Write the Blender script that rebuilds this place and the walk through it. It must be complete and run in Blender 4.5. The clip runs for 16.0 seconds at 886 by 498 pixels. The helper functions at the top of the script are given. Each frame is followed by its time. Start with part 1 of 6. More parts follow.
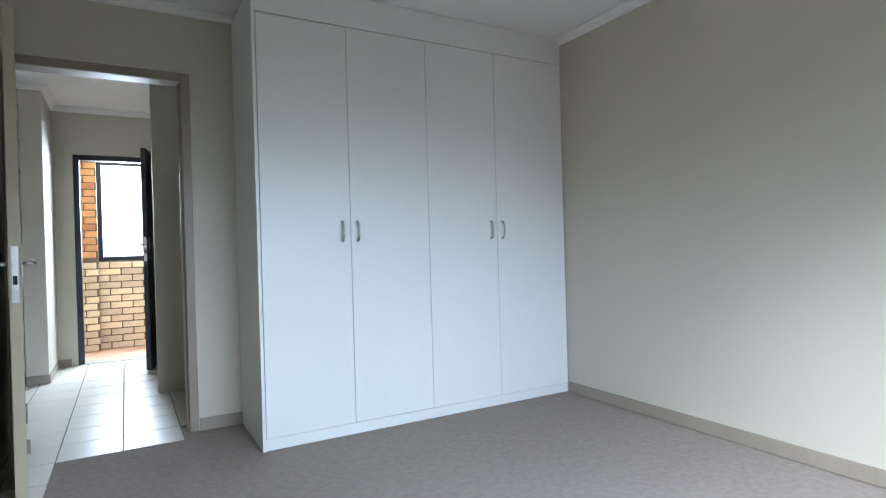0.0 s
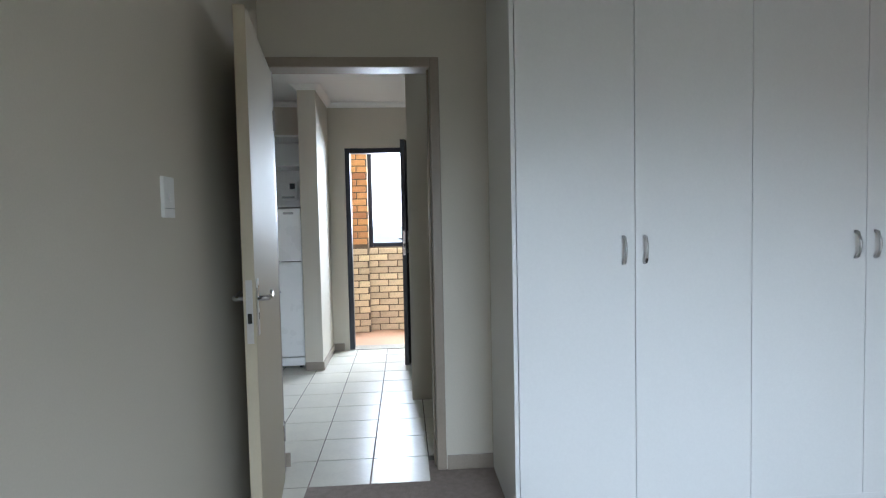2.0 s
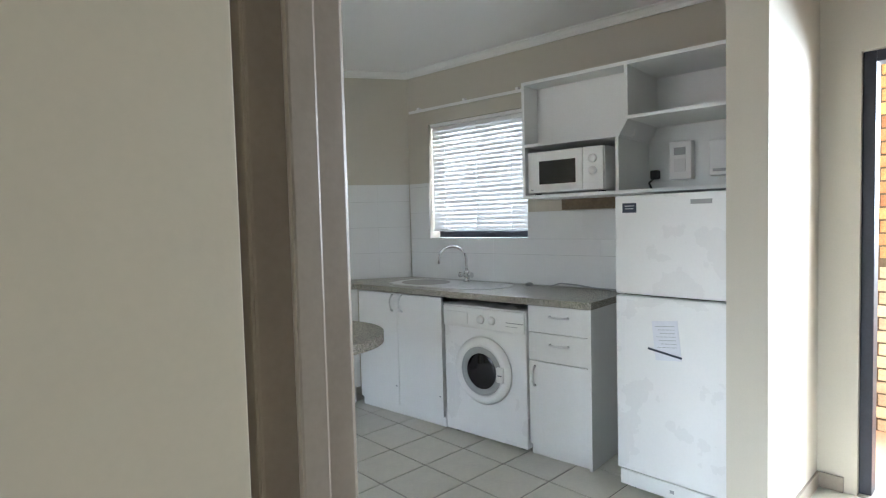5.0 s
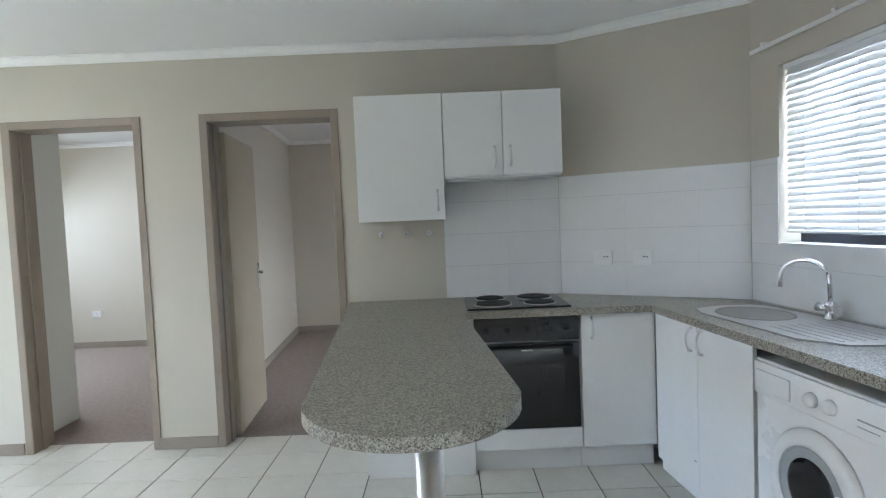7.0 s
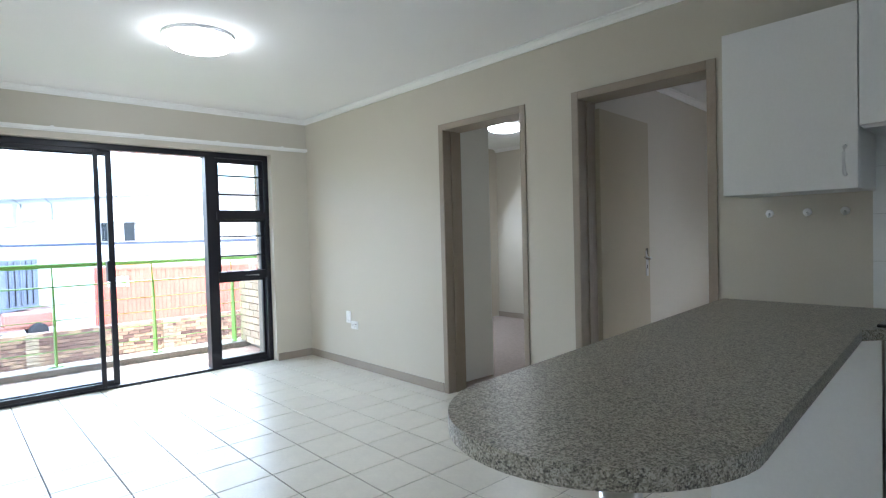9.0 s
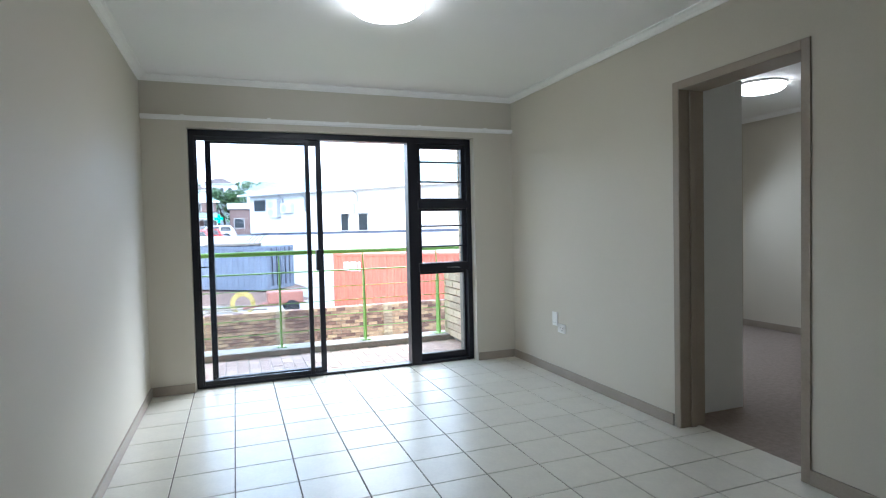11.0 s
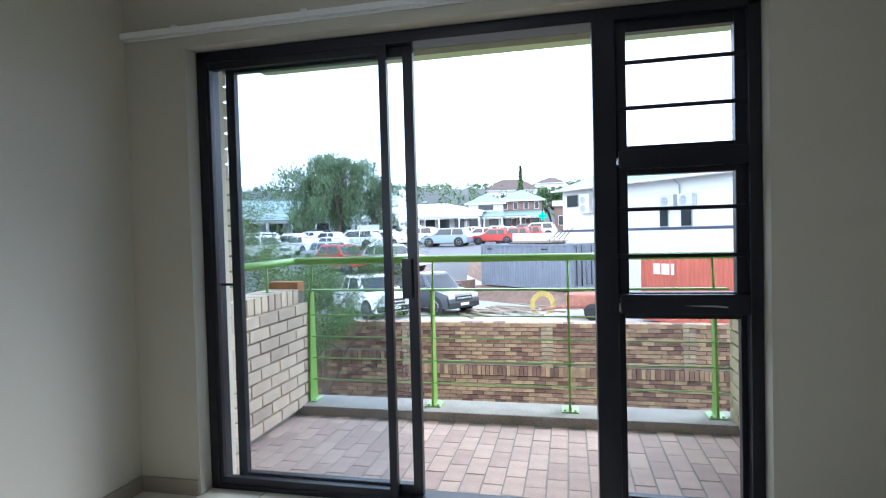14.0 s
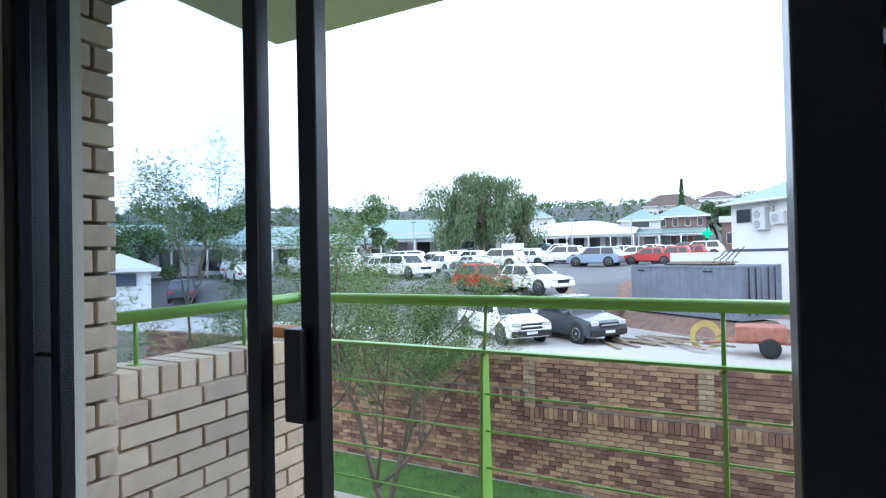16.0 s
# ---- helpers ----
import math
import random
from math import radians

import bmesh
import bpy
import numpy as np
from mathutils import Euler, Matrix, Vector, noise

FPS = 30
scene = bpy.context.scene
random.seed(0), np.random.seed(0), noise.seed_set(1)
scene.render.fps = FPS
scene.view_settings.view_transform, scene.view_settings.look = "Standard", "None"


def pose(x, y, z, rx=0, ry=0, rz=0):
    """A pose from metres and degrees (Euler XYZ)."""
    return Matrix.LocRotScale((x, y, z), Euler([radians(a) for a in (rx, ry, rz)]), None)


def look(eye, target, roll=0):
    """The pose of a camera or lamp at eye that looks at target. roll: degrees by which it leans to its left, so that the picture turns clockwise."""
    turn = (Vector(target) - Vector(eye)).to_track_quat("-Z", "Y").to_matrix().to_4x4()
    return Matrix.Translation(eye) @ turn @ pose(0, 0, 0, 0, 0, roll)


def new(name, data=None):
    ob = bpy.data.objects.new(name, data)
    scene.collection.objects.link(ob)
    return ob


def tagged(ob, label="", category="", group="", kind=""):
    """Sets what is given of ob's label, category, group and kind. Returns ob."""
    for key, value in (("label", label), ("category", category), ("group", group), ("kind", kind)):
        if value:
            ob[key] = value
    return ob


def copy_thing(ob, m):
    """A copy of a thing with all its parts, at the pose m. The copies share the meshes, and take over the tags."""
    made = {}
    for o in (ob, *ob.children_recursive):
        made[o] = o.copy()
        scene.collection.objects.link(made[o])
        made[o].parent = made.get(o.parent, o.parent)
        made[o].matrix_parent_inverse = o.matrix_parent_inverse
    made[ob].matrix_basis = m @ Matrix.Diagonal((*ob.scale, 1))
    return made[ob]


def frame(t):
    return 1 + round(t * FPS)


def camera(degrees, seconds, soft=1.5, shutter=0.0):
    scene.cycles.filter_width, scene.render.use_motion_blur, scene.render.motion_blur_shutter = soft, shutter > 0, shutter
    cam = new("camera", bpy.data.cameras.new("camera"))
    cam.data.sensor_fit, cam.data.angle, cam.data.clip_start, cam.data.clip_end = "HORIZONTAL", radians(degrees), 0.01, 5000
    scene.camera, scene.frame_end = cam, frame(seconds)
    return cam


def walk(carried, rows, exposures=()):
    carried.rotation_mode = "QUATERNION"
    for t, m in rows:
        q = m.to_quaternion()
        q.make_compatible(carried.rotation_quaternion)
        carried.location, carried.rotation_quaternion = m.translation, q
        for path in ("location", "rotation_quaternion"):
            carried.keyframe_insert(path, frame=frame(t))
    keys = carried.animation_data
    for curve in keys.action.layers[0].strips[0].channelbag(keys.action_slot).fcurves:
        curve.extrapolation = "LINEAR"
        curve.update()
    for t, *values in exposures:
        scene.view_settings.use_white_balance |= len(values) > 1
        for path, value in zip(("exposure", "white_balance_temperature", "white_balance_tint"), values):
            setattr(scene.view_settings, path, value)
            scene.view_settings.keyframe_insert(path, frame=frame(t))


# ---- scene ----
from mathutils.geometry import tessellate_polygon

cam = camera(77.0, 16.0, soft=1.2)
EXPOSURES = [(0, 2.4, 5350, 7), (2.2, 2.2, 5550, 8), (3, 2.45, 5650, 8), (4.2, 3.05, 5850, 8), (6.3, 3.65, 5400, 9), (7, 3.65, 5400, 9), (8.5, 3.25, 5400, 9), (10.2, 2.6, 5450, 8), (12.4, 1.9, 5400, 8), (13.5, 1.55, 5400, 8), (14.5, 1.3, 5400, 8), (16, 0.8, 5350, 8)]
PATH = [
    (0, (-0.634, -0.308, 1.049), (-1.626, -2.045, 1.043), -1.6),
    (0.5, (-0.666, -0.375, 1.105), (-1.492, -2.197, 1.085), -1.4),
    (1, (-0.677, -0.499, 1.181), (-1.328, -2.389, 1.136), -1.3),
    (1.5, (-0.71, -0.745, 1.235), (-1.133, -2.699, 1.168), -1.2),
    (2, (-0.797, -1.068, 1.283), (-0.935, -3.061, 1.189), -1.2),
    (2.5, (-0.894, -1.457, 1.317), (-0.721, -3.447, 1.218), -1.2),
    (3, (-0.933, -1.864, 1.322), (-0.465, -3.805, 1.219), -1.2),
    (3.5, (-0.918, -2.275, 1.306), (-0.185, -4.133, 1.203), -1.3),
    (4, (-0.845, -2.683, 1.261), (0.119, -4.432, 1.163), -1.2),
    (4.2, (-0.813, -2.848, 1.271), (0.219, -4.558, 1.173), -1.1),
    (5.25, (-0.735, -3.9, 1.36), (0.858, -5.11, 1.263), -1.8),
    (6.3, (-0.619, -4.711, 1.404), (1.316, -5.209, 1.318), -2.5),
    (6.5, (-0.551, -4.768, 1.403), (1.412, -5.139, 1.31), -2.5),
    (7, (-0.323, -4.859, 1.392), (1.675, -4.855, 1.29), -2.4),
    (7.5, (-0.15, -4.982, 1.369), (1.801, -4.559, 1.26), -2.3),
    (8, (-0.009, -5.116, 1.327), (1.796, -4.26, 1.234), -2.1),
    (8.5, (0.124, -5.293, 1.302), (1.714, -4.082, 1.226), -1.9),
    (9, (0.244, -5.391, 1.265), (1.586, -3.909, 1.21), -1.5),
    (9.5, (0.325, -5.432, 1.26), (1.467, -3.796, 1.202), -1.5),
    (10, (0.38, -5.388, 1.268), (1.347, -3.652, 1.199), -1.4),
    (10.2, (0.42, -5.328, 1.262), (1.323, -3.554, 1.197), -1.3),
    (11.25, (0.76, -4.62, 1.26), (1.395, -2.726, 1.18), -1.4),
    (12.3, (1.306, -3.728, 1.258), (1.619, -1.755, 1.156), -1.5),
    (12.5, (1.419, -3.565, 1.257), (1.652, -1.581, 1.162), -1.5),
    (13, (1.673, -3.139, 1.256), (1.692, -1.142, 1.16), -1.5),
    (13.5, (1.878, -2.723, 1.228), (1.68, -0.735, 1.142), -1.5),
    (14, (2.054, -2.293, 1.211), (1.613, -0.343, 1.158), -1.5),
    (14.5, (2.119, -1.864, 1.217), (1.518, 0.044, 1.193), -1.5),
    (15, (2.16, -1.454, 1.227), (1.43, 0.408, 1.238), -1.4),
    (15.5, (2.152, -1.066, 1.231), (1.287, 0.737, 1.255), -1.2),
    (16, (2.102, -0.7, 1.24), (1.162, 1.065, 1.265), -1.2),
]
walk(cam, [(t, look(eye, target, roll)) for t, eye, target, roll in PATH], EXPOSURES)

# ---- light ----
W, H = 3.19, 2.5
world = bpy.data.worlds.new("world")
scene.world = world
world.use_nodes = True
wn, wl = world.node_tree.nodes, world.node_tree.links
sky = wn.new("ShaderNodeTexSky")
sky.sky_type, sky.sun_disc, sky.sun_elevation, sky.sun_rotation = "NISHITA", False, radians(32), radians(200)
sky.dust_density, sky.air_density = 4.0, 1.2
cloud = wn.new("ShaderNodeTexNoise")
cloud.inputs["Scale"].default_value, cloud.inputs["Detail"].default_value = 1.6, 4.0
veil = wn.new("ShaderNodeValToRGB")
veil.color_ramp.elements[0].position, veil.color_ramp.elements[0].color = 0.35, (7.2, 7.9, 9.0, 1)
veil.color_ramp.elements[1].position, veil.color_ramp.elements[1].color = 0.6, (10.5, 10.8, 11.2, 1)
blend = wn.new("ShaderNodeMix")
blend.data_type = "RGBA"
blend.inputs[0].default_value = 0.82
wl.new(cloud.outputs["Fac"], veil.inputs["Fac"])
wl.new(sky.outputs["Color"], blend.inputs[6])
wl.new(veil.outputs["Color"], blend.inputs[7])
wl.new(blend.outputs[2], wn["Background"].inputs["Color"])
wn["Background"].inputs["Strength"].default_value = 0.15

sun = new("sun", bpy.data.lights.new("sun", "SUN"))
sun.data.energy, sun.data.angle, sun.data.color = 1.3, radians(28), (1.0, 0.96, 0.9)
sun.matrix_world = pose(0, 0, 30, 58, 0, 138)


def area(name, m, sx, sy, power, colour=(0.93, 0.97, 1.0)):
    ob = new(name, bpy.data.lights.new(name, "AREA"))
    ob.data.shape, ob.data.size, ob.data.size_y, ob.data.energy, ob.data.color = "RECTANGLE", sx, sy, power, colour
    ob.matrix_world = m
    return ob


area("bedroom_window_daylight", pose(-1.75, 0.24, 1.45, 44, 0, 180), 1.5, 1.0, 9.0, (0.86, 0.94, 1.0)).data.spread = radians(105)
area("kitchen_window_daylight", pose(2.03, -6.672, 1.65, 90, 0, 5.5), 0.80, 0.74, 0.55, (0.90, 0.96, 1.0))
area("porch_window_daylight", pose(-1.25, -8.17, 1.72, 80, 0, 0), 1.6, 0.8, 46, (0.93, 0.97, 1.0))
# lamps added to brighten the two back bedrooms, set at assumed, unseen windows
area("second_bedroom_window_daylight", pose(5.4, 0.26, 1.5, 52, 0, 180), 1.4, 1.0, 3.0)
area("third_bedroom_window_daylight", pose(5.75, -6.46, 1.35, 52, 0, 0), 0.7, 0.8, 0.15)


# ---- materials ----
def mat(name, colour, rough=0.5, metal=0.0, vary=0.08, scale=6.0, fine=90.0, bump=0.05, dark=None, island=0.0, spec=0.5, coat=0.0):
    m = bpy.data.materials.new(name)
    m.use_nodes = True
    n, l = m.node_tree.nodes, m.node_tree.links
    b = n["Principled BSDF"]
    b.inputs["Roughness"].default_value, b.inputs["Metallic"].default_value = rough, metal
    b.inputs["Specular IOR Level"].default_value = spec
    b.inputs["Coat Weight"].default_value = coat
    tc = n.new("ShaderNodeTexCoord")
    big, small = n.new("ShaderNodeTexNoise"), n.new("ShaderNodeTexNoise")
    for t, s, d in ((big, scale, 4.0), (small, fine, 3.0)):
        t.inputs["Scale"].default_value, t.inputs["Detail"].default_value = s, d
        l.new(tc.outputs["Object"], t.inputs["Vector"])
    add = n.new("ShaderNodeMath")
    add.operation = "ADD"
    l.new(big.outputs["Fac"], add.inputs[0])
    l.new(small.outputs["Fac"], add.inputs[1])
    ramp = n.new("ShaderNodeMapRange")
    ramp.inputs[1].default_value, ramp.inputs[2].default_value = 0.7, 1.3
    l.new(add.outputs[0], ramp.inputs[0])
    mix = n.new("ShaderNodeMix")
    mix.data_type = "RGBA"
    lo = dark or tuple(c * (1 - vary) for c in colour)
    hi = tuple(min(1, c * (1 + vary)) for c in colour)
    mix.inputs[6].default_value, mix.inputs[7].default_value = (*lo, 1), (*hi, 1)
    l.new(ramp.outputs[0], mix.inputs[0])
    out = mix.outputs[2]
    if island:
        info, hsv, mr = n.new("ShaderNodeObjectInfo"), n.new("ShaderNodeHueSaturation"), n.new("ShaderNodeMapRange")
        geo, ad, fr = n.new("ShaderNodeNewGeometry"), n.new("ShaderNodeMath"), n.new("ShaderNodeMath")
        ad.operation, fr.operation = "ADD", "FRACT"
        l.new(info.outputs["Random"], ad.inputs[0])
        l.new(geo.outputs["Random Per Island"], ad.inputs[1])
        l.new(ad.outputs[0], fr.inputs[0])
        mr.inputs[3].default_value, mr.inputs[4].default_value = 1 - island, 1 + island
        l.new(fr.outputs[0], mr.inputs[0])
        l.new(mr.outputs[0], hsv.inputs["Value"])
        hm = n.new("ShaderNodeMapRange")
        hm.inputs[3].default_value, hm.inputs[4].default_value = 0.5 - island * 0.05, 0.5 + island * 0.03
        l.new(fr.outputs[0], hm.inputs[0])
        l.new(hm.outputs[0], hsv.inputs["Hue"])
        l.new(out, hsv.inputs["Color"])
        out = hsv.outputs["Color"]
    l.new(out, b.inputs["Base Color"])
    if bump:
        bp = n.new("ShaderNodeBump")
        bp.inputs["Strength"].default_value, bp.inputs["Distance"].default_value = bump, 0.01
        l.new(add.outputs[0], bp.inputs["Height"])
        l.new(bp.outputs["Normal"], b.inputs["Normal"])
    rr = n.new("ShaderNodeMapRange")
    rr.inputs[3].default_value, rr.inputs[4].default_value = max(0.02, rough * 0.85), min(1, rough * 1.15)
    l.new(big.outputs["Fac"], rr.inputs[0])
    l.new(rr.outputs[0], b.inputs["Roughness"])
    return m


def glow(name, colour, strength):
    m = bpy.data.materials.new(name)
    m.use_nodes = True
    b = m.node_tree.nodes["Principled BSDF"]
    b.inputs["Base Color"].default_value = (*colour, 1)
    b.inputs["Emission Color"].default_value, b.inputs["Emission Strength"].default_value = (*colour, 1), strength
    return m


def glass_mat(name, tint, gloss):
    m = bpy.data.materials.new(name)
    m.use_nodes = True
    n, l = m.node_tree.nodes, m.node_tree.links
    n.remove(n["Principled BSDF"])
    t, g, x = n.new("ShaderNodeBsdfTransparent"), n.new("ShaderNodeBsdfGlossy"), n.new("ShaderNodeMixShader")
    t.inputs["Color"].default_value = (*tint, 1)
    g.inputs["Roughness"].default_value = 0.02
    x.inputs[0].default_value = gloss
    l.new(t.outputs[0], x.inputs[1])
    l.new(g.outputs[0], x.inputs[2])
    l.new(x.outputs[0], n["Material Output"].inputs["Surface"])
    return m


def speckle_mat(name):
    m = bpy.data.materials.new(name)
    m.use_nodes = True
    n, l = m.node_tree.nodes, m.node_tree.links
    b = n["Principled BSDF"]
    tc, v, v2 = n.new("ShaderNodeTexCoord"), n.new("ShaderNodeTexVoronoi"), n.new("ShaderNodeTexVoronoi")
    v.inputs["Scale"].default_value, v2.inputs["Scale"].default_value = 360, 190
    r = n.new("ShaderNodeValToRGB")
    e = r.color_ramp.elements
    e[0].position, e[0].color = 0.12, (0.055, 0.05, 0.045, 1)
    e[1].position, e[1].color = 0.8, (0.47, 0.44, 0.37, 1)
    k = e.new(0.42)
    k.color = (0.225, 0.207, 0.162, 1)
    sep, mx = n.new("ShaderNodeSeparateColor"), n.new("ShaderNodeMath")
    sep2 = n.new("ShaderNodeSeparateColor")
    mx.operation = "MULTIPLY_ADD"
    mx.inputs[1].default_value = 0.6
    ml = n.new("ShaderNodeMath")
    ml.operation, ml.inputs[1].default_value = "MULTIPLY", 0.4
    for t in (v, v2):
        l.new(tc.outputs["Object"], t.inputs["Vector"])
    l.new(v.outputs["Color"], sep.inputs[0])
    l.new(v2.outputs["Color"], sep2.inputs[0])
    l.new(sep2.outputs[1], ml.inputs[0])
    l.new(sep.outputs[0], mx.inputs[0])
    l.new(ml.outputs[0], mx.inputs[2])
    l.new(mx.outputs[0], r.inputs["Fac"])
    l.new(r.outputs["Color"], b.inputs["Base Color"])
    b.inputs["Roughness"].default_value = 0.38
    return m


WALL = mat("beige_wall_paint", (0.565, 0.525, 0.44), 0.62, vary=0.025, scale=1.5, fine=160, bump=0.06)
CEIL = mat("white_ceiling_paint", (0.86, 0.855, 0.84), 0.8, vary=0.02, scale=1.2, fine=120, bump=0.05)
TRIM = mat("white_cornice_paint", (0.86, 0.855, 0.83), 0.5, vary=0.03, bump=0.02)
TAUPE = mat("taupe_steel_frame_paint", (0.30, 0.25, 0.195), 0.42, vary=0.06, bump=0.02)
SKIRT = mat("taupe_skirting", (0.31, 0.265, 0.215), 0.4, vary=0.08, bump=0.03)
CREAM = mat("cream_door_enamel", (0.45, 0.395, 0.29), 0.6, vary=0.02, bump=0.02, spec=0.15)
CUP = mat("white_cupboard_board", (0.74, 0.745, 0.73), 0.4, vary=0.02, scale=2, bump=0.015)
MELA = mat("white_melamine", (0.80, 0.80, 0.78), 0.35, vary=0.02, scale=3, bump=0.01)
EDGE = mat("white_edging", (0.72, 0.72, 0.70), 0.45, vary=0.03, bump=0.01)
CARPET = mat("taupe_carpet", (0.325, 0.273, 0.245), 0.95, vary=0.16, scale=30, fine=420, bump=0.5, spec=0.1)
TILE = mat("ivory_floor_tile", (0.655, 0.625, 0.545), 0.29, vary=0.05, scale=9, fine=60, bump=0.015, island=0.03)
GROUT = mat("grey_grout", (0.15, 0.135, 0.115), 0.9, vary=0.15, bump=0.1)
WTILE = mat("white_wall_tile", (0.80, 0.80, 0.79), 0.22, vary=0.015, bump=0.01)
WGROUT = mat("pale_grout", (0.58, 0.58, 0.56), 0.9, bump=0.05)
STONE = speckle_mat("speckled_grey_laminate")
CHROME = mat("chrome", (0.75, 0.75, 0.76), 0.14, 1.0, vary=0.03, bump=0.0)
STEEL = mat("brushed_steel", (0.60, 0.59, 0.57), 0.3, 1.0, vary=0.05, scale=30, bump=0.02)
PALE = mat("pale_satin_metal", (0.70, 0.70, 0.69), 0.35, 0.35, vary=0.03, bump=0.0)
NICKEL = mat("satin_nickel", (0.52, 0.51, 0.50), 0.28, 1.0, vary=0.05, bump=0.01)
BLACK = mat("black_enamel", (0.012, 0.012, 0.013), 0.2, vary=0.2, bump=0.01)
BLKGLASS = mat("black_oven_glass", (0.008, 0.008, 0.01), 0.06, vary=0.1, bump=0.0)
RUBBER = mat("dark_rubber", (0.02, 0.02, 0.021), 0.7, vary=0.15)
DARKAL = mat("dark_bronze_aluminium", (0.012, 0.012, 0.018), 0.35, 0.2, vary=0.15, scale=12, bump=0.02)
PLAST = mat("white_plastic", (0.80, 0.80, 0.78), 0.32, vary=0.02, bump=0.0)
GREYPL = mat("grey_plastic", (0.35, 0.36, 0.36), 0.4, vary=0.05, bump=0.0)
FRIDGE = mat("white_fridge_enamel", (0.82, 0.82, 0.81), 0.28, vary=0.015, bump=0.01)
PAPER = mat("white_paper", (0.74, 0.75, 0.80), 0.8, vary=0.03, bump=0.02)
INK = mat("dark_ink", (0.05, 0.06, 0.09), 0.7)
BLIND = mat("white_blind_slat", (0.84, 0.84, 0.83), 0.45, vary=0.02, bump=0.0)
GREEN = mat("lime_green_paint", (0.22, 0.41, 0.076), 0.38, vary=0.08, scale=10, bump=0.02)
BRICKY = mat("yellow_face_brick", (0.56, 0.43, 0.27), 0.85, vary=0.18, scale=14, fine=120, bump=0.25, island=0.2)
BRICKC = mat("cream_face_brick", (0.62, 0.49, 0.35), 0.85, vary=0.16, scale=14, fine=120, bump=0.25, island=0.15)
BRICKR = mat("red_stock_brick", (0.25, 0.148, 0.095), 0.9, vary=0.35, scale=8, fine=70, bump=0.3, island=0.55)
BRICKO = mat("orange_brown_brick", (0.42, 0.20, 0.08), 0.85, vary=0.25, scale=12, fine=110, bump=0.25, island=0.3)
MORTAR = mat("grey_mortar", (0.27, 0.24, 0.20), 0.95, vary=0.15, scale=10, bump=0.2)
PAVER = mat("pink_clay_paver", (0.50, 0.36, 0.29), 0.8, vary=0.14, scale=10, fine=140, bump=0.2, island=0.16)
CONC = mat("weathered_concrete", (0.30, 0.275, 0.235), 0.9, vary=0.25, scale=5, fine=80, bump=0.3)
PLASTER = mat("cream_exterior_plaster", (0.66, 0.60, 0.46), 0.85, vary=0.05, scale=3, bump=0.1)
LAMP = glow("lit_opal_glass", (1.0, 0.95, 0.87), 3.6)
TINTED = glass_mat("lightly_tinted_glass", (0.88, 0.91, 0.95), 0.02)
GLASS = glass_mat("clear_glass", (0.92, 0.94, 0.96), 0.02)
SMOKE = glass_mat("washer_door_glass", (0.35, 0.37, 0.38), 0.12)


# ---- mesh helpers ----
def box(bm, x0, x1, y0, y1, z0, z1, bevel=0.0, m=None):
    r = bmesh.ops.create_cube(bm, size=1.0, matrix=(m or Matrix()) @ Matrix.Translation(((x0 + x1) / 2, (y0 + y1) / 2, (z0 + z1) / 2)) @ Matrix.Diagonal((abs(x1 - x0), abs(y1 - y0), abs(z1 - z0), 1)))
    if bevel:
        edges = {e for v in r["verts"] for e in v.link_edges}
        bmesh.ops.bevel(bm, geom=list(edges), offset=bevel, segments=2, affect="EDGES", profile=0.6)
    return bm


def one(x0, x1, y0, y1, z0, z1, bevel=0.0):
    return box(bmesh.new(), x0, x1, y0, y1, z0, z1, bevel)


def tube(bm, pts, r, seg=10, caps=True):
    rings = []
    for i, p in enumerate(pts):
        p = Vector(p)
        a = Vector(pts[max(0, i - 1)])
        b = Vector(pts[min(len(pts) - 1, i + 1)])
        d = (b - a).normalized()
        u = d.cross(Vector((0, 0, 1)) if abs(d.z) < 0.9 else Vector((1, 0, 0))).normalized()
        v = d.cross(u)
        rad = r[i] if isinstance(r, (list, tuple)) else r
        rings.append([bm.verts.new(p + rad * (math.cos(k * math.tau / seg) * u + math.sin(k * math.tau / seg) * v)) for k in range(seg)])
    for a, b in zip(rings, rings[1:]):
        for k in range(seg):
            f = bm.faces.new((a[k], a[(k + 1) % seg], b[(k + 1) % seg], b[k]))
            f.smooth = True
    if caps:
        bm.faces.new(rings[0])
        bm.faces.new(list(reversed(rings[-1])))
    return bm


def lathe(bm, profile, seg=32, m=None):
    """Profile of (radius, height) about the z axis."""
    m = m or Matrix()
    rings = [[bm.verts.new(m @ Vector((r * math.cos(k * math.tau / seg), r * math.sin(k * math.tau / seg), z))) for k in range(seg)] for r, z in profile]
    for a, b in zip(rings, rings[1:]):
        for k in range(seg):
            bm.faces.new((a[k], a[(k + 1) % seg], b[(k + 1) % seg], b[k])).smooth = True
    bm.faces.new(list(reversed(rings[0])))
    bm.faces.new(rings[-1])
    return bm


def prism(bm, outline, z0, z1, bevel=0.0, m=None):
    m = m or Matrix()
    lo = [bm.verts.new(m @ Vector((x, y, z0))) for x, y in outline]
    hi = [bm.verts.new(m @ Vector((x, y, z1))) for x, y in outline]
    n = len(outline)
    top = bm.faces.new(hi)
    bm.faces.new(list(reversed(lo)))
    for i in range(n):
        bm.faces.new((lo[i], lo[(i + 1) % n], hi[(i + 1) % n], hi[i]))
    if bevel:
        bmesh.ops.bevel(bm, geom=list(top.edges), offset=bevel, segments=2, affect="EDGES")
    return bm


BASE = {}


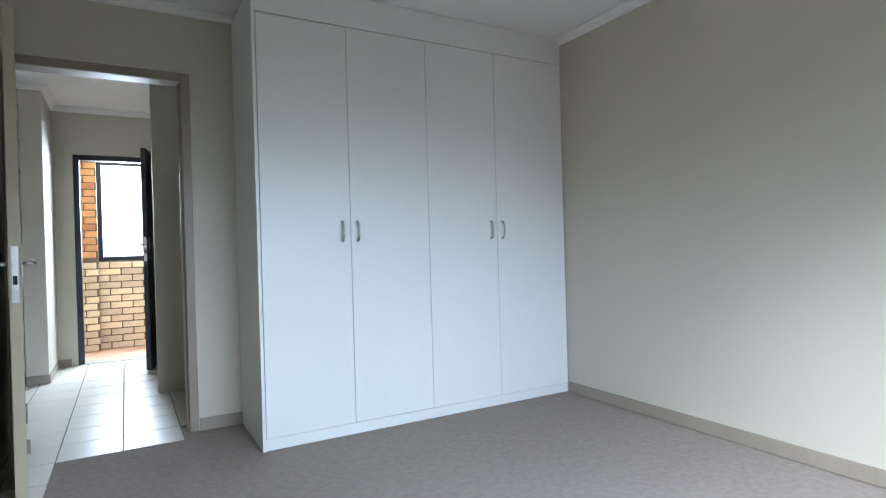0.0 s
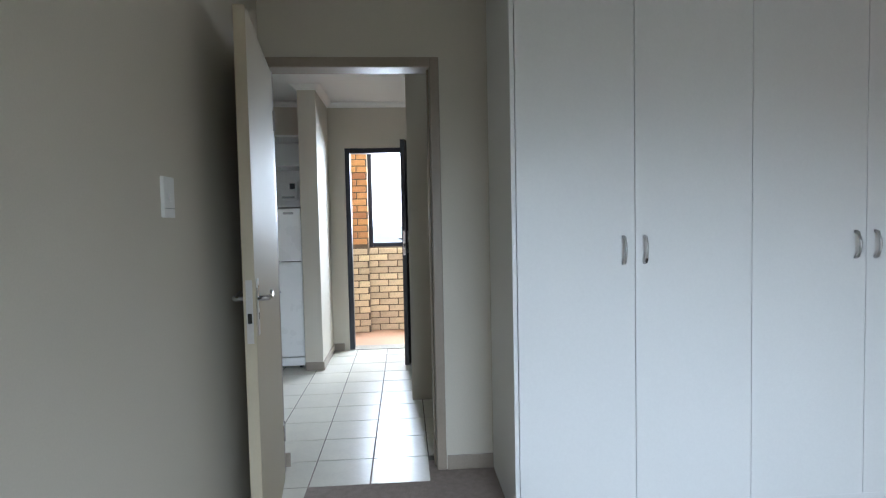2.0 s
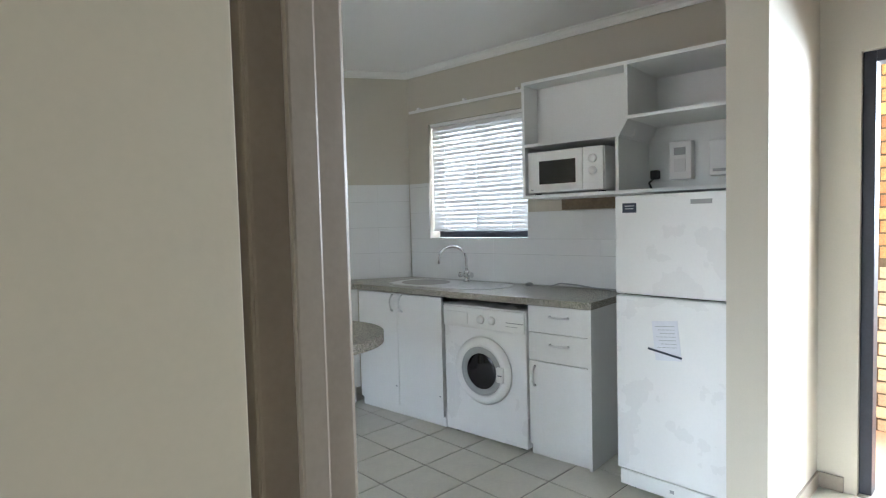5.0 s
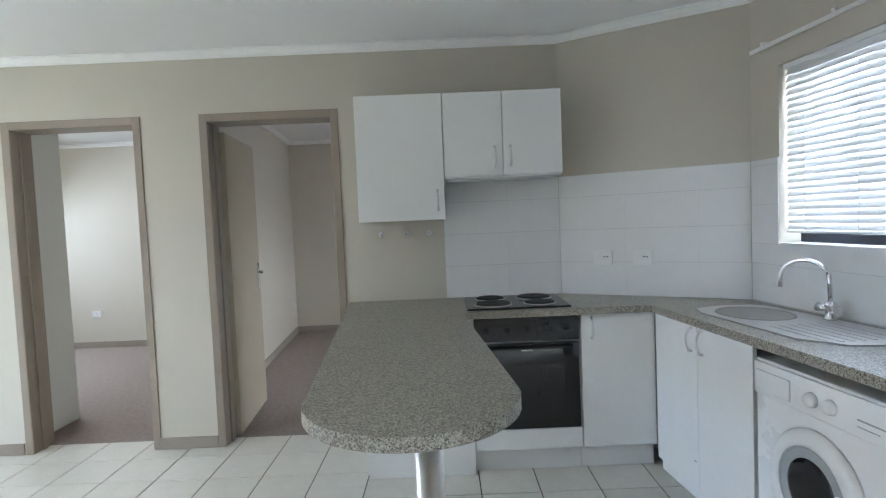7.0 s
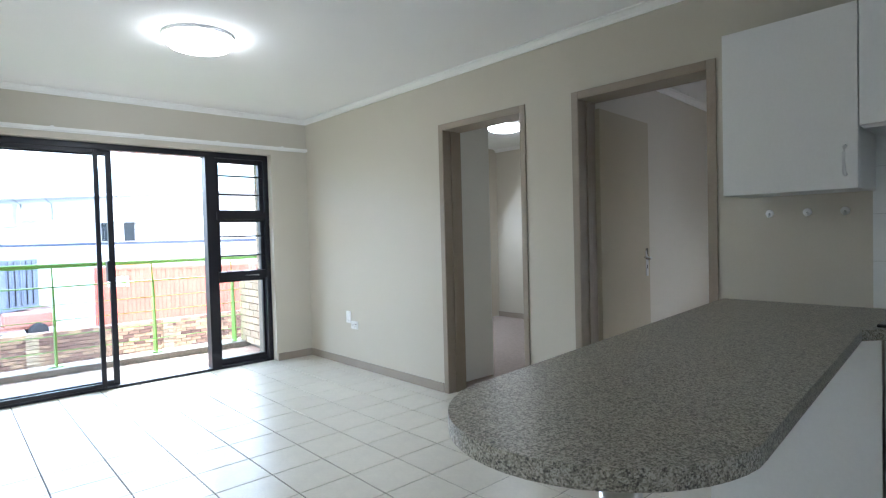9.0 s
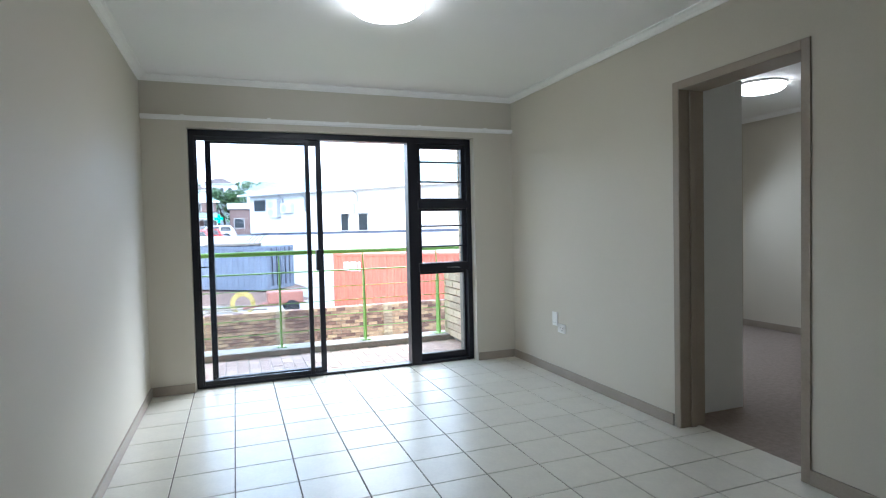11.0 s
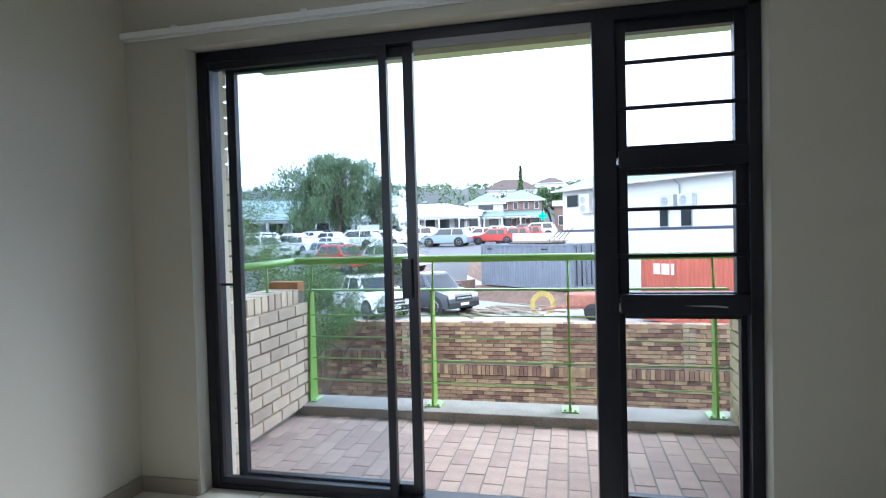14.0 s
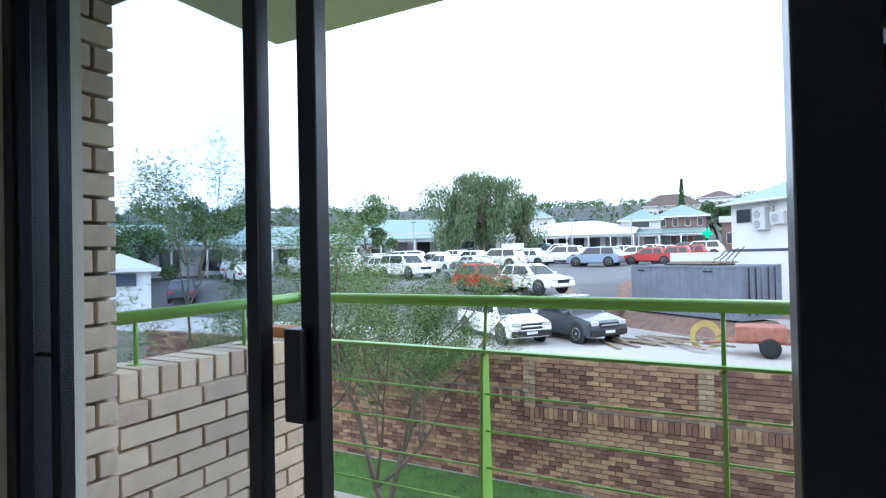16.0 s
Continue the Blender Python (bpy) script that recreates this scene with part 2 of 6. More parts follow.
def plate_with_hole(outline, hole, z0, z1):
    """A flat plate between z0 and z1 with a round hole through it."""
    bm = bmesh.new()
    loops = [[Vector((x, y, 0)) for x, y in outline], [Vector((x, y, 0)) for x, y in hole]]
    flat = loops[0] + loops[1]
    low, high = [bm.verts.new((p.x, p.y, z0)) for p in flat], [bm.verts.new((p.x, p.y, z1)) for p in flat]
    for a, b, c in tessellate_polygon(loops):
        bm.faces.new((high[a], high[b], high[c]))
        bm.faces.new((low[c], low[b], low[a]))
    n = len(outline)
    for first, count in ((0, n), (n, len(hole))):
        for k in range(count):
            p, q = first + k, first + (k + 1) % count
            bm.faces.new((low[p], low[q], high[q], high[p]))
    return bm


def thing(name, at, label, category, group="", kind=""):
    ob = new(name)
    ob.location = at
    BASE[ob.name] = Vector(at)
    return tagged(ob, label, category, group, kind)


def part(name, bm, material, parent=None, label="", smooth=False):
    """Links a bmesh, drawn in world coordinates, as one mesh under a thing or a part."""
    base = BASE.get(parent.name, Vector()) if parent else Vector()
    bmesh.ops.recalc_face_normals(bm, faces=bm.faces)
    if base.length:
        bmesh.ops.translate(bm, vec=-base, verts=bm.verts)
    if smooth:
        for f in bm.faces:
            f.smooth = True
    me = bpy.data.meshes.new(name)
    bm.to_mesh(me)
    bm.free()
    me.materials.append(material)
    ob = new(name, me)
    if parent:
        ob.parent = parent
        BASE[ob.name] = base
    if label:
        tagged(ob, label)
    return ob


def setting(name, bm, material, label, category):
    return tagged(part(name, bm, material), label, category, kind="structure")


def wall_with_holes(bm, axis, a0, a1, b0, b1, holes, z0=0.0, z1=H):
    """A wall along axis from a0 to a1, b0 to b1 thick, with holes (a0, a1, z0, z1)."""
    def put(p, q, r, s):
        if q - p > 1e-4 and s - r > 1e-4:
            if axis == "x":
                box(bm, p, q, b0, b1, r, s)
            else:
                box(bm, b0, b1, p, q, r, s)
    cuts = sorted(holes)
    at = a0
    for h in cuts:
        put(at, h[0], z0, z1)
        put(h[0], h[1], z0, h[2])
        put(h[0], h[1], h[3], z1)
        at = h[1]
    put(at, a1, z0, z1)
    return bm


# ---- structure ----
# the sink run and its wall stand at a slight angle to the other walls
KIT = pose(2.64, -5.97, 0, 0, 0, 5.5) @ Matrix.Translation((-2.64, 6.05, 0))
KC = KIT @ Vector((2.59, -6.58, 0))


def in_kitchen(ob):
    ob.matrix_basis = KIT @ ob.matrix_basis


D1, D2 = (-2.968, -2.152), (-4.203, -3.391)      # doorways in the east wall
DT = 2.088
setting("wall_east", wall_with_holes(bmesh.new(), "y", -5.594, 0.0, W, W + 0.18, [(*D2, 0, DT), (*D1, 0, DT)]), WALL, "smooth beige painted plaster wall with two doorways", "wall")
bm = bmesh.new()
wall_with_holes(bm, "x", -0.10, W + 0.18, 0.0, 0.25, [(0.325, 2.79, -0.1, 2.112)])
setting("wall_north", bm, WALL, "beige plaster wall around a sliding door", "wall")
setting("wall_west", one(-0.10, 0.0, -4.03, 0.0, 0, H), WALL, "long smooth beige painted plaster wall", "wall")
setting("wall_bedroom_door", wall_with_holes(bmesh.new(), "x", -3.47, -0.10, -4.03, -3.91, [(-0.962, -0.115, 0, DT)]), WALL, "beige plaster wall with a bedroom doorway", "wall")
setting("wall_bedroom_west", one(-3.47, -3.35, -3.91, 0.25, 0, H), WALL, "plain beige bedroom wall", "wall")
setting("wall_bedroom_north", wall_with_holes(bmesh.new(), "x", -3.47, -0.10, 0.25, 0.35, [(-2.5, -1.0, 0.85, 2.05)]), WALL, "beige bedroom wall with a window", "wall")
setting("wall_kitchen_window", wall_with_holes(bmesh.new(), "x", -0.02, 2.59, -6.80, -6.58, [(1.50, 2.38, 1.21, 2.08)]), WALL, "beige kitchen wall with a window", "wall").matrix_basis = KIT
bm = prism(bmesh.new(), [(KC.x, KC.y), (KC.x + 0.02, KC.y - 0.22), (3.31, -5.62), (3.31, -5.594), (3.19, -5.594)], 0, H)
setting("wall_kitchen_corner", bm, WALL, "slanting beige wall across the kitchen corner", "wall")
setting("pillar", one(-0.055, 0.10, -6.765, -6.02, 0, H), WALL, "narrow beige wall end beside the fridge", "pillar")
FD = (-0.98, -0.215)
setting("wall_entrance", wall_with_holes(bmesh.new(), "x", -1.17, 0.10, -6.97, -6.765, [(*FD, 0, 2.055)]), WALL, "beige entrance wall with a front doorway", "wall")
setting("wall_hall", one(-2.3, -0.83, -5.19, -5.07, 0, H), WALL, "plain beige hall wall", "wall")
setting("wall_entrance_side", one(-1.17, -1.05, -6.765, -5.19, 0, H), WALL, "plain beige entrance side wall", "wall")
setting("wall_hall_end", one(-2.42, -2.3, -5.19, -4.03, 0, H), WALL, "plain beige hall end wall", "wall")
# rooms behind the two doorways
setting("wall_second_bedroom_far", one(6.5, 6.62, -2.86, 0.4, 0, H), WALL, "pale bedroom wall", "wall")
setting("wall_between_bedrooms", prism(bmesh.new(), [(W + 0.18, -3.17), (7.0, -2.88), (7.0, -2.76), (W + 0.18, -3.05)], 0, H), WALL, "pale partition wall between bedrooms", "wall")
setting("wall_second_bedroom_north", wall_with_holes(bmesh.new(), "x", W + 0.18, 6.5, 0.28, 0.352, [(4.7, 6.1, 0.95, 2.05)]), WALL, "pale bedroom wall", "wall")
setting("wall_third_bedroom_far", one(7.0, 7.12, -6.5, -2.76, 0, H), WALL, "pale bedroom wall", "wall")
# the window hole is unseen, its size chosen to dim this room
setting("wall_third_bedroom_south", wall_with_holes(bmesh.new(), "x", W + 0.18, 7.0, -6.6, -6.48, [(5.4, 6.1, 0.9, 1.7)]), WALL, "pale bedroom wall", "wall")

setting("ceiling", one(0.0, W, -6.765, 0.0, H, H + 0.12), CEIL, "smooth white painted ceiling", "ceiling")
setting("ceiling_hall", one(-2.42, 0.0, -6.9, -4.03, H, H + 0.12), CEIL, "smooth white hall ceiling", "ceiling")
setting("ceiling_bedroom", one(-3.47, -0.0, -4.03, 0.35, H, H + 0.121), CEIL, "smooth white bedroom ceiling", "ceiling")
setting("ceiling_back_rooms", one(W, 7.12, -6.6, 0.40, H, H + 0.119), CEIL, "smooth white ceiling of the back bedrooms", "ceiling")
setting("floor_bedroom", one(-3.47, -0.1, -4.03, 0.35, -0.10, -0.002), CARPET, "taupe cut-pile carpet", "carpet")
setting("floor_second_bedroom", one(W + 0.06, 6.5, -3.11, 0.28, -0.10, -0.002), CARPET, "taupe cut-pile carpet", "carpet")
setting("floor_third_bedroom", one(W + 0.06, 7.1, -6.48, -2.70, -0.10, -0.003), CARPET, "taupe cut-pile carpet", "carpet")


def cornice(name, pts):
    """A coved strip under the ceiling along inner corners; pts run with the room on their left."""
    bm = bmesh.new()
    prof = [(0.0, -0.045), (0.012, -0.045), (0.018, -0.03), (0.04, -0.012), (0.055, -0.008), (0.055, 0.0), (0.0, 0.0)]
    n = len(pts)
    rings = []
    for i, p in enumerate(pts):
        p = Vector(p)
        d0 = (p - Vector(pts[i - 1])).normalized() if i else None
        d1 = (Vector(pts[i + 1]) - p).normalized() if i < n - 1 else None
        d0, d1 = d0 or d1, d1 or d0
        n0, n1 = Vector((-d0.y, d0.x)), Vector((-d1.y, d1.x))
        s = (n0 + n1) / (1 + n0.dot(n1))
        rings.append([bm.verts.new((p.x + s.x * a, p.y + s.y * a, H + b)) for a, b in prof])
    for a, b in zip(rings, rings[1:]):
        for k in range(len(prof) - 1):
            bm.faces.new((a[k], b[k], b[k + 1], a[k + 1]))
    bm.faces.new(rings[0])
    bm.faces.new(list(reversed(rings[-1])))
    return setting(name, bm, TRIM, "white coved cornice strip", "cornice")


cornice("cornice_living", [(0.10, -6.744), (KC.x, KC.y), (3.19, -5.594), (3.19, 0.0), (0.0, 0.0), (0.0, -4.03), (-2.3, -4.03)])
cornice("cornice_entrance", [(-0.83, -5.07), (-0.83, -5.19), (-1.05, -5.19), (-1.05, -6.765), (-0.055, -6.765), (-0.055, -6.02), (0.10, -6.02), (0.10, -6.744)])
cornice("cornice_bedroom", [(-3.35, 0.25), (-3.35, -3.91), (-0.10, -3.91), (-0.10, 0.25)])
cornice("cornice_second_bedroom", [(3.37, -3.05), (6.5, -2.8), (6.5, 0.28)])
cornice("cornice_third_bedroom", [(3.37, -3.17), (7.0, -2.88), (7.0, -6.48)][::-1])


def skirting(name, runs, h=0.075, th=0.012):
    bm = bmesh.new()
    for x0, y0, x1, y1, nx, ny in runs:
        xs, ys = sorted((x0, x1)), sorted((y0, y1))
        if nx:
            box(bm, xs[0] if nx > 0 else xs[0] - th, xs[0] + th if nx > 0 else xs[0], ys[0], ys[1], 0, h, 0.003)
        else:
            box(bm, xs[0], xs[1], ys[0] if ny > 0 else ys[0] - th, ys[0] + th if ny > 0 else ys[0], 0, h, 0.003)
    return setting(name, bm, SKIRT, "taupe skirting along the wall", "skirting")


skirting("baseboard_living", [(W, -2.115, W, 0, -1, 0), (W, -3.364, W, -2.995, -1, 0), (W, -4.40, W, -4.235, -1, 0), (2.80, 0, W - .012, 0, 0, -1), (0.012, 0, 0.318, 0, 0, -1), (0, -4.03, 0, 0, 1, 0),
    (-0.165, -4.03, 0.0, -4.03, 0, -1), (-2.3, -4.03, -0.995, -4.03, 0, -1), (-0.055, -6.753, -0.055, -6.02, -1, 0), (-0.067, -6.02, 0.10, -6.02, 0, 1), (-0.165, -6.765, -0.055, -6.765, 0, 1)])
skirting("baseboard_bedroom", [(-3.35, -3.30, -3.35, 0.25, 1, 0), (-1.235, -3.91, -0.995, -3.91, 0, 1), (-0.10, -3.91, -0.10, 0.25, -1, 0)])
for nm, p, q, a in (("baseboard_third_bedroom", 0.0, -0.012, -3.17), ("baseboard_second_bedroom", 0.0, 0.012, -3.05)):
    setting(nm, prism(bmesh.new(), [(3.37, a + p), (6.985, a + p + 0.289), (6.985, a + q + 0.289), (3.37, a + q)], 0, 0.075), SKIRT, "taupe skirting along the wall", "skirting")
skirting("baseboard_back_rooms", [(6.5, -2.8, 6.5, 0.28, -1, 0), (7.0, -6.48, 7.0, -2.89, -1, 0)])


def door_frame(name, axis, a0, a1, b0, b1, top, face=0.028, label="taupe pressed-steel door frame"):
    """A steel frame lining an opening a0..a1 in a wall b0..b1 thick."""
    ob = new(name)
    tagged(ob, label, "door frame", kind="structure")
    def bx(p, q, r, s, z0, z1):
        return one(p, q, r, s, z0, z1, 0.004) if axis == "x" else one(r, s, p, q, z0, z1, 0.004)
    e, li = 0.006, 0.022
    part("jamb", bx(a0, a0 + li, b0 - e, b1 + e, 0, top), TAUPE, ob)
    part("jamb", bx(a1 - li, a1, b0 - e, b1 + e, 0, top), TAUPE, ob)
    part("head", bx(a0 + li, a1 - li, b0 - e, b1 + e, top - li, top), TAUPE, ob)
    for s0, s1 in ((b0 - 0.009, b0 - 0.001), (b1 + 0.001, b1 + 0.009)):
        part("architrave", bx(a0 - face, a0 + li - 0.002, s0, s1, 0, top + face), TAUPE, ob)
        part("architrave", bx(a1 - li + 0.002, a1 + face, s0, s1, 0, top + face), TAUPE, ob)
        part("architrave", bx(a0 + li - 0.002, a1 - li + 0.002, s0, s1, top - li + 0.002, top + face), TAUPE, ob)
    m = (b0 + b1) / 2
    part("door_stop", bx(a0 + li, a0 + li + 0.012, m - 0.02, m + 0.02, 0, top - li), TAUPE, ob)
    part("door_stop", bx(a1 - li - 0.012, a1 - li, m - 0.02, m + 0.02, 0, top - li), TAUPE, ob)
    return ob


door_frame("door_frame_second_bedroom", "y", *D1, W, W + 0.18, DT)
door_frame("door_frame_third_bedroom", "y", *D2, W, W + 0.18, DT)
door_frame("door_frame_bedroom", "x", -0.962, -0.115, -4.03, -3.91, DT)


# ---- doors ----
def lever(parent, x, z, side, reach=-1):
    """Lever handle with its back plate on one side of a leaf that runs along x."""
    y = 0.02 * side
    p = part("handle_plate", box(bmesh.new(), x - 0.02, x + 0.02, y, y + 0.004 * side, z - 0.13, z + 0.07, 0.0015), NICKEL, parent, "satin metal lever plate")
    bm = tube(bmesh.new(), [(x, y + 0.004 * side, z), (x, y + 0.032 * side, z), (x + 0.02 * reach, y + 0.04 * side, z + 0.001), (x + 0.06 * reach, y + 0.041 * side, z - 0.004), (x + 0.10 * reach, y + 0.04 * side, z + 0.003), (x + 0.118 * reach, y + 0.036 * side, z + 0.012)], [0.009, 0.009, 0.0095, 0.008, 0.007, 0.006], 10)
    part("lever", bm, NICKEL, p)
    part("keyhole", box(bmesh.new(), x - 0.004, x + 0.004, y + 0.004 * side, y + 0.005 * side, z - 0.075, z - 0.05), BLACK, p)


def door_leaf(name, m, w, h, material, label, hinge_z=(0.25, 1.8), metal=NICKEL, z_handle=1.05):
    d = thing(name, (0, 0, 0), label, "door", kind="")
    part("leaf", one(0, w, -0.02, 0.02, 0.008, h, 0.002), material, d)
    for s in (1, -1):
        lever(d, w - 0.055, z_handle, s)
    part("lock_plate", one(w, w + 0.0015, -0.011, 0.011, z_handle - 0.15, z_handle + 0.07), metal, d, "metal lock face plate")
    part("latch", one(w, w + 0.009, -0.007, 0.007, z_handle - 0.012, z_handle + 0.012, 0.002), metal, d)
    part("dead_bolt", one(w + 0.0015, w + 0.004, -0.007, 0.007, z_handle - 0.08, z_handle - 0.045), BLACK, d)
    for z in hinge_z:
        part("hinge", tube(bmesh.new(), [(-0.006, 0.022, z - 0.05), (-0.006, 0.022, z + 0.05)], 0.007, 8), NICKEL, d)
    d.matrix_basis = m
    return d


door_leaf("bedroom_door", pose(-0.148, -3.875, 0, 0, 0, 97.5), 0.87, 2.03, CREAM, "cream enamelled bedroom door, wide open against the wall", z_handle=1.03)
door_leaf("third_bedroom_door", pose(3.365, -3.425, 0, 0, 0, 5), 0.75, 2.03, CREAM, "cream enamelled door standing open into a carpeted room")
door_leaf("second_bedroom_door", pose(3.375, -2.945, 0, 0, 0, -3), 0.74, 2.03, CREAM, "cream enamelled bedroom door opened flat beside the partition")
NAVY = mat("dark_stained_door_paint", (0.022, 0.024, 0.035), 0.4, vary=0.2, scale=10, bump=0.05)
door_leaf("front_door", pose(-0.955, -6.765, 0, 0, 0, 77.5), 0.73, 2.03, NAVY, "dark painted front door standing open", z_handle=1.15)
fdf = new("door_frame_front")
tagged(fdf, "dark painted front door frame", "door frame", kind="structure")
part("jamb", one(FD[1] - 0.05, FD[1], -6.90, -6.80, 0, 2.055, 0.004), NAVY, fdf)
part("jamb", one(FD[0], FD[0] + 0.05, -6.90, -6.80, 0, 2.055, 0.004), NAVY, fdf)
part("head", one(FD[0] + 0.05, FD[1] - 0.05, -6.90, -6.80, 2.005, 2.055, 0.004), NAVY, fdf)
part("threshold", one(FD[0], FD[1], -6.97, -6.765, -0.06, 0.004), CONC, fdf)


# ---- bedroom ----
def bow_handle(parent, x, y, z, axis="z", out=(0, 1, 0), length=0.11, material=NICKEL, name="handle"):
    o = Vector(out)
    a = Vector((0, 0, 1)) if axis == "z" else Vector((1, 0, 0)) if axis == "x" else Vector((0, 1, 0))
    c = Vector((x, y, z))
    pts = [c - a * length / 2, c - a * length * 0.46 + o * 0.016, c - a * length * 0.25 + o * 0.027, c + o * 0.031, c + a * length * 0.25 + o * 0.027, c + a * length * 0.46 + o * 0.016, c + a * length / 2]
    return part(name, tube(bmesh.new(), pts, [0.0075, 0.007, 0.006, 0.0055, 0.006, 0.007, 0.0075], 8), material, parent, "curved metal pull handle")


cup = thing("built_in_wardrobe", (-2.29, -3.61, 0), "tall white four-door built-in wardrobe on the carpet", "wardrobe")
part("side_panel", one(-1.253, -1.235, -3.905, -3.315, 0, 2.448, 0.002), CUP, cup)
part("plinth", one(-3.35, -1.254, -3.89, -3.325, 0, 0.062, 0.002), CUP, cup)
part("carcass", one(-3.348, -1.254, -3.905, -3.337, 0.062, 2.30), EDGE, cup)
part("header_panel", one(-3.348, -1.254, -3.60, -3.317, 2.318, 2.497, 0.002), CUP, cup)
xs = [-1.2545, -1.752, -2.258, -2.767, -3.345]
for i in range(4):
    dr = part("door", one(xs[i + 1] + 0.0012, xs[i] - 0.0012, -3.334, -3.315, 0.067, 2.313, 0.002), CUP, cup)
    bow_handle(dr, (xs[i + 1] + 0.05) if i % 2 == 0 else (xs[i] - 0.04), -3.315, 1.155)


def switch_plate(name, x, y, z, nx, ny, label, w=0.075, h=0.12, rockers=1, category="light switch"):
    s = thing(name, (x, y, z), label, category)
    def bx(a0, a1, d0, d1, z0, z1, bev):
        if nx:
            return one(*sorted((x + nx * d0, x + nx * d1)), y + a0, y + a1, z + z0, z + z1, bev)
        return one(x + a0, x + a1, *sorted((y + ny * d0, y + ny * d1)), z + z0, z + z1, bev)
    part("plate", bx(-w / 2, w / 2, 0.0, 0.011, -h / 2, h / 2, 0.003), PLAST, s)
    part("cover_seam", bx(-w / 2 + 0.004, w / 2 - 0.004, 0.011, 0.0115, -h / 2 + 0.026, -h / 2 + 0.028, 0), GREYPL, s)
    for k in range(rockers):
        c = (k - (rockers - 1) / 2) * 0.03
        part("rocker", bx(c - 0.008, c + 0.008, 0.011, 0.016, -0.012, 0.012, 0.002), PLAST, s)
    return s


def socket_plate(name, x, y, z, nx, ny, label, w=0.11, h=0.075, turn=None):
    s = thing(name, (x, y, z), label, "wall socket")
    def bx(a0, a1, d0, d1, z0, z1, bev=0):
        if nx:
            return one(*sorted((x + nx * d0, x + nx * d1)), y + a0, y + a1, z + z0, z + z1, bev)
        return one(x + a0, x + a1, *sorted((y + ny * d0, y + ny * d1)), z + z0, z + z1, bev)
    part("plate", bx(-w / 2, w / 2, 0, 0.012, -h / 2, h / 2, 0.003), PLAST, s)
    part("socket_face", bx(-w * 0.4, w * 0.1, 0.012, 0.016, -h * 0.36, h * 0.36, 0.002), PLAST, s)
    for a, b in ((-0.3, 0.12), (-0.02, 0.12), (-0.16, -0.2)):
        part("socket_hole", bx(w * a - 0.004, w * a + 0.004, 0.016, 0.0165, h * b - 0.004, h * b + 0.004), BLACK, s)
    part("rocker", bx(w * 0.22, w * 0.36, 0.012, 0.018, -0.012, 0.012, 0.002), PLAST, s)
    return s


switch_plate("light_switch", -0.10, -2.765, 1.375, -1, 0, "white plastic light switch on the beige wall")
switch_plate("television_outlet", W, -0.748, 0.478, -1, 0, "white blank television outlet plate", 0.075, 0.115, 0, "outlet")
socket_plate("wall_socket", W, -0.85, 0.408, -1, 0, "white wall socket low on the beige wall", 0.11, 0.075)
socket_plate("wall_socket", 6.5, -0.55, 0.42, -1, 0, "white wall socket low on a bedroom wall")
socket_plate("wall_socket", 4.9, -3.046, 0.42, 0, -1, "white wall socket low on a bedroom wall").rotation_euler.z = radians(4.6)

cup2 = thing("second_bedroom_wardrobe", (3.6, -0.9, 0), "tall white built-in wardrobe beside the doorway", "wardrobe")
part("side_panel", one(3.371, 3.87, -2.018, -2.0, 0, 2.448, 0.002), CUP, cup2)
part("carcass", one(3.371, 3.85, -1.999, 0.27, 0, 2.448), EDGE, cup2)
for i in range(4):
    dr = part("door", one(3.852, 3.87, -1.997 + i * 0.565, -1.997 + i * 0.565 + 0.561, 0.07, 2.31, 0.002), CUP, cup2)
    bow_handle(dr, 3.87, -1.997 + i * 0.565 + (0.51 if i % 2 == 0 else 0.05), 1.15, out=(1, 0, 0))


def ceiling_lamp(x, y, label):
    c = thing("ceiling_light", (x, y, H), label, "ceiling light", "round ceiling lights")
    part("base", lathe(bmesh.new(), [(0.205, 0.0), (0.205, -0.02), (0.195, -0.024), (0.1, -0.024)], 40, Matrix.Translation((x, y, H))), PLAST, c)
    part("diffuser", lathe(bmesh.new(), [(0.203, -0.022), (0.198, -0.045), (0.168, -0.07), (0.11, -0.084), (0.05, -0.091), (0.004, -0.092)], 40, Matrix.Translation((x, y, H))), LAMP, c, "lit opal glass bowl")


ceiling_lamp(1.46, -1.9, "round lit opal glass lamp on the living room ceiling")
ceiling_lamp(5.12, -1.12, "round lit opal glass lamp on a bedroom ceiling")

# ---- sliding door ----
sd = new("sliding_door")
tagged(sd, "dark aluminium sliding door with a barred side light", "sliding door", kind="structure")
part("sill", one(0.34, 2.78, 0.125, 0.235, -0.01, 0.022, 0.003), DARKAL, sd)
part("head", one(0.34, 2.78, 0.125, 0.235, 2.058, 2.11, 0.003), DARKAL, sd)
part("jamb", one(0.327, 0.372, 0.125, 0.235, 0.0, 2.11, 0.003), DARKAL, sd)
part("jamb", one(2.742, 2.788, 0.125, 0.235, 0.0, 2.11, 0.003), DARKAL, sd)
part("mullion", one(2.16, 2.25, 0.125, 0.235, 0.02, 2.06, 0.003), DARKAL, sd)


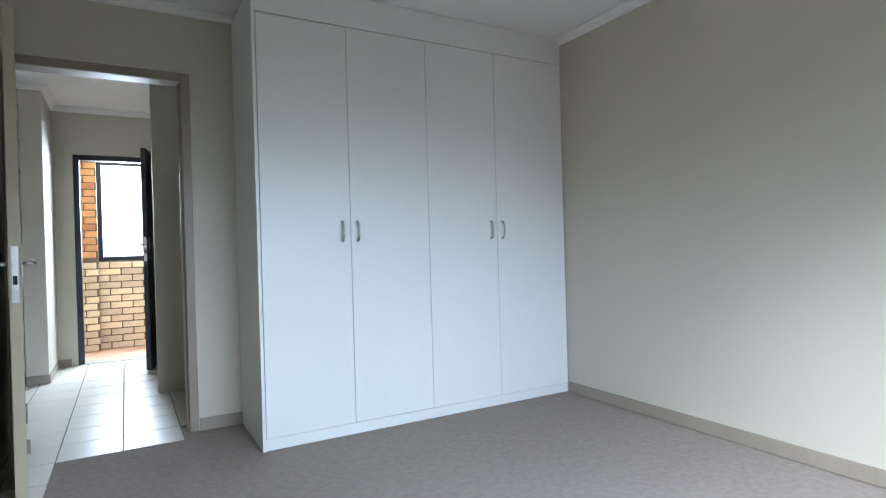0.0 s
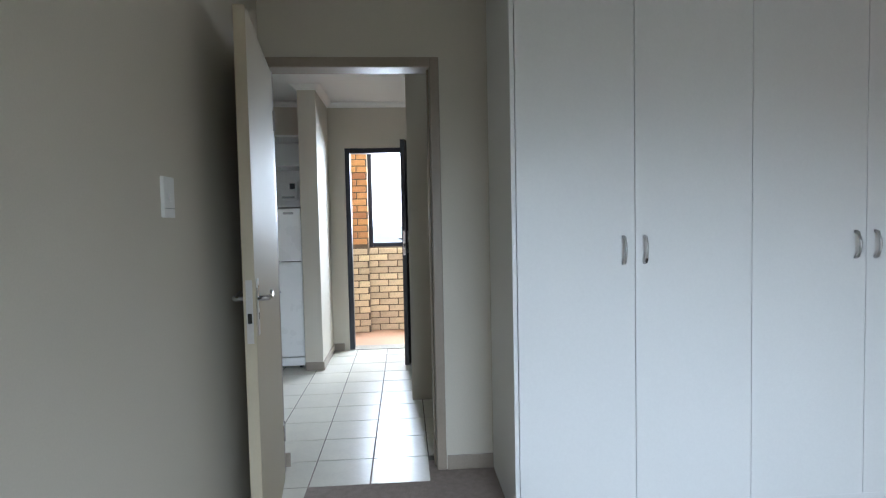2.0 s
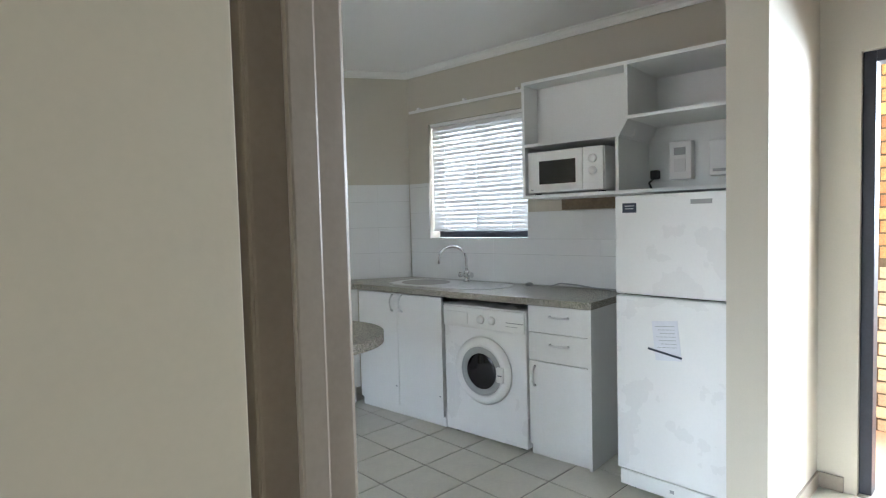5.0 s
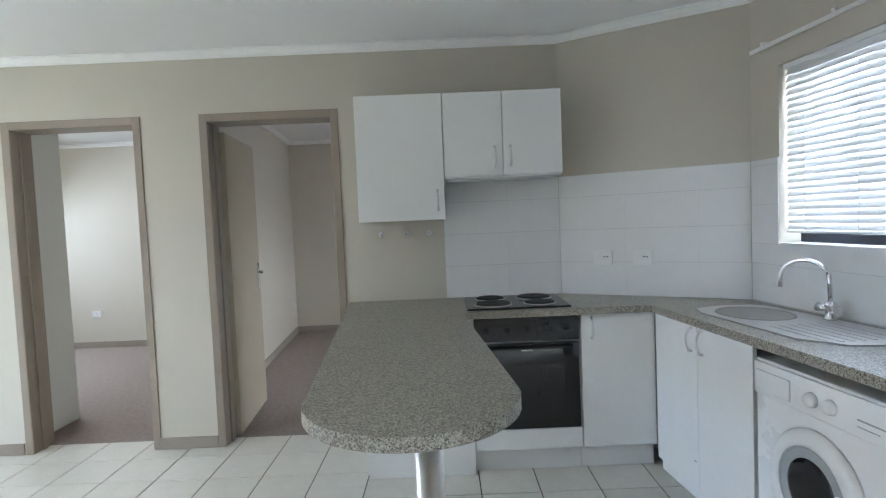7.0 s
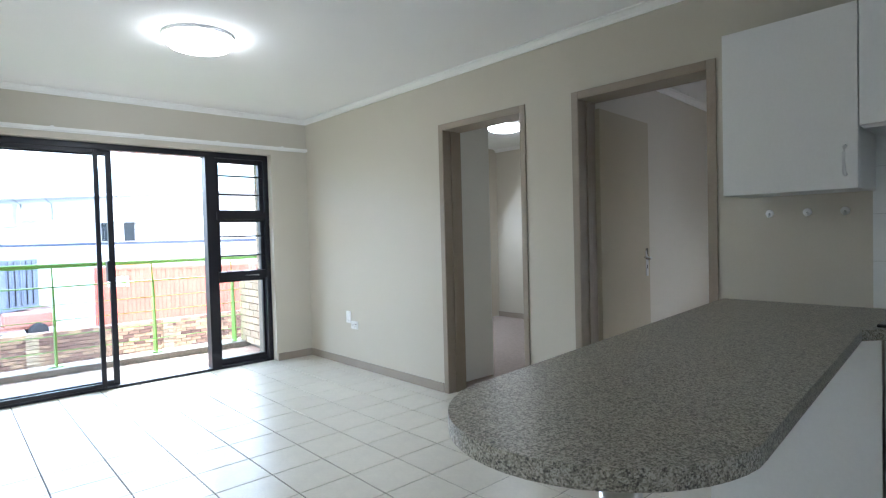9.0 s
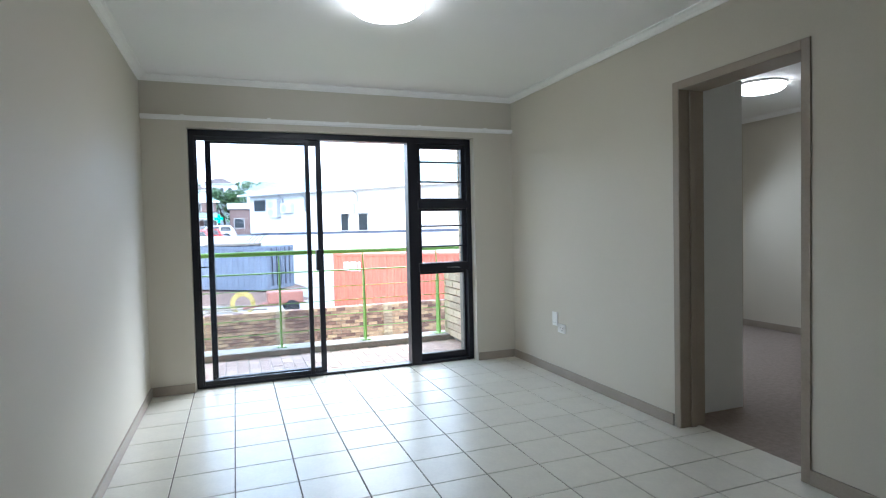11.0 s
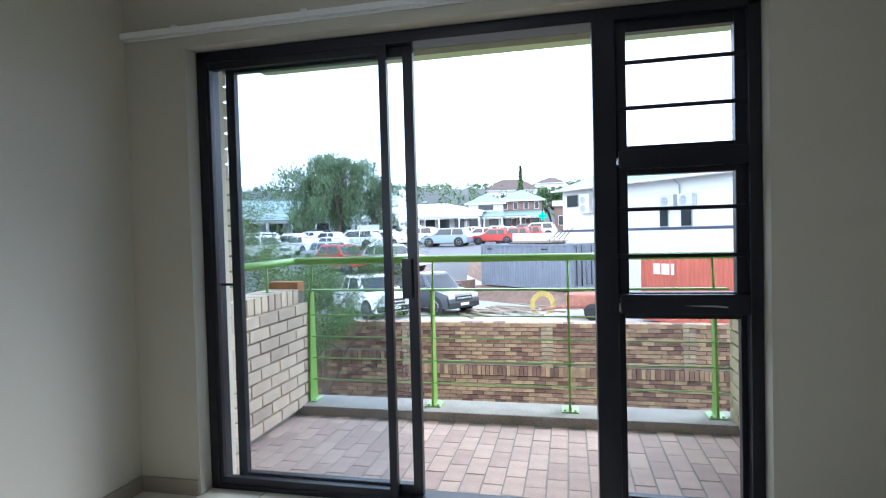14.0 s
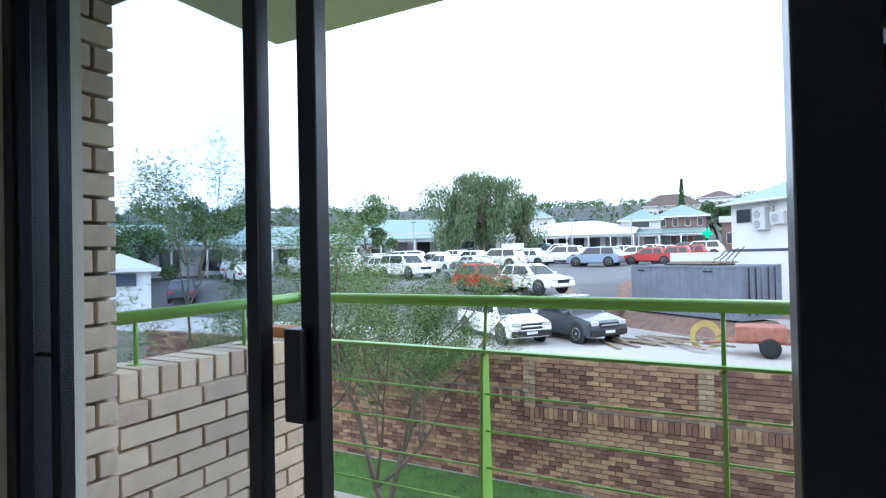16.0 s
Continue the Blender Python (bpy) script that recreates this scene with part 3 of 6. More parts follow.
def sash(name, x0, x1, y0, y1, z0, z1, w, parent, label="", lo=None, glass=GLASS):
    lo = lo or w
    s = part(name, one(x0, x0 + w, y0, y1, z0, z1, 0.003), DARKAL, parent, label)
    part("stile", one(x1 - w, x1, y0, y1, z0, z1, 0.003), DARKAL, s)
    part("rail", one(x0 + w, x1 - w, y0, y1, z0, z0 + lo, 0.003), DARKAL, s)
    part("rail", one(x0 + w, x1 - w, y0, y1, z1 - w, z1, 0.003), DARKAL, s)
    g = part("pane", one(x0 + w, x1 - w, (y0 + y1) / 2 - 0.002, (y0 + y1) / 2 + 0.002, z0 + lo, z1 - w), glass, s, "clear glass pane")
    g.visible_shadow = False
    return s


sash("fixed_panel", 0.352, 1.276, 0.133, 0.168, 0.02, 2.06, 0.036, sd, "fixed glazed panel", glass=TINTED)
slider = sash("sliding_panel", 0.445, 1.385, 0.178, 0.215, 0.02, 2.06, 0.046, sd, "sliding glazed panel pushed open")
part("pull_handle", one(1.318, 1.362, 0.152, 0.232, 0.925, 1.105, 0.004), DARKAL, slider, "dark recessed pull handle")
part("stay", one(0.372, 0.447, 0.185, 0.195, 0.985, 0.997), DARKAL, sd)
for z0, z1 in ((1.508, 2.06), (0.905, 1.478)):
    s = sash("top_hung_window", 2.25, 2.747, 0.16, 0.205, z0, z1, 0.045, sd, "barred opening window")
    for k in (1, 2):
        z = z0 + (z1 - z0) * (k / 3 + (0.022 if z0 > 1 else 0.008))
        part("burglar_bar", one(2.25, 2.752, 0.145, 0.157, z - 0.008, z + 0.008, 0.002), DARKAL, sd)
part("transom", one(2.258, 2.742, 0.125, 0.235, 1.455, 1.53, 0.003), DARKAL, sd)
part("transom", one(2.258, 2.742, 0.125, 0.235, 0.866, 0.945, 0.003), DARKAL, sd)
sash("fixed_light", 2.25, 2.752, 0.185, 0.225, 0.02, 0.868, 0.03, sd, "fixed lower glass light", 0.065)
part("window_stay", tube(bmesh.new(), [(2.50, 0.13, 0.90), (2.62, 0.128, 0.898), (2.66, 0.128, 0.894)], 0.005, 6), STEEL, sd, "bright metal stay")

sd.location.y = -0.045

cr = thing("curtain_rail", (1.6, -0.05, 2.19), "long white double curtain rail fixed above the sliding door", "curtain rail")
part("rail", one(0.004, 3.186, -0.036, -0.022, 2.17, 2.197, 0.003), TRIM, cr)
part("back_rail", one(0.004, 3.186, -0.014, -0.002, 2.162, 2.19, 0.003), TRIM, cr)
for x in (0.3, 0.95, 1.6, 2.25, 2.9):
    part("bracket", one(x - 0.012, x + 0.012, -0.04, -0.001, 2.197, 2.204), TRIM, cr)

# ---- kitchen ----
CT, CB = 0.90, 0.862
pts = [(3.188, -4.25), (1.28, -4.44)]
for k in range(1, 24):
    a = math.radians(94 + k * 180 / 24)
    pts.append((1.26 + 0.33 * math.cos(a), -4.75 + 0.311 * math.sin(a)))
run = [tuple((KIT @ Vector((x, y, 0))).xy) for x, y in ((2.612, -6.02), (0.785, -6.02), (0.785, -6.577), (2.588, -6.577))]
pts += [(1.28, -5.058), (2.56, -4.945), (2.612, -4.985)] + run + [(3.186, -5.596)]
top = thing("worktop", (2.9, -5.6, 0.905), "speckled grey laminate worktop with a rounded breakfast bar", "worktop")
SINK_AT = Vector((2.20, -6.315, 0))
rim = [(SINK_AT.x + 0.178 * math.cos(math.tau * k / 28), SINK_AT.y + 0.143 * math.sin(math.tau * k / 28)) for k in range(28)]
part("slab", plate_with_hole(pts, [tuple((KIT @ Vector((x, y, 0))).xy) for x, y in rim], CB, CT), STONE, top)
seal = one(0.78, 2.585, -6.578, -6.572, CT, CT + 0.006)
seal.transform(KIT)
part("back_edge_seal", seal, WGROUT, top)

leg = thing("bar_leg", (1.262, -4.79, 0), "round brushed steel leg under the breakfast bar", "table leg")
part("post", lathe(bmesh.new(), [(0.043, 0.0), (0.043, 0.85)], 24, Matrix.Translation((1.262, -4.79, 0))), STEEL, leg)
part("foot_flange", lathe(bmesh.new(), [(0.06, 0.0), (0.06, 0.006), (0.044, 0.014)], 24, Matrix.Translation((1.262, -4.79, 0))), STEEL, leg)
part("top_flange", lathe(bmesh.new(), [(0.044, 0.842), (0.065, 0.855), (0.065, 0.8615)], 24, Matrix.Translation((1.262, -4.79, 0))), STEEL, leg)

pb = thing("breakfast_bar_cabinet", (2.9, -4.7, 0), "white melamine end cabinet carrying the breakfast bar", "cabinet")
part("body", one(2.67, 3.185, -4.967, -4.42, 0.08, CB - 0.002), EDGE, pb)
part("end_panel", one(2.65, 2.668, -4.985, -4.40, 0.0, CB - 0.002, 0.002), MELA, pb)
part("side_panel", one(2.67, 3.185, -4.418, -4.40, 0.0, CB - 0.002, 0.002), MELA, pb)
part("side_panel", one(2.67, 3.185, -4.985, -4.969, 0.0, CB - 0.002, 0.002), MELA, pb)

ov = thing("oven_unit", (2.9, -5.3, 0), "white oven housing on a plinth", "cabinet")
part("plinth", one(2.70, 3.18, -5.57, -4.99, 0, 0.13, 0.002), MELA, ov)
part("body", one(2.66, 3.18, -5.57, -4.99, 0.13, CB - 0.002), EDGE, ov)
part("lower_panel", one(2.64, 2.659, -5.568, -4.992, 0.135, 0.245, 0.002), MELA, ov)
oven = thing("built_in_oven", (2.9, -5.3, 0.25), "black glass built-in electric oven", "oven")
part("door", one(2.632, 2.659, -5.56, -5.0, 0.25, 0.715, 0.004), BLKGLASS, oven)
part("control_panel", one(2.634, 2.659, -5.56, -5.0, 0.728, 0.856, 0.003), BLACK, oven)
part("handle", tube(bmesh.new(), [(2.632, -5.52, 0.695), (2.607, -5.51, 0.695), (2.607, -5.05, 0.695), (2.632, -5.04, 0.695)], 0.008, 8), BLACK, oven)
part("window_frame", one(2.6305, 2.632, -5.48, -5.10, 0.33, 0.60), BLACK, oven)
for k in range(5):
    y = -5.49 + k * 0.105
    part("knob", lathe(bmesh.new(), [(0.017, 0), (0.015, 0.018), (0.004, 0.019)], 16, Matrix.Translation((2.634, y, 0.795)) @ pose(0, 0, 0, 0, -90, 0)), RUBBER, oven)
part("badge", one(2.6315, 2.6335, -5.31, -5.25, 0.675, 0.685), STEEL, oven)

hob = thing("hob", (2.9, -5.28, CT), "black four-plate electric hob set in the worktop", "hob")
part("plate", one(2.645, 3.12, -5.53, -4.97, CT, CT + 0.012, 0.005), BLACK, hob)
for x, y, r in ((2.77, -5.12, 0.09), (2.77, -5.38, 0.075), (2.99, -5.12, 0.075), (2.99, -5.38, 0.09)):
    part("cooking_plate", lathe(bmesh.new(), [(r + 0.012, 0.012), (r + 0.012, 0.016), (r + 0.004, 0.018), (r, 0.024), (0.02, 0.024), (0.015, 0.021)], 28, Matrix.Translation((x, y, CT))), RUBBER, hob)
    part("steel_ring", lathe(bmesh.new(), [(r + 0.016, 0.012), (r + 0.016, 0.0145), (r + 0.011, 0.0165)], 28, Matrix.Translation((x, y, CT))), STEEL, hob)


def base_unit(name, x0, x1, y0, y1, face, label, doors=1, handle_side=0, plinth=0.13):
    """Base cabinet; face 'x' fronts west at x0, 'y' fronts north at y1."""
    u = thing(name, ((x0 + x1) / 2, (y0 + y1) / 2, 0), label, "cabinet")
    if face == "x":
        part("plinth", one(x0 + 0.06, x1, y0, y1, 0, plinth, 0.002), MELA, u)
        part("body", one(x0 + 0.02, x1, y0 + 0.001, y1 - 0.001, plinth, CB - 0.002), EDGE, u)
        d = part("door", one(x0, x0 + 0.018, y0 + 0.002, y1 - 0.002, plinth + 0.004, CB - 0.006, 0.002), MELA, u)
        bow_handle(d, x0, y1 - 0.06, 0.785, out=(-1, 0, 0), material=PALE)
    else:
        part("plinth", one(x0, x1, y0, y1 - 0.025, 0, plinth, 0.002), MELA, u)
        part("body", one(x0 + 0.001, x1 - 0.001, y0, y1 - 0.02, plinth, 0.74), EDGE, u)
        w = (x1 - x0) / doors
        for k in range(doors):
            d = part("door", one(x0 + k * w + 0.002, x0 + (k + 1) * w - 0.002, y1 - 0.018, y1, plinth - 0.06, CB - 0.012, 0.002), MELA, u)
            bow_handle(d, x0 + (k + 1) * w - 0.045 if k == 0 else x0 + k * w + 0.045, y1, 0.785, material=PALE)
            for z in (0.2,):
                part("hinge_cap", one(x0 + k * w + 0.02, x0 + k * w + 0.035, y1, y1 + 0.0012, z, z + 0.008), GREYPL, d)
    return u


base_unit("corner_cabinet", 2.64, 3.17, -5.972, -5.572, "x", "white melamine narrow base cabinet in the kitchen corner")
in_kitchen(base_unit("sink_cabinet", 1.83, 2.635, -6.56, -6.052, "y", "white melamine two-door base cabinet under the sink", 2))
dw = thing("drawer_cabinet", (0.94, -6.3, 0), "white melamine cabinet with two drawers over a door", "cabinet")
part("side_panel", one(0.80, 0.818, -6.56, -6.05, 0.0, CB - 0.002, 0.002), MELA, dw)
part("body", one(0.818, 1.18, -6.56, -6.07, 0.06, CB - 0.002), EDGE, dw)
part("plinth", one(0.818, 1.18, -6.56, -6.075, 0, 0.06), MELA, dw)
for z0, z1 in ((0.708, 0.855), (0.55, 0.704)):
    d = part("drawer_front", one(0.802, 1.179, -6.069, -6.05, z0, z1, 0.002), MELA, dw)
    bow_handle(d, 0.985, -6.05, (z0 + z1) / 2 + 0.02, axis="x", length=0.11, material=PALE)
d = part("door", one(0.802, 1.179, -6.069, -6.05, 0.065, 0.543, 0.002), MELA, dw)
bow_handle(d, 1.14, -6.05, 0.46, material=PALE)
in_kitchen(dw)

wm = thing("washing_machine", (1.49, -6.3, 0), "white front-loading washing machine under the worktop", "washing machine")
wx0, wx1, wy = 1.192, 1.80, -6.045
part("cabinet", one(wx0, wx1, -6.54, wy, 0.02, 0.818, 0.008), FRIDGE, wm)
part("control_panel", one(wx0 + 0.004, wx1 - 0.004, wy, wy + 0.012, 0.685, 0.81, 0.006), PLAST, wm)
part("detergent_drawer", one(wx1 - 0.20, wx1 - 0.02, wy + 0.012, wy + 0.018, 0.705, 0.78, 0.004), PLAST, wm)
for x in (1.50, 1.42):
    part("dial", lathe(bmesh.new(), [(0.026, 0), (0.024, 0.012), (0.02, 0.02), (0.004, 0.02)], 20, Matrix.Translation((x, wy + 0.012, 0.745)) @ pose(0, 0, 0, -90)), PLAST, wm)
part("panel_print", one(1.20, 1.32, wy + 0.0121, wy + 0.0128, 0.74, 0.745), GREYPL, wm)
part("panel_print", one(1.24, 1.32, wy + 0.0121, wy + 0.0128, 0.72, 0.723), GREYPL, wm)
dm = Matrix.Translation((1.495, wy, 0.435)) @ pose(0, 0, 0, -90)
door = part("door_ring", lathe(bmesh.new(), [(0.205, 0.0), (0.205, 0.012), (0.19, 0.03), (0.165, 0.036), (0.145, 0.028), (0.138, 0.004)], 40, dm), PLAST, wm, "round white porthole door")
part("door_glass", lathe(bmesh.new(), [(0.137, 0.006), (0.125, 0.022), (0.09, 0.03), (0.03, 0.034), (0.003, 0.034)], 36, dm), BLKGLASS, door)
part("door_seal", lathe(bmesh.new(), [(0.15, 0.026), (0.147, 0.0305), (0.139, 0.029), (0.137, 0.02)], 36, dm), GREYPL, door)
part("door_handle", one(1.325, 1.375, wy + 0.028, wy + 0.045, 0.39, 0.48, 0.006), PLAST, door)
part("door_label", one(1.335, 1.365, wy + 0.0451, wy + 0.0456, 0.43, 0.435), INK, door)
part("kick_panel", one(wx0 + 0.01, wx1 - 0.01, wy - 0.01, wy - 0.004, 0.02, 0.10), PLAST, wm)
for x in (wx0 + 0.06, wx1 - 0.06):
    for y in (-6.48, -6.10):
        part("foot", lathe(bmesh.new(), [(0.02, 0), (0.02, 0.02)], 12, Matrix.Translation((x, y, 0))), RUBBER, wm)

in_kitchen(wm)

# darker, rougher steel for the bowl: the recess's shade is put into its colour
BOWLSHADE = mat("shaded_bowl_steel", (0.34, 0.32, 0.29), 0.45, 1.0, vary=0.12, scale=20, bump=0.03)
sink = thing("sink", (2.05, -6.3, CT), "stainless steel drop-in sink with a ribbed drainer", "sink")
out = [(2.38, -6.50), (1.70, -6.53), (1.56, -6.48), (1.52, -6.36), (1.56, -6.22), (1.70, -6.13), (2.30, -6.115), (2.42, -6.16), (2.45, -6.3), (2.43, -6.45)]
part("drainer", plate_with_hole(out, rim, CT, CT + 0.005), STEEL, sink)
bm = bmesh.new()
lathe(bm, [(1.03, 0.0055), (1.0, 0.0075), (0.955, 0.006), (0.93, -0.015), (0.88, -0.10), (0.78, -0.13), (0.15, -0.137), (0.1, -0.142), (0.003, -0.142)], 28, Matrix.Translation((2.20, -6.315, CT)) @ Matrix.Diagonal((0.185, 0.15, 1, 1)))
part("bowl", bm, BOWLSHADE, sink, "deep oval steel bowl")
for k in range(7):
    y = -6.45 + k * 0.042
    part("rib", one(1.60, 1.92, y, y + 0.012, CT + 0.005, CT + 0.0075, 0.001), STEEL, sink)
tap = thing("mixer_tap", (1.97, -6.50, CT), "chrome swan-neck sink mixer tap", "tap")
part("body", lathe(bmesh.new(), [(0.028, 0.005), (0.026, 0.012), (0.02, 0.02), (0.02, 0.055), (0.024, 0.06), (0.024, 0.075), (0.012, 0.085)], 20, Matrix.Translation((1.97, -6.50, CT))), CHROME, tap)
neck = [(1.97, -6.50, CT + 0.075), (1.972, -6.498, CT + 0.17)] + [(1.972 + 0.10 * (1 - math.cos(a)) * 0.9, -6.498 + 0.10 * (1 - math.cos(a)) * 0.45, CT + 0.17 + 0.085 * math.sin(a)) for a in [math.pi * k / 10 for k in range(1, 11)]] + [(2.152, -6.408, CT + 0.13)]
part("spout", tube(bmesh.new(), neck, 0.0095, 12), CHROME, tap)
for s in (-1, 1):
    part("tap_handle", tube(bmesh.new(), [(1.97, -6.50, CT + 0.05), (1.97 + s * 0.03, -6.49, CT + 0.05), (1.97 + s * 0.055, -6.485, CT + 0.054)], [0.012, 0.014, 0.02], 10), CHROME, tap)
cb = thing("loose_cable", (1.1, -6.52, CT), "grey electric cable lying on the worktop", "cable")
part("cable", tube(bmesh.new(), [(1.30, -6.52, CT + 0.006), (1.22, -6.50, CT + 0.03), (1.12, -6.53, CT + 0.02), (1.0, -6.54, CT + 0.006), (0.82, -6.52, CT + 0.006)], 0.005, 6), GREYPL, cb)
pl = thing("sink_plug", (1.5, -6.54, CT), "grey rubber sink plug by the wall", "plug")
part("plug", lathe(bmesh.new(), [(0.024, 0.0), (0.026, 0.012), (0.012, 0.02)], 16, Matrix.Translation((1.47, -6.53, CT))), GREYPL, pl)

for ob in (sink, tap, cb, pl):
    in_kitchen(ob)

# wall cupboards
wc = thing("wall_cupboard", (3.03, -4.62, 1.4), "tall white melamine single-door wall cupboard", "cupboard")
part("body", one(2.894, W - 0.001, -4.876, -4.377, 1.40, 2.115, 0.001), EDGE, wc)
d = part("door", one(2.875, 2.893, -4.875, -4.378, 1.40, 2.115, 0.002), MELA, wc)
bow_handle(d, 2.875, -4.835, 1.51, out=(-1, 0, 0), material=PALE)
wc = thing("wall_cupboard", (3.03, -5.2, 1.64), "short white melamine two-door wall cupboard over the hob", "cupboard")
part("body", one(2.894, W - 0.001, -5.555, -4.879, 1.637, 2.113, 0.001), EDGE, wc)
for y0, y1, h in ((-5.215, -4.88, -5.17), (-5.554, -5.219, -5.26)):
    d = part("door", one(2.875, 2.893, y0, y1, 1.64, 2.113, 0.002), MELA, wc)
    bow_handle(d, 2.875, h, 1.745, out=(-1, 0, 0), material=PALE)
part("underside_rail", one(2.90, 3.18, -5.55, -4.885, 1.628, 1.637), EDGE, wc)
for y in (-4.468, -4.624, -4.767):
    hk = thing("wall_hook", (W, y, 1.315), "small white stick-on wall hook", "hook", "hooks under the cupboard")
    part("pad", lathe(bmesh.new(), [(0.018, 0), (0.018, 0.004), (0.014, 0.006)], 16, Matrix.Translation((W, y, 1.32)) @ pose(0, 0, 0, 0, -90)), PLAST, hk)
    part("peg", tube(bmesh.new(), [(W - 0.005, y, 1.318), (W - 0.022, y, 1.305), (W - 0.03, y, 1.31)], 0.006, 8), PLAST, hk)

# shelf unit over the fridge
sh = thing("open_shelf_unit", (0.7, -6.36, 1.46), "white melamine open wall shelf unit above the fridge", "shelf unit")
SY0, SY1 = -6.575, -6.15
part("bottom_board", one(0.07, 1.262, SY0, SY1, 1.455, 1.473, 0.001), MELA, sh)
part("top_board", one(0.07, 1.262, SY0, SY1, 2.10, 2.118, 0.001), MELA, sh)
part("end_panel", one(1.244, 1.262, SY0, SY1 - 0.001, 1.473, 2.10, 0.001), MELA, sh)
part("end_panel", one(0.07, 0.088, SY0, SY1 - 0.001, 1.473, 2.10, 0.001), MELA, sh)
part("back_panel", one(0.088, 1.244, SY0 + 0.001, SY0 + 0.006, 1.473, 2.10), MELA, sh)
part("shelf", one(0.68, 1.244, SY0 + 0.006, SY1 - 0.001, 1.748, 1.764, 0.001), MELA, sh)
part("shelf", one(0.088, 0.652, SY0 + 0.006, SY1 - 0.001, 1.83, 1.846, 0.001), MELA, sh)
bm = bmesh.new()
prism(bm, [(0.685, 1.473), (0.702, 1.473), (0.702, 1.75), (0.652, 1.835), (0.652, 2.10), (0.635, 2.10), (0.635, 1.83), (0.685, 1.745)], 0, SY1 - SY0 - 0.008, 0, Matrix.Translation((0, SY1 - 0.001, 0)) @ pose(0, 0, 0, 90))
part("divider", bm, MELA, sh)
part("flap_front", one(0.656, 1.243, SY1 - 0.16, SY1 - 0.145, 1.764, 2.10, 0.001), MELA, sh)
WOOD = mat("bare_brown_board", (0.20, 0.15, 0.10), 0.8, vary=0.2, scale=20)
part("under_rail", one(0.60, 1.23, SY0, SY0 + 0.03, 1.39, 1.455), WOOD, sh, "bare brown board under the shelf")

in_kitchen(sh)

mw = thing("microwave_oven", (1.0, -6.3, 1.474), "white microwave oven with two dials on the shelf", "microwave")
part("case", one(0.765, 1.225, -6.50, -6.165, 1.482, 1.715, 0.004), PLAST, mw)
mwd = part("door", one(0.885, 1.222, -6.165, -6.148, 1.484, 1.713, 0.004), PLAST, mw)
part("window", one(0.925, 1.15, -6.148, -6.1465, 1.53, 1.66, 0.0005), BLKGLASS, mwd)
part("control_panel", one(0.768, 0.883, -6.165, -6.148, 1.484, 1.713, 0.004), PLAST, mw)
for z in (1.65, 1.585):
    part("dial", lathe(bmesh.new(), [(0.024, 0), (0.022, 0.012), (0.016, 0.018), (0.003, 0.018)], 20, Matrix.Translation((0.825, -6.148, z)) @ pose(0, 0, 0, -90)), PLAST, mw)
part("door_button", one(0.785, 0.865, -6.148, -6.1455, 1.495, 1.53, 0.002), PLAST, mw)
part("badge", one(1.19, 1.205, -6.148, -6.1472, 1.497, 1.505), GREYPL, mw)
for x in (0.80, 1.19):
    part("foot", one(x - 0.015, x + 0.015, -6.22, -6.19, 1.473, 1.483), RUBBER, mw)
in_kitchen(mw)

mt = thing("prepaid_meter", (0.4, -6.56, 1.64), "white prepaid electricity meter box on the wall", "meter")
part("case", one(0.335, 0.455, -6.569, -6.50, 1.53, 1.735, 0.008), PLAST, mt)
part("display", one(0.365, 0.425, -6.50, -6.4985, 1.66, 1.70), GREYPL, mt)
part("keypad", one(0.365, 0.425, -6.50, -6.4985, 1.57, 1.64), EDGE, mt)
mt.location.x += 0.10
in_kitchen(mt)
mt = thing("distribution_board", (0.21, -6.56, 1.63), "white electrical distribution board with a dark switch", "distribution board")
part("case", one(0.14, 0.30, -6.569, -6.52, 1.54, 1.725, 0.006), PLAST, mt)
part("breaker", one(0.155, 0.205, -6.52, -6.512, 1.645, 1.70, 0.002), BLACK, mt)
part("label_strip", one(0.16, 0.28, -6.52, -6.519, 1.56, 1.575), GREYPL, mt)
pg = thing("wall_plug", (0.52, -6.55, 1.56), "black plug in a white wall socket", "plug")
part("socket", one(0.475, 0.58, -6.569, -6.555, 1.53, 1.60, 0.003), PLAST, pg)
part("plug", one(0.53, 0.575, -6.555, -6.51, 1.54, 1.59, 0.008), RUBBER, pg)
part("lead", tube(bmesh.new(), [(0.55, -6.515, 1.55), (0.575, -6.50, 1.52), (0.56, -6.51, 1.476)], 0.006, 6), RUBBER, pg)

mt.location.x += 0.055
pg.location.x += 0.085
in_kitchen(mt)
in_kitchen(pg)

fr = thing("fridge_freezer", (0.36, -6.35, 0), "white two-door fridge freezer with a paper note", "fridge")
FX0, FX1, FY = 0.112, 0.625, -6.075
part("cabinet", one(FX0 + 0.006, FX1 - 0.006, -6.56, FY - 0.062, 0.05, 1.435, 0.006), FRIDGE, fr)
part("seal", one(FX0 + 0.018, FX1 - 0.018, FY - 0.062, FY - 0.05, 0.11, 1.43), RUBBER, fr)
fd = part("freezer_door", one(FX0, FX1, FY - 0.05, FY, 0.970, 1.437, 0.009), FRIDGE, fr)
ld = part("fridge_door", one(FX0, FX1, FY - 0.05, FY, 0.115, 0.962, 0.009), FRIDGE, fr)
part("edge_grip", one(FX1 - 0.022, FX1 + 0.001, FY - 0.051, FY - 0.02, 0.99, 1.42), RUBBER, fd, "dark recessed door grip")
part("edge_grip", one(FX1 - 0.022, FX1 + 0.001, FY - 0.051, FY - 0.02, 0.13, 0.945), RUBBER, ld, "dark recessed door grip")
part("badge", one(0.175, 0.265, FY, FY + 0.0015, 1.385, 1.405), GREYPL, fd)
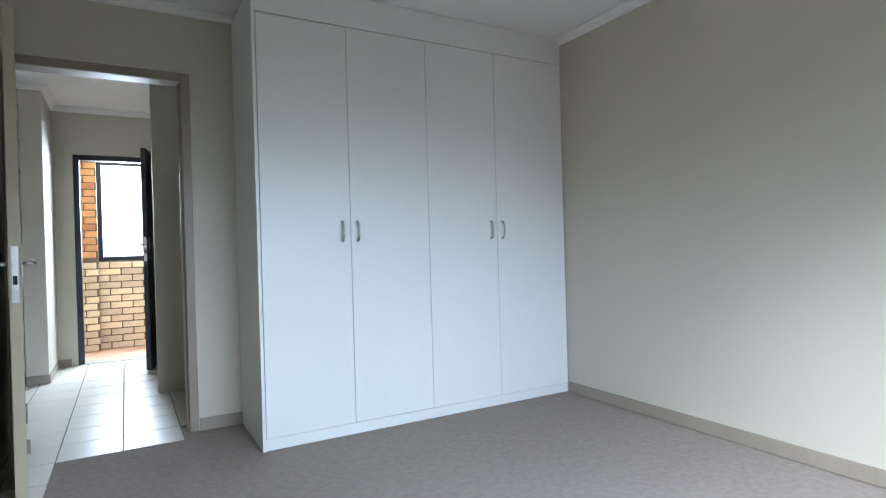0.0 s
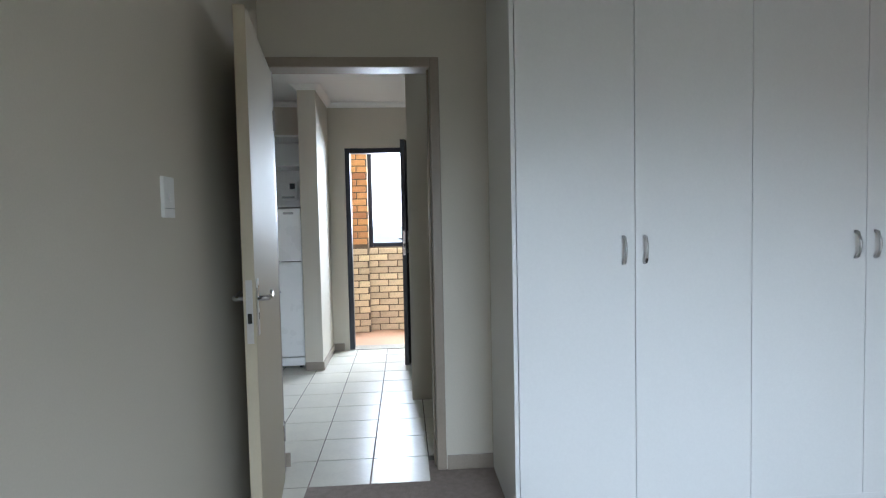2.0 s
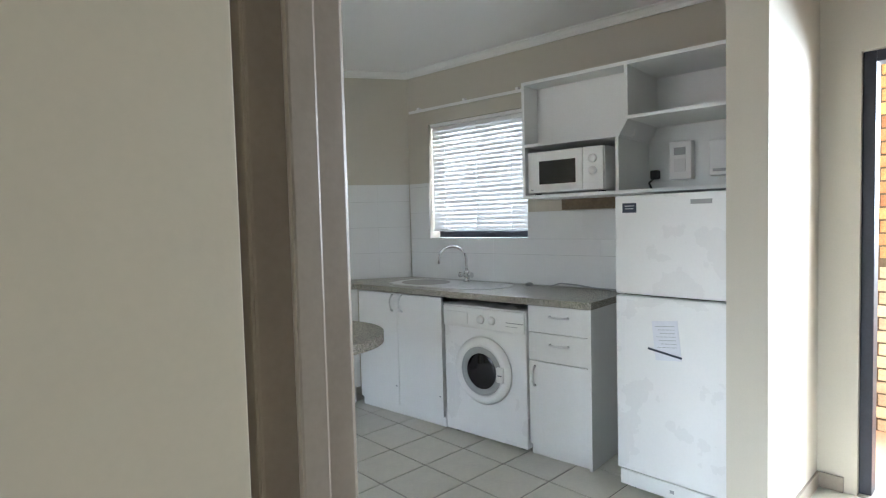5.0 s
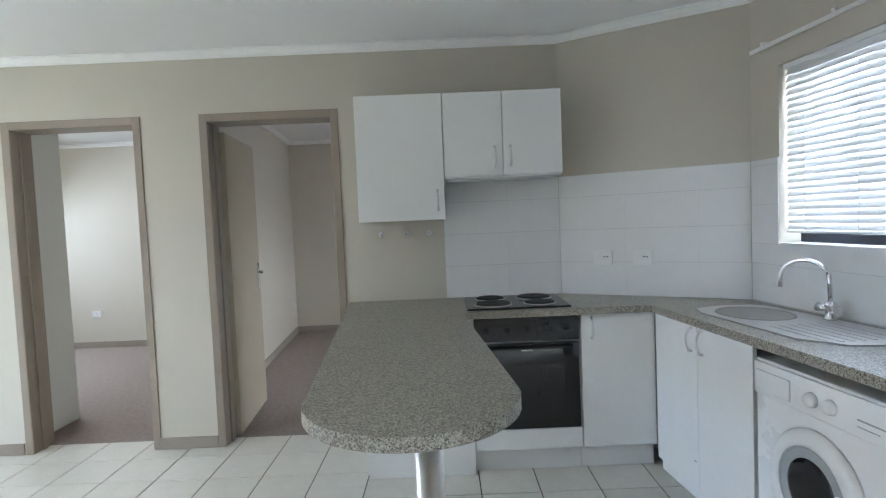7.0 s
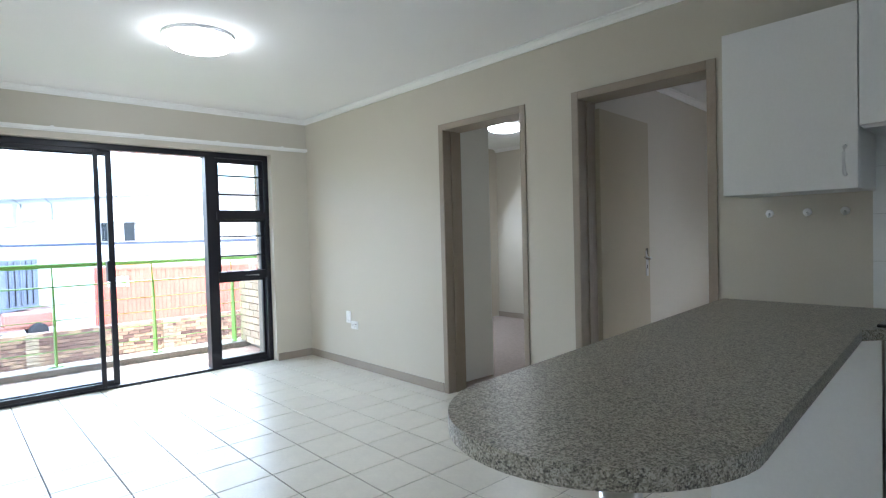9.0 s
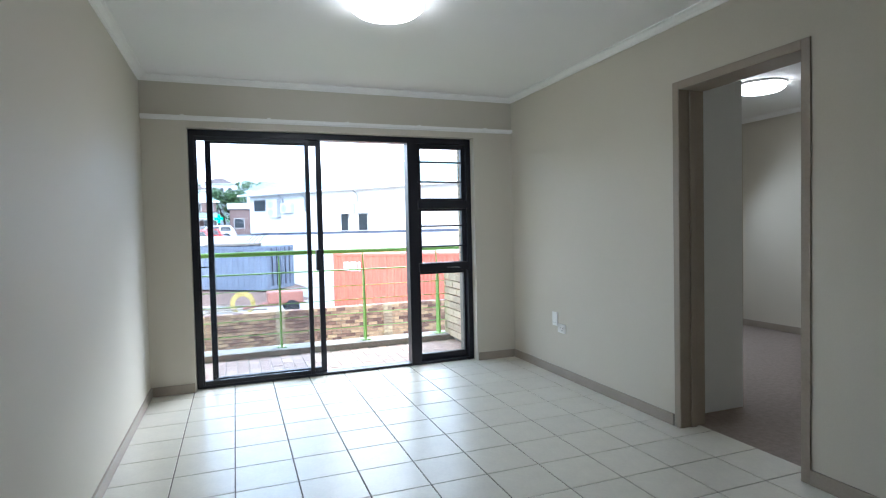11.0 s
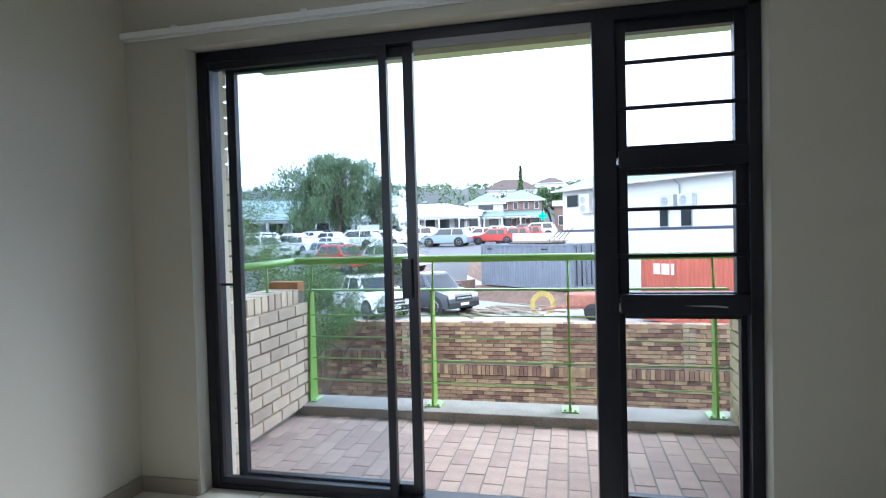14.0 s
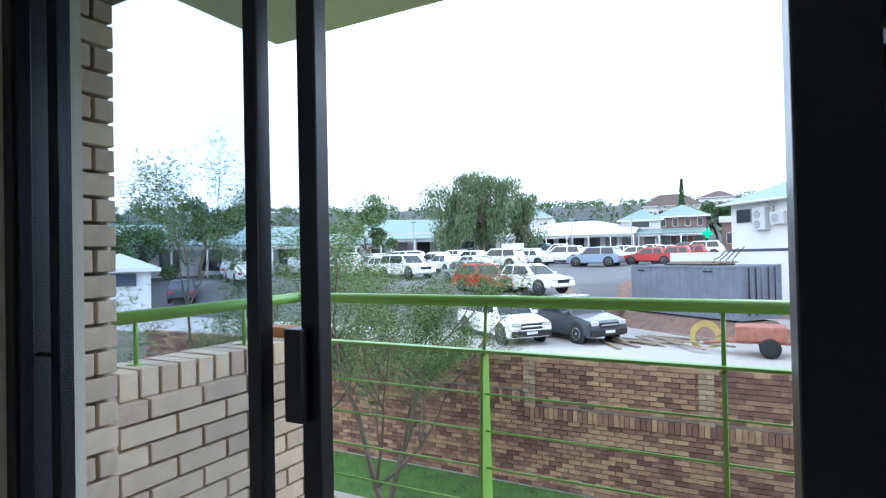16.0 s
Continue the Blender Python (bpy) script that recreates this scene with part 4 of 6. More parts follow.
part("sticker", one(0.515, 0.585, FY, FY + 0.0012, 1.355, 1.40, 0.0003), INK, fd, "dark sticker")
part("sticker_print", one(0.527, 0.572, FY + 0.0013, FY + 0.0018, 1.385, 1.388), PAPER, fd)
part("sticker_print", one(0.53, 0.57, FY + 0.0013, FY + 0.0018, 1.372, 1.375), PAPER, fd)
part("plinth_grille", one(FX0 + 0.008, FX1 - 0.008, FY - 0.06, FY - 0.012, 0.03, 0.105, 0.006), PLAST, fr)
part("plinth_badge", one(0.35, 0.37, FY - 0.012, FY - 0.011, 0.06, 0.075), GREYPL, fr)
for x in (FX0 + 0.05, FX1 - 0.05):
    for y in (-6.50, -6.16):
        part("foot", lathe(bmesh.new(), [(0.018, 0), (0.018, 0.05)], 10, Matrix.Translation((x, y, 0))), RUBBER, fr)
pn = thing("paper_note", (0.4, FY, 0.75), "creased white paper note held on the fridge door", "paper")
nm = Matrix.Translation((0.375, FY + 0.0025, 0.77)) @ pose(0, 0, 0, 0, 6, 0)
part("sheet", box(bmesh.new(), -0.06, 0.06, -0.001, 0.001, -0.09, 0.09, 0, nm), PAPER, pn)
for k in range(7):
    part("print_line", box(bmesh.new(), -0.045, 0.045 - 0.01 * (k % 3), 0.001, 0.0015, 0.065 - k * 0.016, 0.067 - k * 0.016, 0, nm), GREYPL, pn)
part("pen", tube(bmesh.new(), [(0.305, FY + 0.006, 0.70), (0.46, FY + 0.006, 0.725)], 0.005, 8), INK, pn, "dark pen at the foot of the note")

# wall tiles behind the worktop
def tile_field(name, m, length, z0, rows, th, label, wid=0.40, first=0.0, zmax=1.635):
    f = thing(name, (0, 0, 0), label, "wall tiles", kind="structure")
    part("grout", box(bmesh.new(), 0, length, 0, 0.004, z0, zmax), WGROUT, f)
    z = z0
    for r in range(rows):
        zt = min(z + th, zmax)
        x = -first
        while x < length - 1e-3:
            a, b = max(0, x), min(length, x + wid)
            if b - a > 0.01:
                part("tile", box(bmesh.new(), a + 0.0003, b - 0.0003, 0.0, 0.007, z + 0.0012, zt - 0.0012), WTILE, f)
            x += wid
        z = zt
    f.matrix_basis = m
    return f


tile_field("wall_tiles_hob", pose(W - 0.001, -4.865, 0, 0, 0, -90) @ Matrix.Diagonal((1, -1, 1, 1)), 0.725, CT + 0.001, 4, 0.2, "glossy white wall tiles behind the hob")
slant = Vector((KC.x - 3.19, KC.y + 5.594, 0))
ang = math.degrees(math.atan2(slant.y, slant.x))
tile_field("wall_tiles_corner", pose(3.19, -5.596, 0, 0, 0, ang) @ Matrix.Diagonal((1, -1, 1, 1)), slant.length - 0.008, CT + 0.001, 4, 0.2, "glossy white wall tiles across the kitchen corner")
tile_field("wall_tiles_window", KIT @ pose(2.584, -6.579, 0, 0, 0, 180) @ Matrix.Diagonal((1, -1, 1, 1)), 1.98, CT + 0.001, 2, 0.2, "glossy white wall tiles under the kitchen window", zmax=1.205)
tile_field("wall_tiles_window_side", KIT @ pose(2.584, -6.579, 0, 0, 0, 180) @ Matrix.Diagonal((1, -1, 1, 1)), 0.203, 1.2052, 3, 0.2, "glossy white wall tiles beside the kitchen window")
tile_field("wall_tiles_fridge_side", KIT @ pose(1.50, -6.579, 0, 0, 0, 180) @ Matrix.Diagonal((1, -1, 1, 1)), 0.9, 1.2052, 1, 0.2, "glossy white wall tiles beside the fridge", zmax=1.385)
u = slant.normalized()
nrm = Vector((u.y, -u.x, 0))
for k, (s, lab) in enumerate(((0.50, "white double wall socket on the tiles"), (0.27, "white isolator switch on the tiles"))):
    p = Vector((3.19, -5.594, 1.13)) + u * s
    so = thing("kitchen_socket", (0, 0, 0), lab, "wall socket")
    part("plate", one(-0.055, 0.055, 0.0, 0.014, -0.045, 0.045, 0.003), PLAST, so)
    part("rocker", one(0.01, 0.03, 0.014, 0.019, -0.012, 0.012, 0.002), PLAST, so)
    part("socket_hole", one(-0.03, -0.022, 0.014, 0.0145, 0.0, 0.008), BLACK, so)
    part("socket_hole", one(-0.012, -0.004, 0.014, 0.0145, 0.0, 0.008), BLACK, so)
    so.matrix_basis = Matrix.Translation(p + nrm * 0.008) @ pose(0, 0, 0, 0, 0, ang - 180)

# kitchen window and blind
kw = new("window_kitchen")
tagged(kw, "kitchen window with a dark frame behind a blind", "window", kind="structure")
for n_, b in (("frame", (1.50, 1.54, -6.74, -6.69, 1.21, 2.08)), ("frame", (2.34, 2.38, -6.74, -6.69, 1.21, 2.08)), ("frame", (1.54, 2.34, -6.74, -6.69, 1.21, 1.26)), ("frame", (1.54, 2.34, -6.74, -6.69, 2.04, 2.08)), ("mullion", (1.92, 1.96, -6.74, -6.69, 1.26, 2.04))):
    part(n_, one(*b, 0.003), DARKAL, kw)
g = part("pane", one(1.54, 2.34, -6.717, -6.713, 1.26, 2.04), GLASS, kw)
g.visible_shadow = False
part("sill", one(1.50, 2.38, -6.69, -6.575, 1.196, 1.2135, 0.003), WTILE, kw)
vb = thing("venetian_blind", (2.0, -6.62, 1.3), "white venetian blind lowered over the kitchen window", "blind")
part("head_rail", one(1.505, 2.375, -6.635, -6.60, 2.055, 2.079, 0.002), BLIND, vb)
n_sl = 24
for k in range(n_sl):
    z = 2.04 - k * 0.0325
    bm = box(bmesh.new(), -0.43, 0.43, -0.0185, 0.0185, -0.0006, 0.0006, 0, Matrix.Translation((1.94, -6.617, z)) @ pose(0, 0, 0, -66 + (k % 5 - 2) * 0.8))
    part("slat", bm, BLIND, vb)
part("bottom_rail", one(1.51, 2.37, -6.628, -6.606, 1.262, 1.274, 0.002), BLIND, vb)
for x in (1.64, 1.94, 2.24):
    part("cord", tube(bmesh.new(), [(x, -6.602, 1.27), (x, -6.602, 2.06)], 0.0012, 5), BLIND, vb)
kr = thing("kitchen_curtain_rail", (2.2, -6.55, 2.18), "white curtain rail above the kitchen window", "curtain rail")
part("rail", one(1.26, 2.55, -6.56, -6.548, 2.175, 2.195, 0.002), TRIM, kr)
for x in (1.55, 2.0, 2.45):
    part("bracket", one(x - 0.01, x + 0.01, -6.578, -6.545, 2.195, 2.21), TRIM, kr)
for ob in (kw, vb, kr):
    in_kitchen(ob)

# door hardware strike plates and door-side hinges
for x, y, z in ((3.275, -2.1745, 1.05),):
    st = thing("strike_plate", (x, y, z), "metal strike plate in the door frame", "strike plate")
    part("plate", one(x - 0.012, x + 0.012, y - 0.0025, y - 0.0005, z - 0.06, z + 0.06), NICKEL, st)


# ---- balcony ----
setting("balcony_floor", one(0.10, 3.10, 0.295, 1.40, -0.16, -0.064), MORTAR, "mortar bed of the balcony paving", "balcony floor")
setting("balcony_kerb", one(-0.14, 3.34, 1.37, 1.66, -0.2, 0.0, 0.008), CONC, "weathered concrete kerb along the balcony edge", "kerb")
setting("balcony_slab", one(-0.3, 3.5, 0.36, 1.64, -0.36, -0.165), CONC, "concrete balcony slab", "slab")
setting("balcony_roof", one(-0.24, 6.0, 0.36, 1.70, 2.485, 2.70, 0.004), PLASTER, "cream plastered slab over the balcony", "slab")
setting("balcony_roof_upper", one(-3.6, 6.0, -0.2, 0.36, 2.63, 3.2), PLASTER, "cream plastered parapet above", "parapet")
bm = bmesh.new()
wall_with_holes(bm, "x", -3.6, 6.0, 0.353, 0.44, [(-2.5, -1.0, 0.85, 2.05), (0.195, 2.80, -0.1, 2.112)], -2.9, 2.46)
setting("facade_mortar", bm, MORTAR, "mortar of the brick facade", "facade")
setting("reveal_outer", wall_with_holes(bmesh.new(), "x", 0.30, 2.92, 0.25, 0.29, [(0.325, 2.79, -0.1, 2.112)], -0.2, 2.46), PLASTER, "plastered reveal around the sliding door", "wall")
setting("low_wall_mortar_west", one(-0.115, 0.105, 0.44, 1.545, -0.2, 0.815), MORTAR, "mortar core of the low balcony wall", "wall")
setting("low_wall_mortar_east", one(3.085, 3.30, 0.44, 1.545, -0.2, 0.815), MORTAR, "mortar core of the low balcony wall", "wall")

rl = thing("balcony_railing", (1.6, 1.53, 0), "lime green steel balcony railing with thin horizontal rods", "railing")
for x in (0.165, 1.10, 2.042, 2.95):
    bm = bmesh.new()
    prism(bm, [(1.47, 0.0), (1.59, 0.0), (1.575, 0.80), (1.54, 0.82), (1.515, 0.80)], -0.008, 0.008, 0, Matrix.Translation((x, 0, 0)) @ Matrix(((0, 0, 1, 0), (1, 0, 0, 0), (0, 1, 0, 0), (0, 0, 0, 1))))
    po = part("post", bm, GREEN, rl)
    part("foot_plate", one(x - 0.055, x + 0.055, 1.465, 1.60, 0.0, 0.008, 0.002), GREEN, po)
    for dx in (-0.035, 0.035):
        part("bolt", lathe(bmesh.new(), [(0.008, 0.008), (0.008, 0.016), (0.004, 0.018)], 6, Matrix.Translation((x + dx, 1.49, 0))), STEEL, po)
    part("upper_rod", tube(bmesh.new(), [(x, 1.545, 0.82), (x, 1.58, 1.02)], 0.008, 8), GREEN, po)
part("mid_rail", one(0.17, 3.03, 1.515, 1.565, 0.812, 0.826, 0.003), GREEN, rl)
part("top_rail", tube(bmesh.new(), [(3.35, 1.585, 1.035), (0.10, 1.585, 1.035), (0.03, 1.575, 1.035), (0.012, 1.54, 1.035), (0.005, 1.48, 1.033), (0.005, 0.44, 1.025)], 0.026, 14), GREEN, rl, "round green handrail")
for z in (0.155, 0.315, 0.475, 0.635):
    part("rod", tube(bmesh.new(), [(0.11, 1.53, z), (3.08, 1.53, z)], 0.005, 6), GREEN, rl)
for y in (0.66, 1.2):
    part("wall_post", tube(bmesh.new(), [(0.005, y, 0.838), (0.005, y, 1.02)], 0.009, 8), GREEN, rl)
    part("wall_foot", one(-0.025, 0.035, y - 0.02, y + 0.02, 0.836, 0.842), GREEN, rl)

DARKM = mat("dark_brown_mortar", (0.13, 0.09, 0.055), 0.95, vary=0.2, scale=10, bump=0.2)
TERRA = mat("terracotta_porch_tile", (0.42, 0.24, 0.15), 0.6, vary=0.15, scale=5, fine=60)
# ---- entrance porch seen through the front door ----
setting("porch_floor", one(-2.6, 1.6, -8.35, -6.97, -0.12, -0.05), TERRA, "terracotta tiled porch floor", "floor")
setting("porch_ceiling", one(-2.6, 1.6, -8.5, -6.97, 2.45, 2.55), PLASTER, "plastered porch ceiling", "ceiling")
PIERX, PY = -0.36, -8.06
setting("porch_wall_mortar", one(-2.6, PIERX, PY - 0.20, PY - 0.012, -0.05, 1.0), DARKM, "mortar of the porch brick wall", "wall")
setting("porch_pier_mortar", one(PIERX, 1.6, PY - 0.20, PY + 0.10, -0.05, 2.45), DARKM, "mortar of the porch brick pier", "wall")
setting("porch_side_wall", one(-2.72, -2.6, -8.5, -6.97, -0.05, 2.45), BRICKY, "brick porch end wall", "wall")
setting("porch_side_wall_east", one(1.6, 1.72, -8.5, -6.97, -0.05, 2.45), BRICKY, "brick porch end wall", "wall")
pw = new("window_porch")
tagged(pw, "dark metal framed porch window with bright sky behind", "window", kind="structure")
part("frame", one(-0.41, PIERX - 0.001, PY - 0.10, PY - 0.03, 1.0, 2.2, 0.003), DARKAL, pw)
part("frame", one(-2.6, -0.41, PY - 0.10, PY - 0.03, 1.0, 1.05, 0.003), DARKAL, pw)
part("frame", one(-2.6, -0.41, PY - 0.10, PY - 0.03, 2.15, 2.2, 0.003), DARKAL, pw)
part("mullion", one(-1.06, -1.02, PY - 0.10, PY - 0.03, 1.05, 2.15, 0.003), DARKAL, pw)
g = part("pane", one(-2.6, -0.41, PY - 0.067, PY - 0.063, 1.05, 2.15), GLASS, pw)
g.visible_shadow = False
setting("porch_lintel", one(-2.6, PIERX, PY - 0.2, PY - 0.012, 2.2, 2.45), PLASTER, "plastered lintel over the porch window", "wall")


# ---- outside ----
GRASS = mat("mown_grass", (0.075, 0.15, 0.03), 0.95, vary=0.35, scale=3, fine=60, bump=0.4)
YARD = mat("dusty_concrete_yard", (0.40, 0.385, 0.35), 0.95, vary=0.15, scale=0.6, fine=14, bump=0.15)
ROADM = mat("worn_asphalt", (0.125, 0.125, 0.13), 0.9, vary=0.15, scale=0.3, fine=20, bump=0.1)
HILL = mat("dry_hillside", (0.05, 0.06, 0.055), 0.95, vary=0.3, scale=0.05, fine=0.6, bump=0.0)
ROOFG = mat("pale_green_metal_roof", (0.21, 0.295, 0.27), 0.5, vary=0.12, scale=0.5, fine=6, bump=0.05)
ROOFB = mat("weathered_roof_tiles", (0.11, 0.08, 0.07), 0.8, vary=0.2, scale=1, fine=10)
WHITEW = mat("white_exterior_wall", (0.70, 0.69, 0.665), 0.85, vary=0.05, scale=0.6, fine=8, bump=0.05)
SHEET = mat("pale_metal_sheeting", (0.55, 0.56, 0.56), 0.45, 0.3, vary=0.1, scale=0.5, fine=9)
DARKW = mat("dark_window_glass", (0.025, 0.03, 0.035), 0.12, vary=0.2, scale=2, bump=0.0)
GREYC = mat("grey_blue_container_paint", (0.155, 0.175, 0.215), 0.55, vary=0.18, scale=1.5, fine=22, bump=0.05)
REDC = mat("rust_red_container_paint", (0.42, 0.10, 0.06), 0.6, vary=0.2, scale=1.2, fine=18, bump=0.05)
RUST = mat("rusty_red_metal", (0.32, 0.13, 0.09), 0.75, vary=0.3, scale=6, fine=40, bump=0.1)
TIMBER = mat("weathered_timber", (0.27, 0.22, 0.165), 0.9, vary=0.25, scale=8, fine=60, bump=0.15)
YELLOW = mat("yellow_hose", (0.45, 0.34, 0.07), 0.5, vary=0.15)
BARK = mat("grey_brown_bark", (0.13, 0.10, 0.075), 0.9, vary=0.3, scale=9, fine=60, bump=0.4)
LEAFA = mat("fine_acacia_leaf", (0.12, 0.19, 0.055), 0.7, vary=0.35, scale=2, fine=30, bump=0.0, island=0.3)
LEAFW = mat("willow_leaf", (0.125, 0.185, 0.08), 0.7, vary=0.35, scale=0.5, fine=8, bump=0.0, island=0.3)
LEAFD = mat("broadleaf_green", (0.06, 0.115, 0.035), 0.7, vary=0.35, scale=0.5, fine=8, bump=0.0, island=0.35)
TYRE = mat("tyre_rubber", (0.018, 0.018, 0.019), 0.8, vary=0.1)
CARW = mat("white_car_paint", (0.80, 0.80, 0.79), 0.22, vary=0.02, bump=0.0, coat=0.5)
CARS = mat("silver_car_paint", (0.50, 0.52, 0.54), 0.25, 0.4, vary=0.03, bump=0.0, coat=0.5)
CARR = mat("red_car_paint", (0.46, 0.035, 0.03), 0.22, vary=0.03, bump=0.0, coat=0.5)
CARB = mat("blue_grey_car_paint", (0.27, 0.35, 0.46), 0.22, 0.3, vary=0.03, bump=0.0, coat=0.5)
CARD = mat("dark_grey_car_paint", (0.09, 0.10, 0.115), 0.2, 0.3, vary=0.05, bump=0.0, coat=0.5)
CROSS = glow("green_sign_light", (0.02, 0.6, 0.2), 0.4)
EARTH = mat("red_brown_rubble_earth", (0.19, 0.125, 0.095), 0.95, vary=0.35, scale=3, fine=20, bump=0.5)


def sstep(a, b, x):
    t = max(0.0, min(1.0, (x - a) / (b - a)))
    return t * t * (3 - 2 * t)


def ground(x, y):
    """Height of the ground sheet."""
    if y < 8.8:
        return -2.9
    z = -2.3
    yt = 23.4 + 9.0 * sstep(-7.5, -2.0, x)
    lot = -0.80 + 0.036 * (y - 24) + 0.02 * max(0.0, -x - 10) * sstep(0, 30, y)
    z = z + (max(lot, -2.3) - z) * sstep(yt, yt + 2.4, y)
    far = math.hypot(x, y)
    if far > 95:
        z += 11 * sstep(95, 230, far) + 11 * sstep(170, 420, far) * (0.7 + 0.5 * noise.noise((x * 0.006, y * 0.006, 0.3)))
    return z


gx = sorted({round(v, 2) for v in list(np.arange(-40, 40.1, 2.0)) + list(np.arange(-120, 121, 10.0)) + list(np.arange(-900, 901, 60.0))})
gy = sorted({round(v, 2) for v in [-900, -400, -100, -30, -9, 0, 5, 8.79, 8.81] + list(np.arange(10, 60, 1.0)) + list(np.arange(60, 140, 5.0)) + list(np.arange(140, 1000, 40.0))})
verts = [(x, y, ground(x, y)) for y in gy for x in gx]
nx_ = len(gx)
faces, slots = [], []
for j in range(len(gy) - 1):
    for i in range(nx_ - 1):
        faces.append((j * nx_ + i, j * nx_ + i + 1, (j + 1) * nx_ + i + 1, (j + 1) * nx_ + i))
        cx, cy = (gx[i] + gx[i + 1]) / 2, (gy[j] + gy[j + 1]) / 2
        yt = 23.4 + 9.0 * sstep(-7.5, -2.0, cx)
        slots.append(2 if cy < 0 else 0 if cy < 8.8 else 1 if cy < yt - 0.2 else 4 if cy < yt + 2.0 and cx > -9 else 2 if math.hypot(cx, cy) < 92 else 3)
me = bpy.data.meshes.new("ground")
me.from_pydata(verts, [], faces)
for m_ in (GRASS, YARD, ROADM, HILL, EARTH):
    me.materials.append(m_)
me.polygons.foreach_set("material_index", slots)
me.polygons.foreach_set("use_smooth", [True] * len(faces))
tagged(new("ground", me), "grass, dusty yard, asphalt car park and hills", "ground", kind="structure")


# ---- vehicles ----
def vehicle(name, colour, label, kind, m):
    """A car facing +x, built at the origin; kind: sedan, hatch, suv or pickup."""
    c = thing(name, (0, 0, 0), label, "car" if kind != "pickup" else "pickup truck", "cars in the car park")
    L, Wd, Hh = {"sedan": (4.4, 1.72, 1.45), "hatch": (3.8, 1.66, 1.5), "suv": (4.6, 1.84, 1.68), "pickup": (5.1, 1.84, 1.78)}[kind]
    belt, sill = Hh * 0.60, 0.30
    h = L / 2
    low = [(-h, sill + 0.1), (-h + 0.06, sill), (h - 0.1, sill), (h, sill + 0.12), (h, belt * 0.72), (h - 0.12, belt * 0.86), (h - 1.05, belt + 0.02), (-h + 0.1, belt + 0.02), (-h, belt * 0.9)]
    rot = Matrix(((1, 0, 0, 0), (0, 0, -1, 0), (0, 1, 0, 0), (0, 0, 0, 1)))
    bm = prism(bmesh.new(), low, -Wd / 2, Wd / 2, 0, rot)
    bmesh.ops.bevel(bm, geom=[e for e in bm.edges], offset=0.05, segments=2, affect="EDGES")
    body = part("body", bm, colour, c, smooth=False)
    tail = {"sedan": -h + 0.75, "hatch": -h + 0.12, "suv": -h + 0.12, "pickup": -h + 1.75}[kind]
    cab = [(h - 1.15, belt), (h - 1.85, Hh - 0.03), (h - 2.1, Hh), (tail + 0.45, Hh), (tail + 0.3, Hh - 0.04), (tail, belt)]
    bm = bmesh.new()
    lo_ = [bm.verts.new((x, s * (Wd / 2 - 0.03 - 0.17 * max(0, (z - belt) / (Hh - belt))), z)) for s in (-1, 1) for x, z in cab]
    n = len(cab)
    bm.faces.new(lo_[:n])
    bm.faces.new(list(reversed(lo_[n:])))
    for i in range(n):
        bm.faces.new((lo_[i], lo_[(i + 1) % n], lo_[n + (i + 1) % n], lo_[n + i]))
    bmesh.ops.bevel(bm, geom=[e for e in bm.edges], offset=0.035, segments=2, affect="EDGES")
    roof = part("cabin", bm, colour, c)
    def pane(name_, pts_):
        b_ = bmesh.new()
        vs = [b_.verts.new(p) for p in pts_]
        f = b_.faces.new(vs)
        r_ = bmesh.ops.extrude_face_region(b_, geom=[f])
        nv = f.normal.copy()
        f.normal_update()
        bmesh.ops.translate(b_, vec=f.normal * 0.012, verts=[v for v in r_["geom"] if isinstance(v, bmesh.types.BMVert)])
        part(name_, b_, DARKW, roof)
    def side(x, z, s, o=0.012):
        return (x, s * (Wd / 2 - 0.03 - 0.17 * (z - belt) / (Hh - belt) + o), z)
    zb, zt = belt + 0.06, Hh - 0.1
    fx = lambda z: h - 1.15 - 0.7 * (z - belt) / (Hh - 0.03 - belt)
    for s in (-1, 1):
        mid_ = (h - 1.5 + tail) / 2 - 0.1
        pane("side_window", [side(fx(zb) - 0.22, zb, s), side(fx(zt) - 0.12, zt, s), side(mid_ + 0.05, zt, s), side(mid_ + 0.05, zb, s)][::s])
        pane("side_window", [side(mid_ - 0.05, zb, s), side(mid_ - 0.05, zt, s), side(tail + 0.42, zt, s), side(tail + 0.25, zb, s)][::s])
    wy = Wd / 2 - 0.16
    pane("windscreen", [(fx(zb) + 0.02, -wy, zb), (fx(zb) + 0.02, wy, zb), (fx(zt) + 0.02, wy - 0.1, zt), (fx(zt) + 0.02, -wy + 0.1, zt)])
    pane("rear_window", [(tail + 0.045, -wy, zb), (tail + 0.045 + 0.22, -wy + 0.1, zt), (tail + 0.045 + 0.22, wy - 0.1, zt), (tail + 0.045, wy, zb)])
    r = 0.33 if kind in ("sedan", "hatch") else 0.39
    for x in (h - 0.85, -h + 0.85):
        for s in (-1, 1):
            mm = Matrix.Translation((x, s * (Wd / 2 - 0.10), r)) @ pose(0, 0, 0, 90 * -s)
            part("wheel_arch", lathe(bmesh.new(), [(r + 0.07, 0.0), (r + 0.07, 0.104), (r + 0.02, 0.104)], 20, mm), RUBBER, body)
            wh = part("wheel", lathe(bmesh.new(), [(r * 0.62, -0.1), (r * 0.95, -0.1), (r, -0.06), (r, 0.08), (r * 0.95, 0.115), (r * 0.64, 0.12)], 24, mm), TYRE, c, "rubber tyre")
            part("rim", lathe(bmesh.new(), [(r * 0.64, 0.09), (r * 0.6, 0.122), (r * 0.2, 0.105), (r * 0.1, 0.125), (0.01, 0.125)], 10, mm), CARS, wh, "alloy rim")
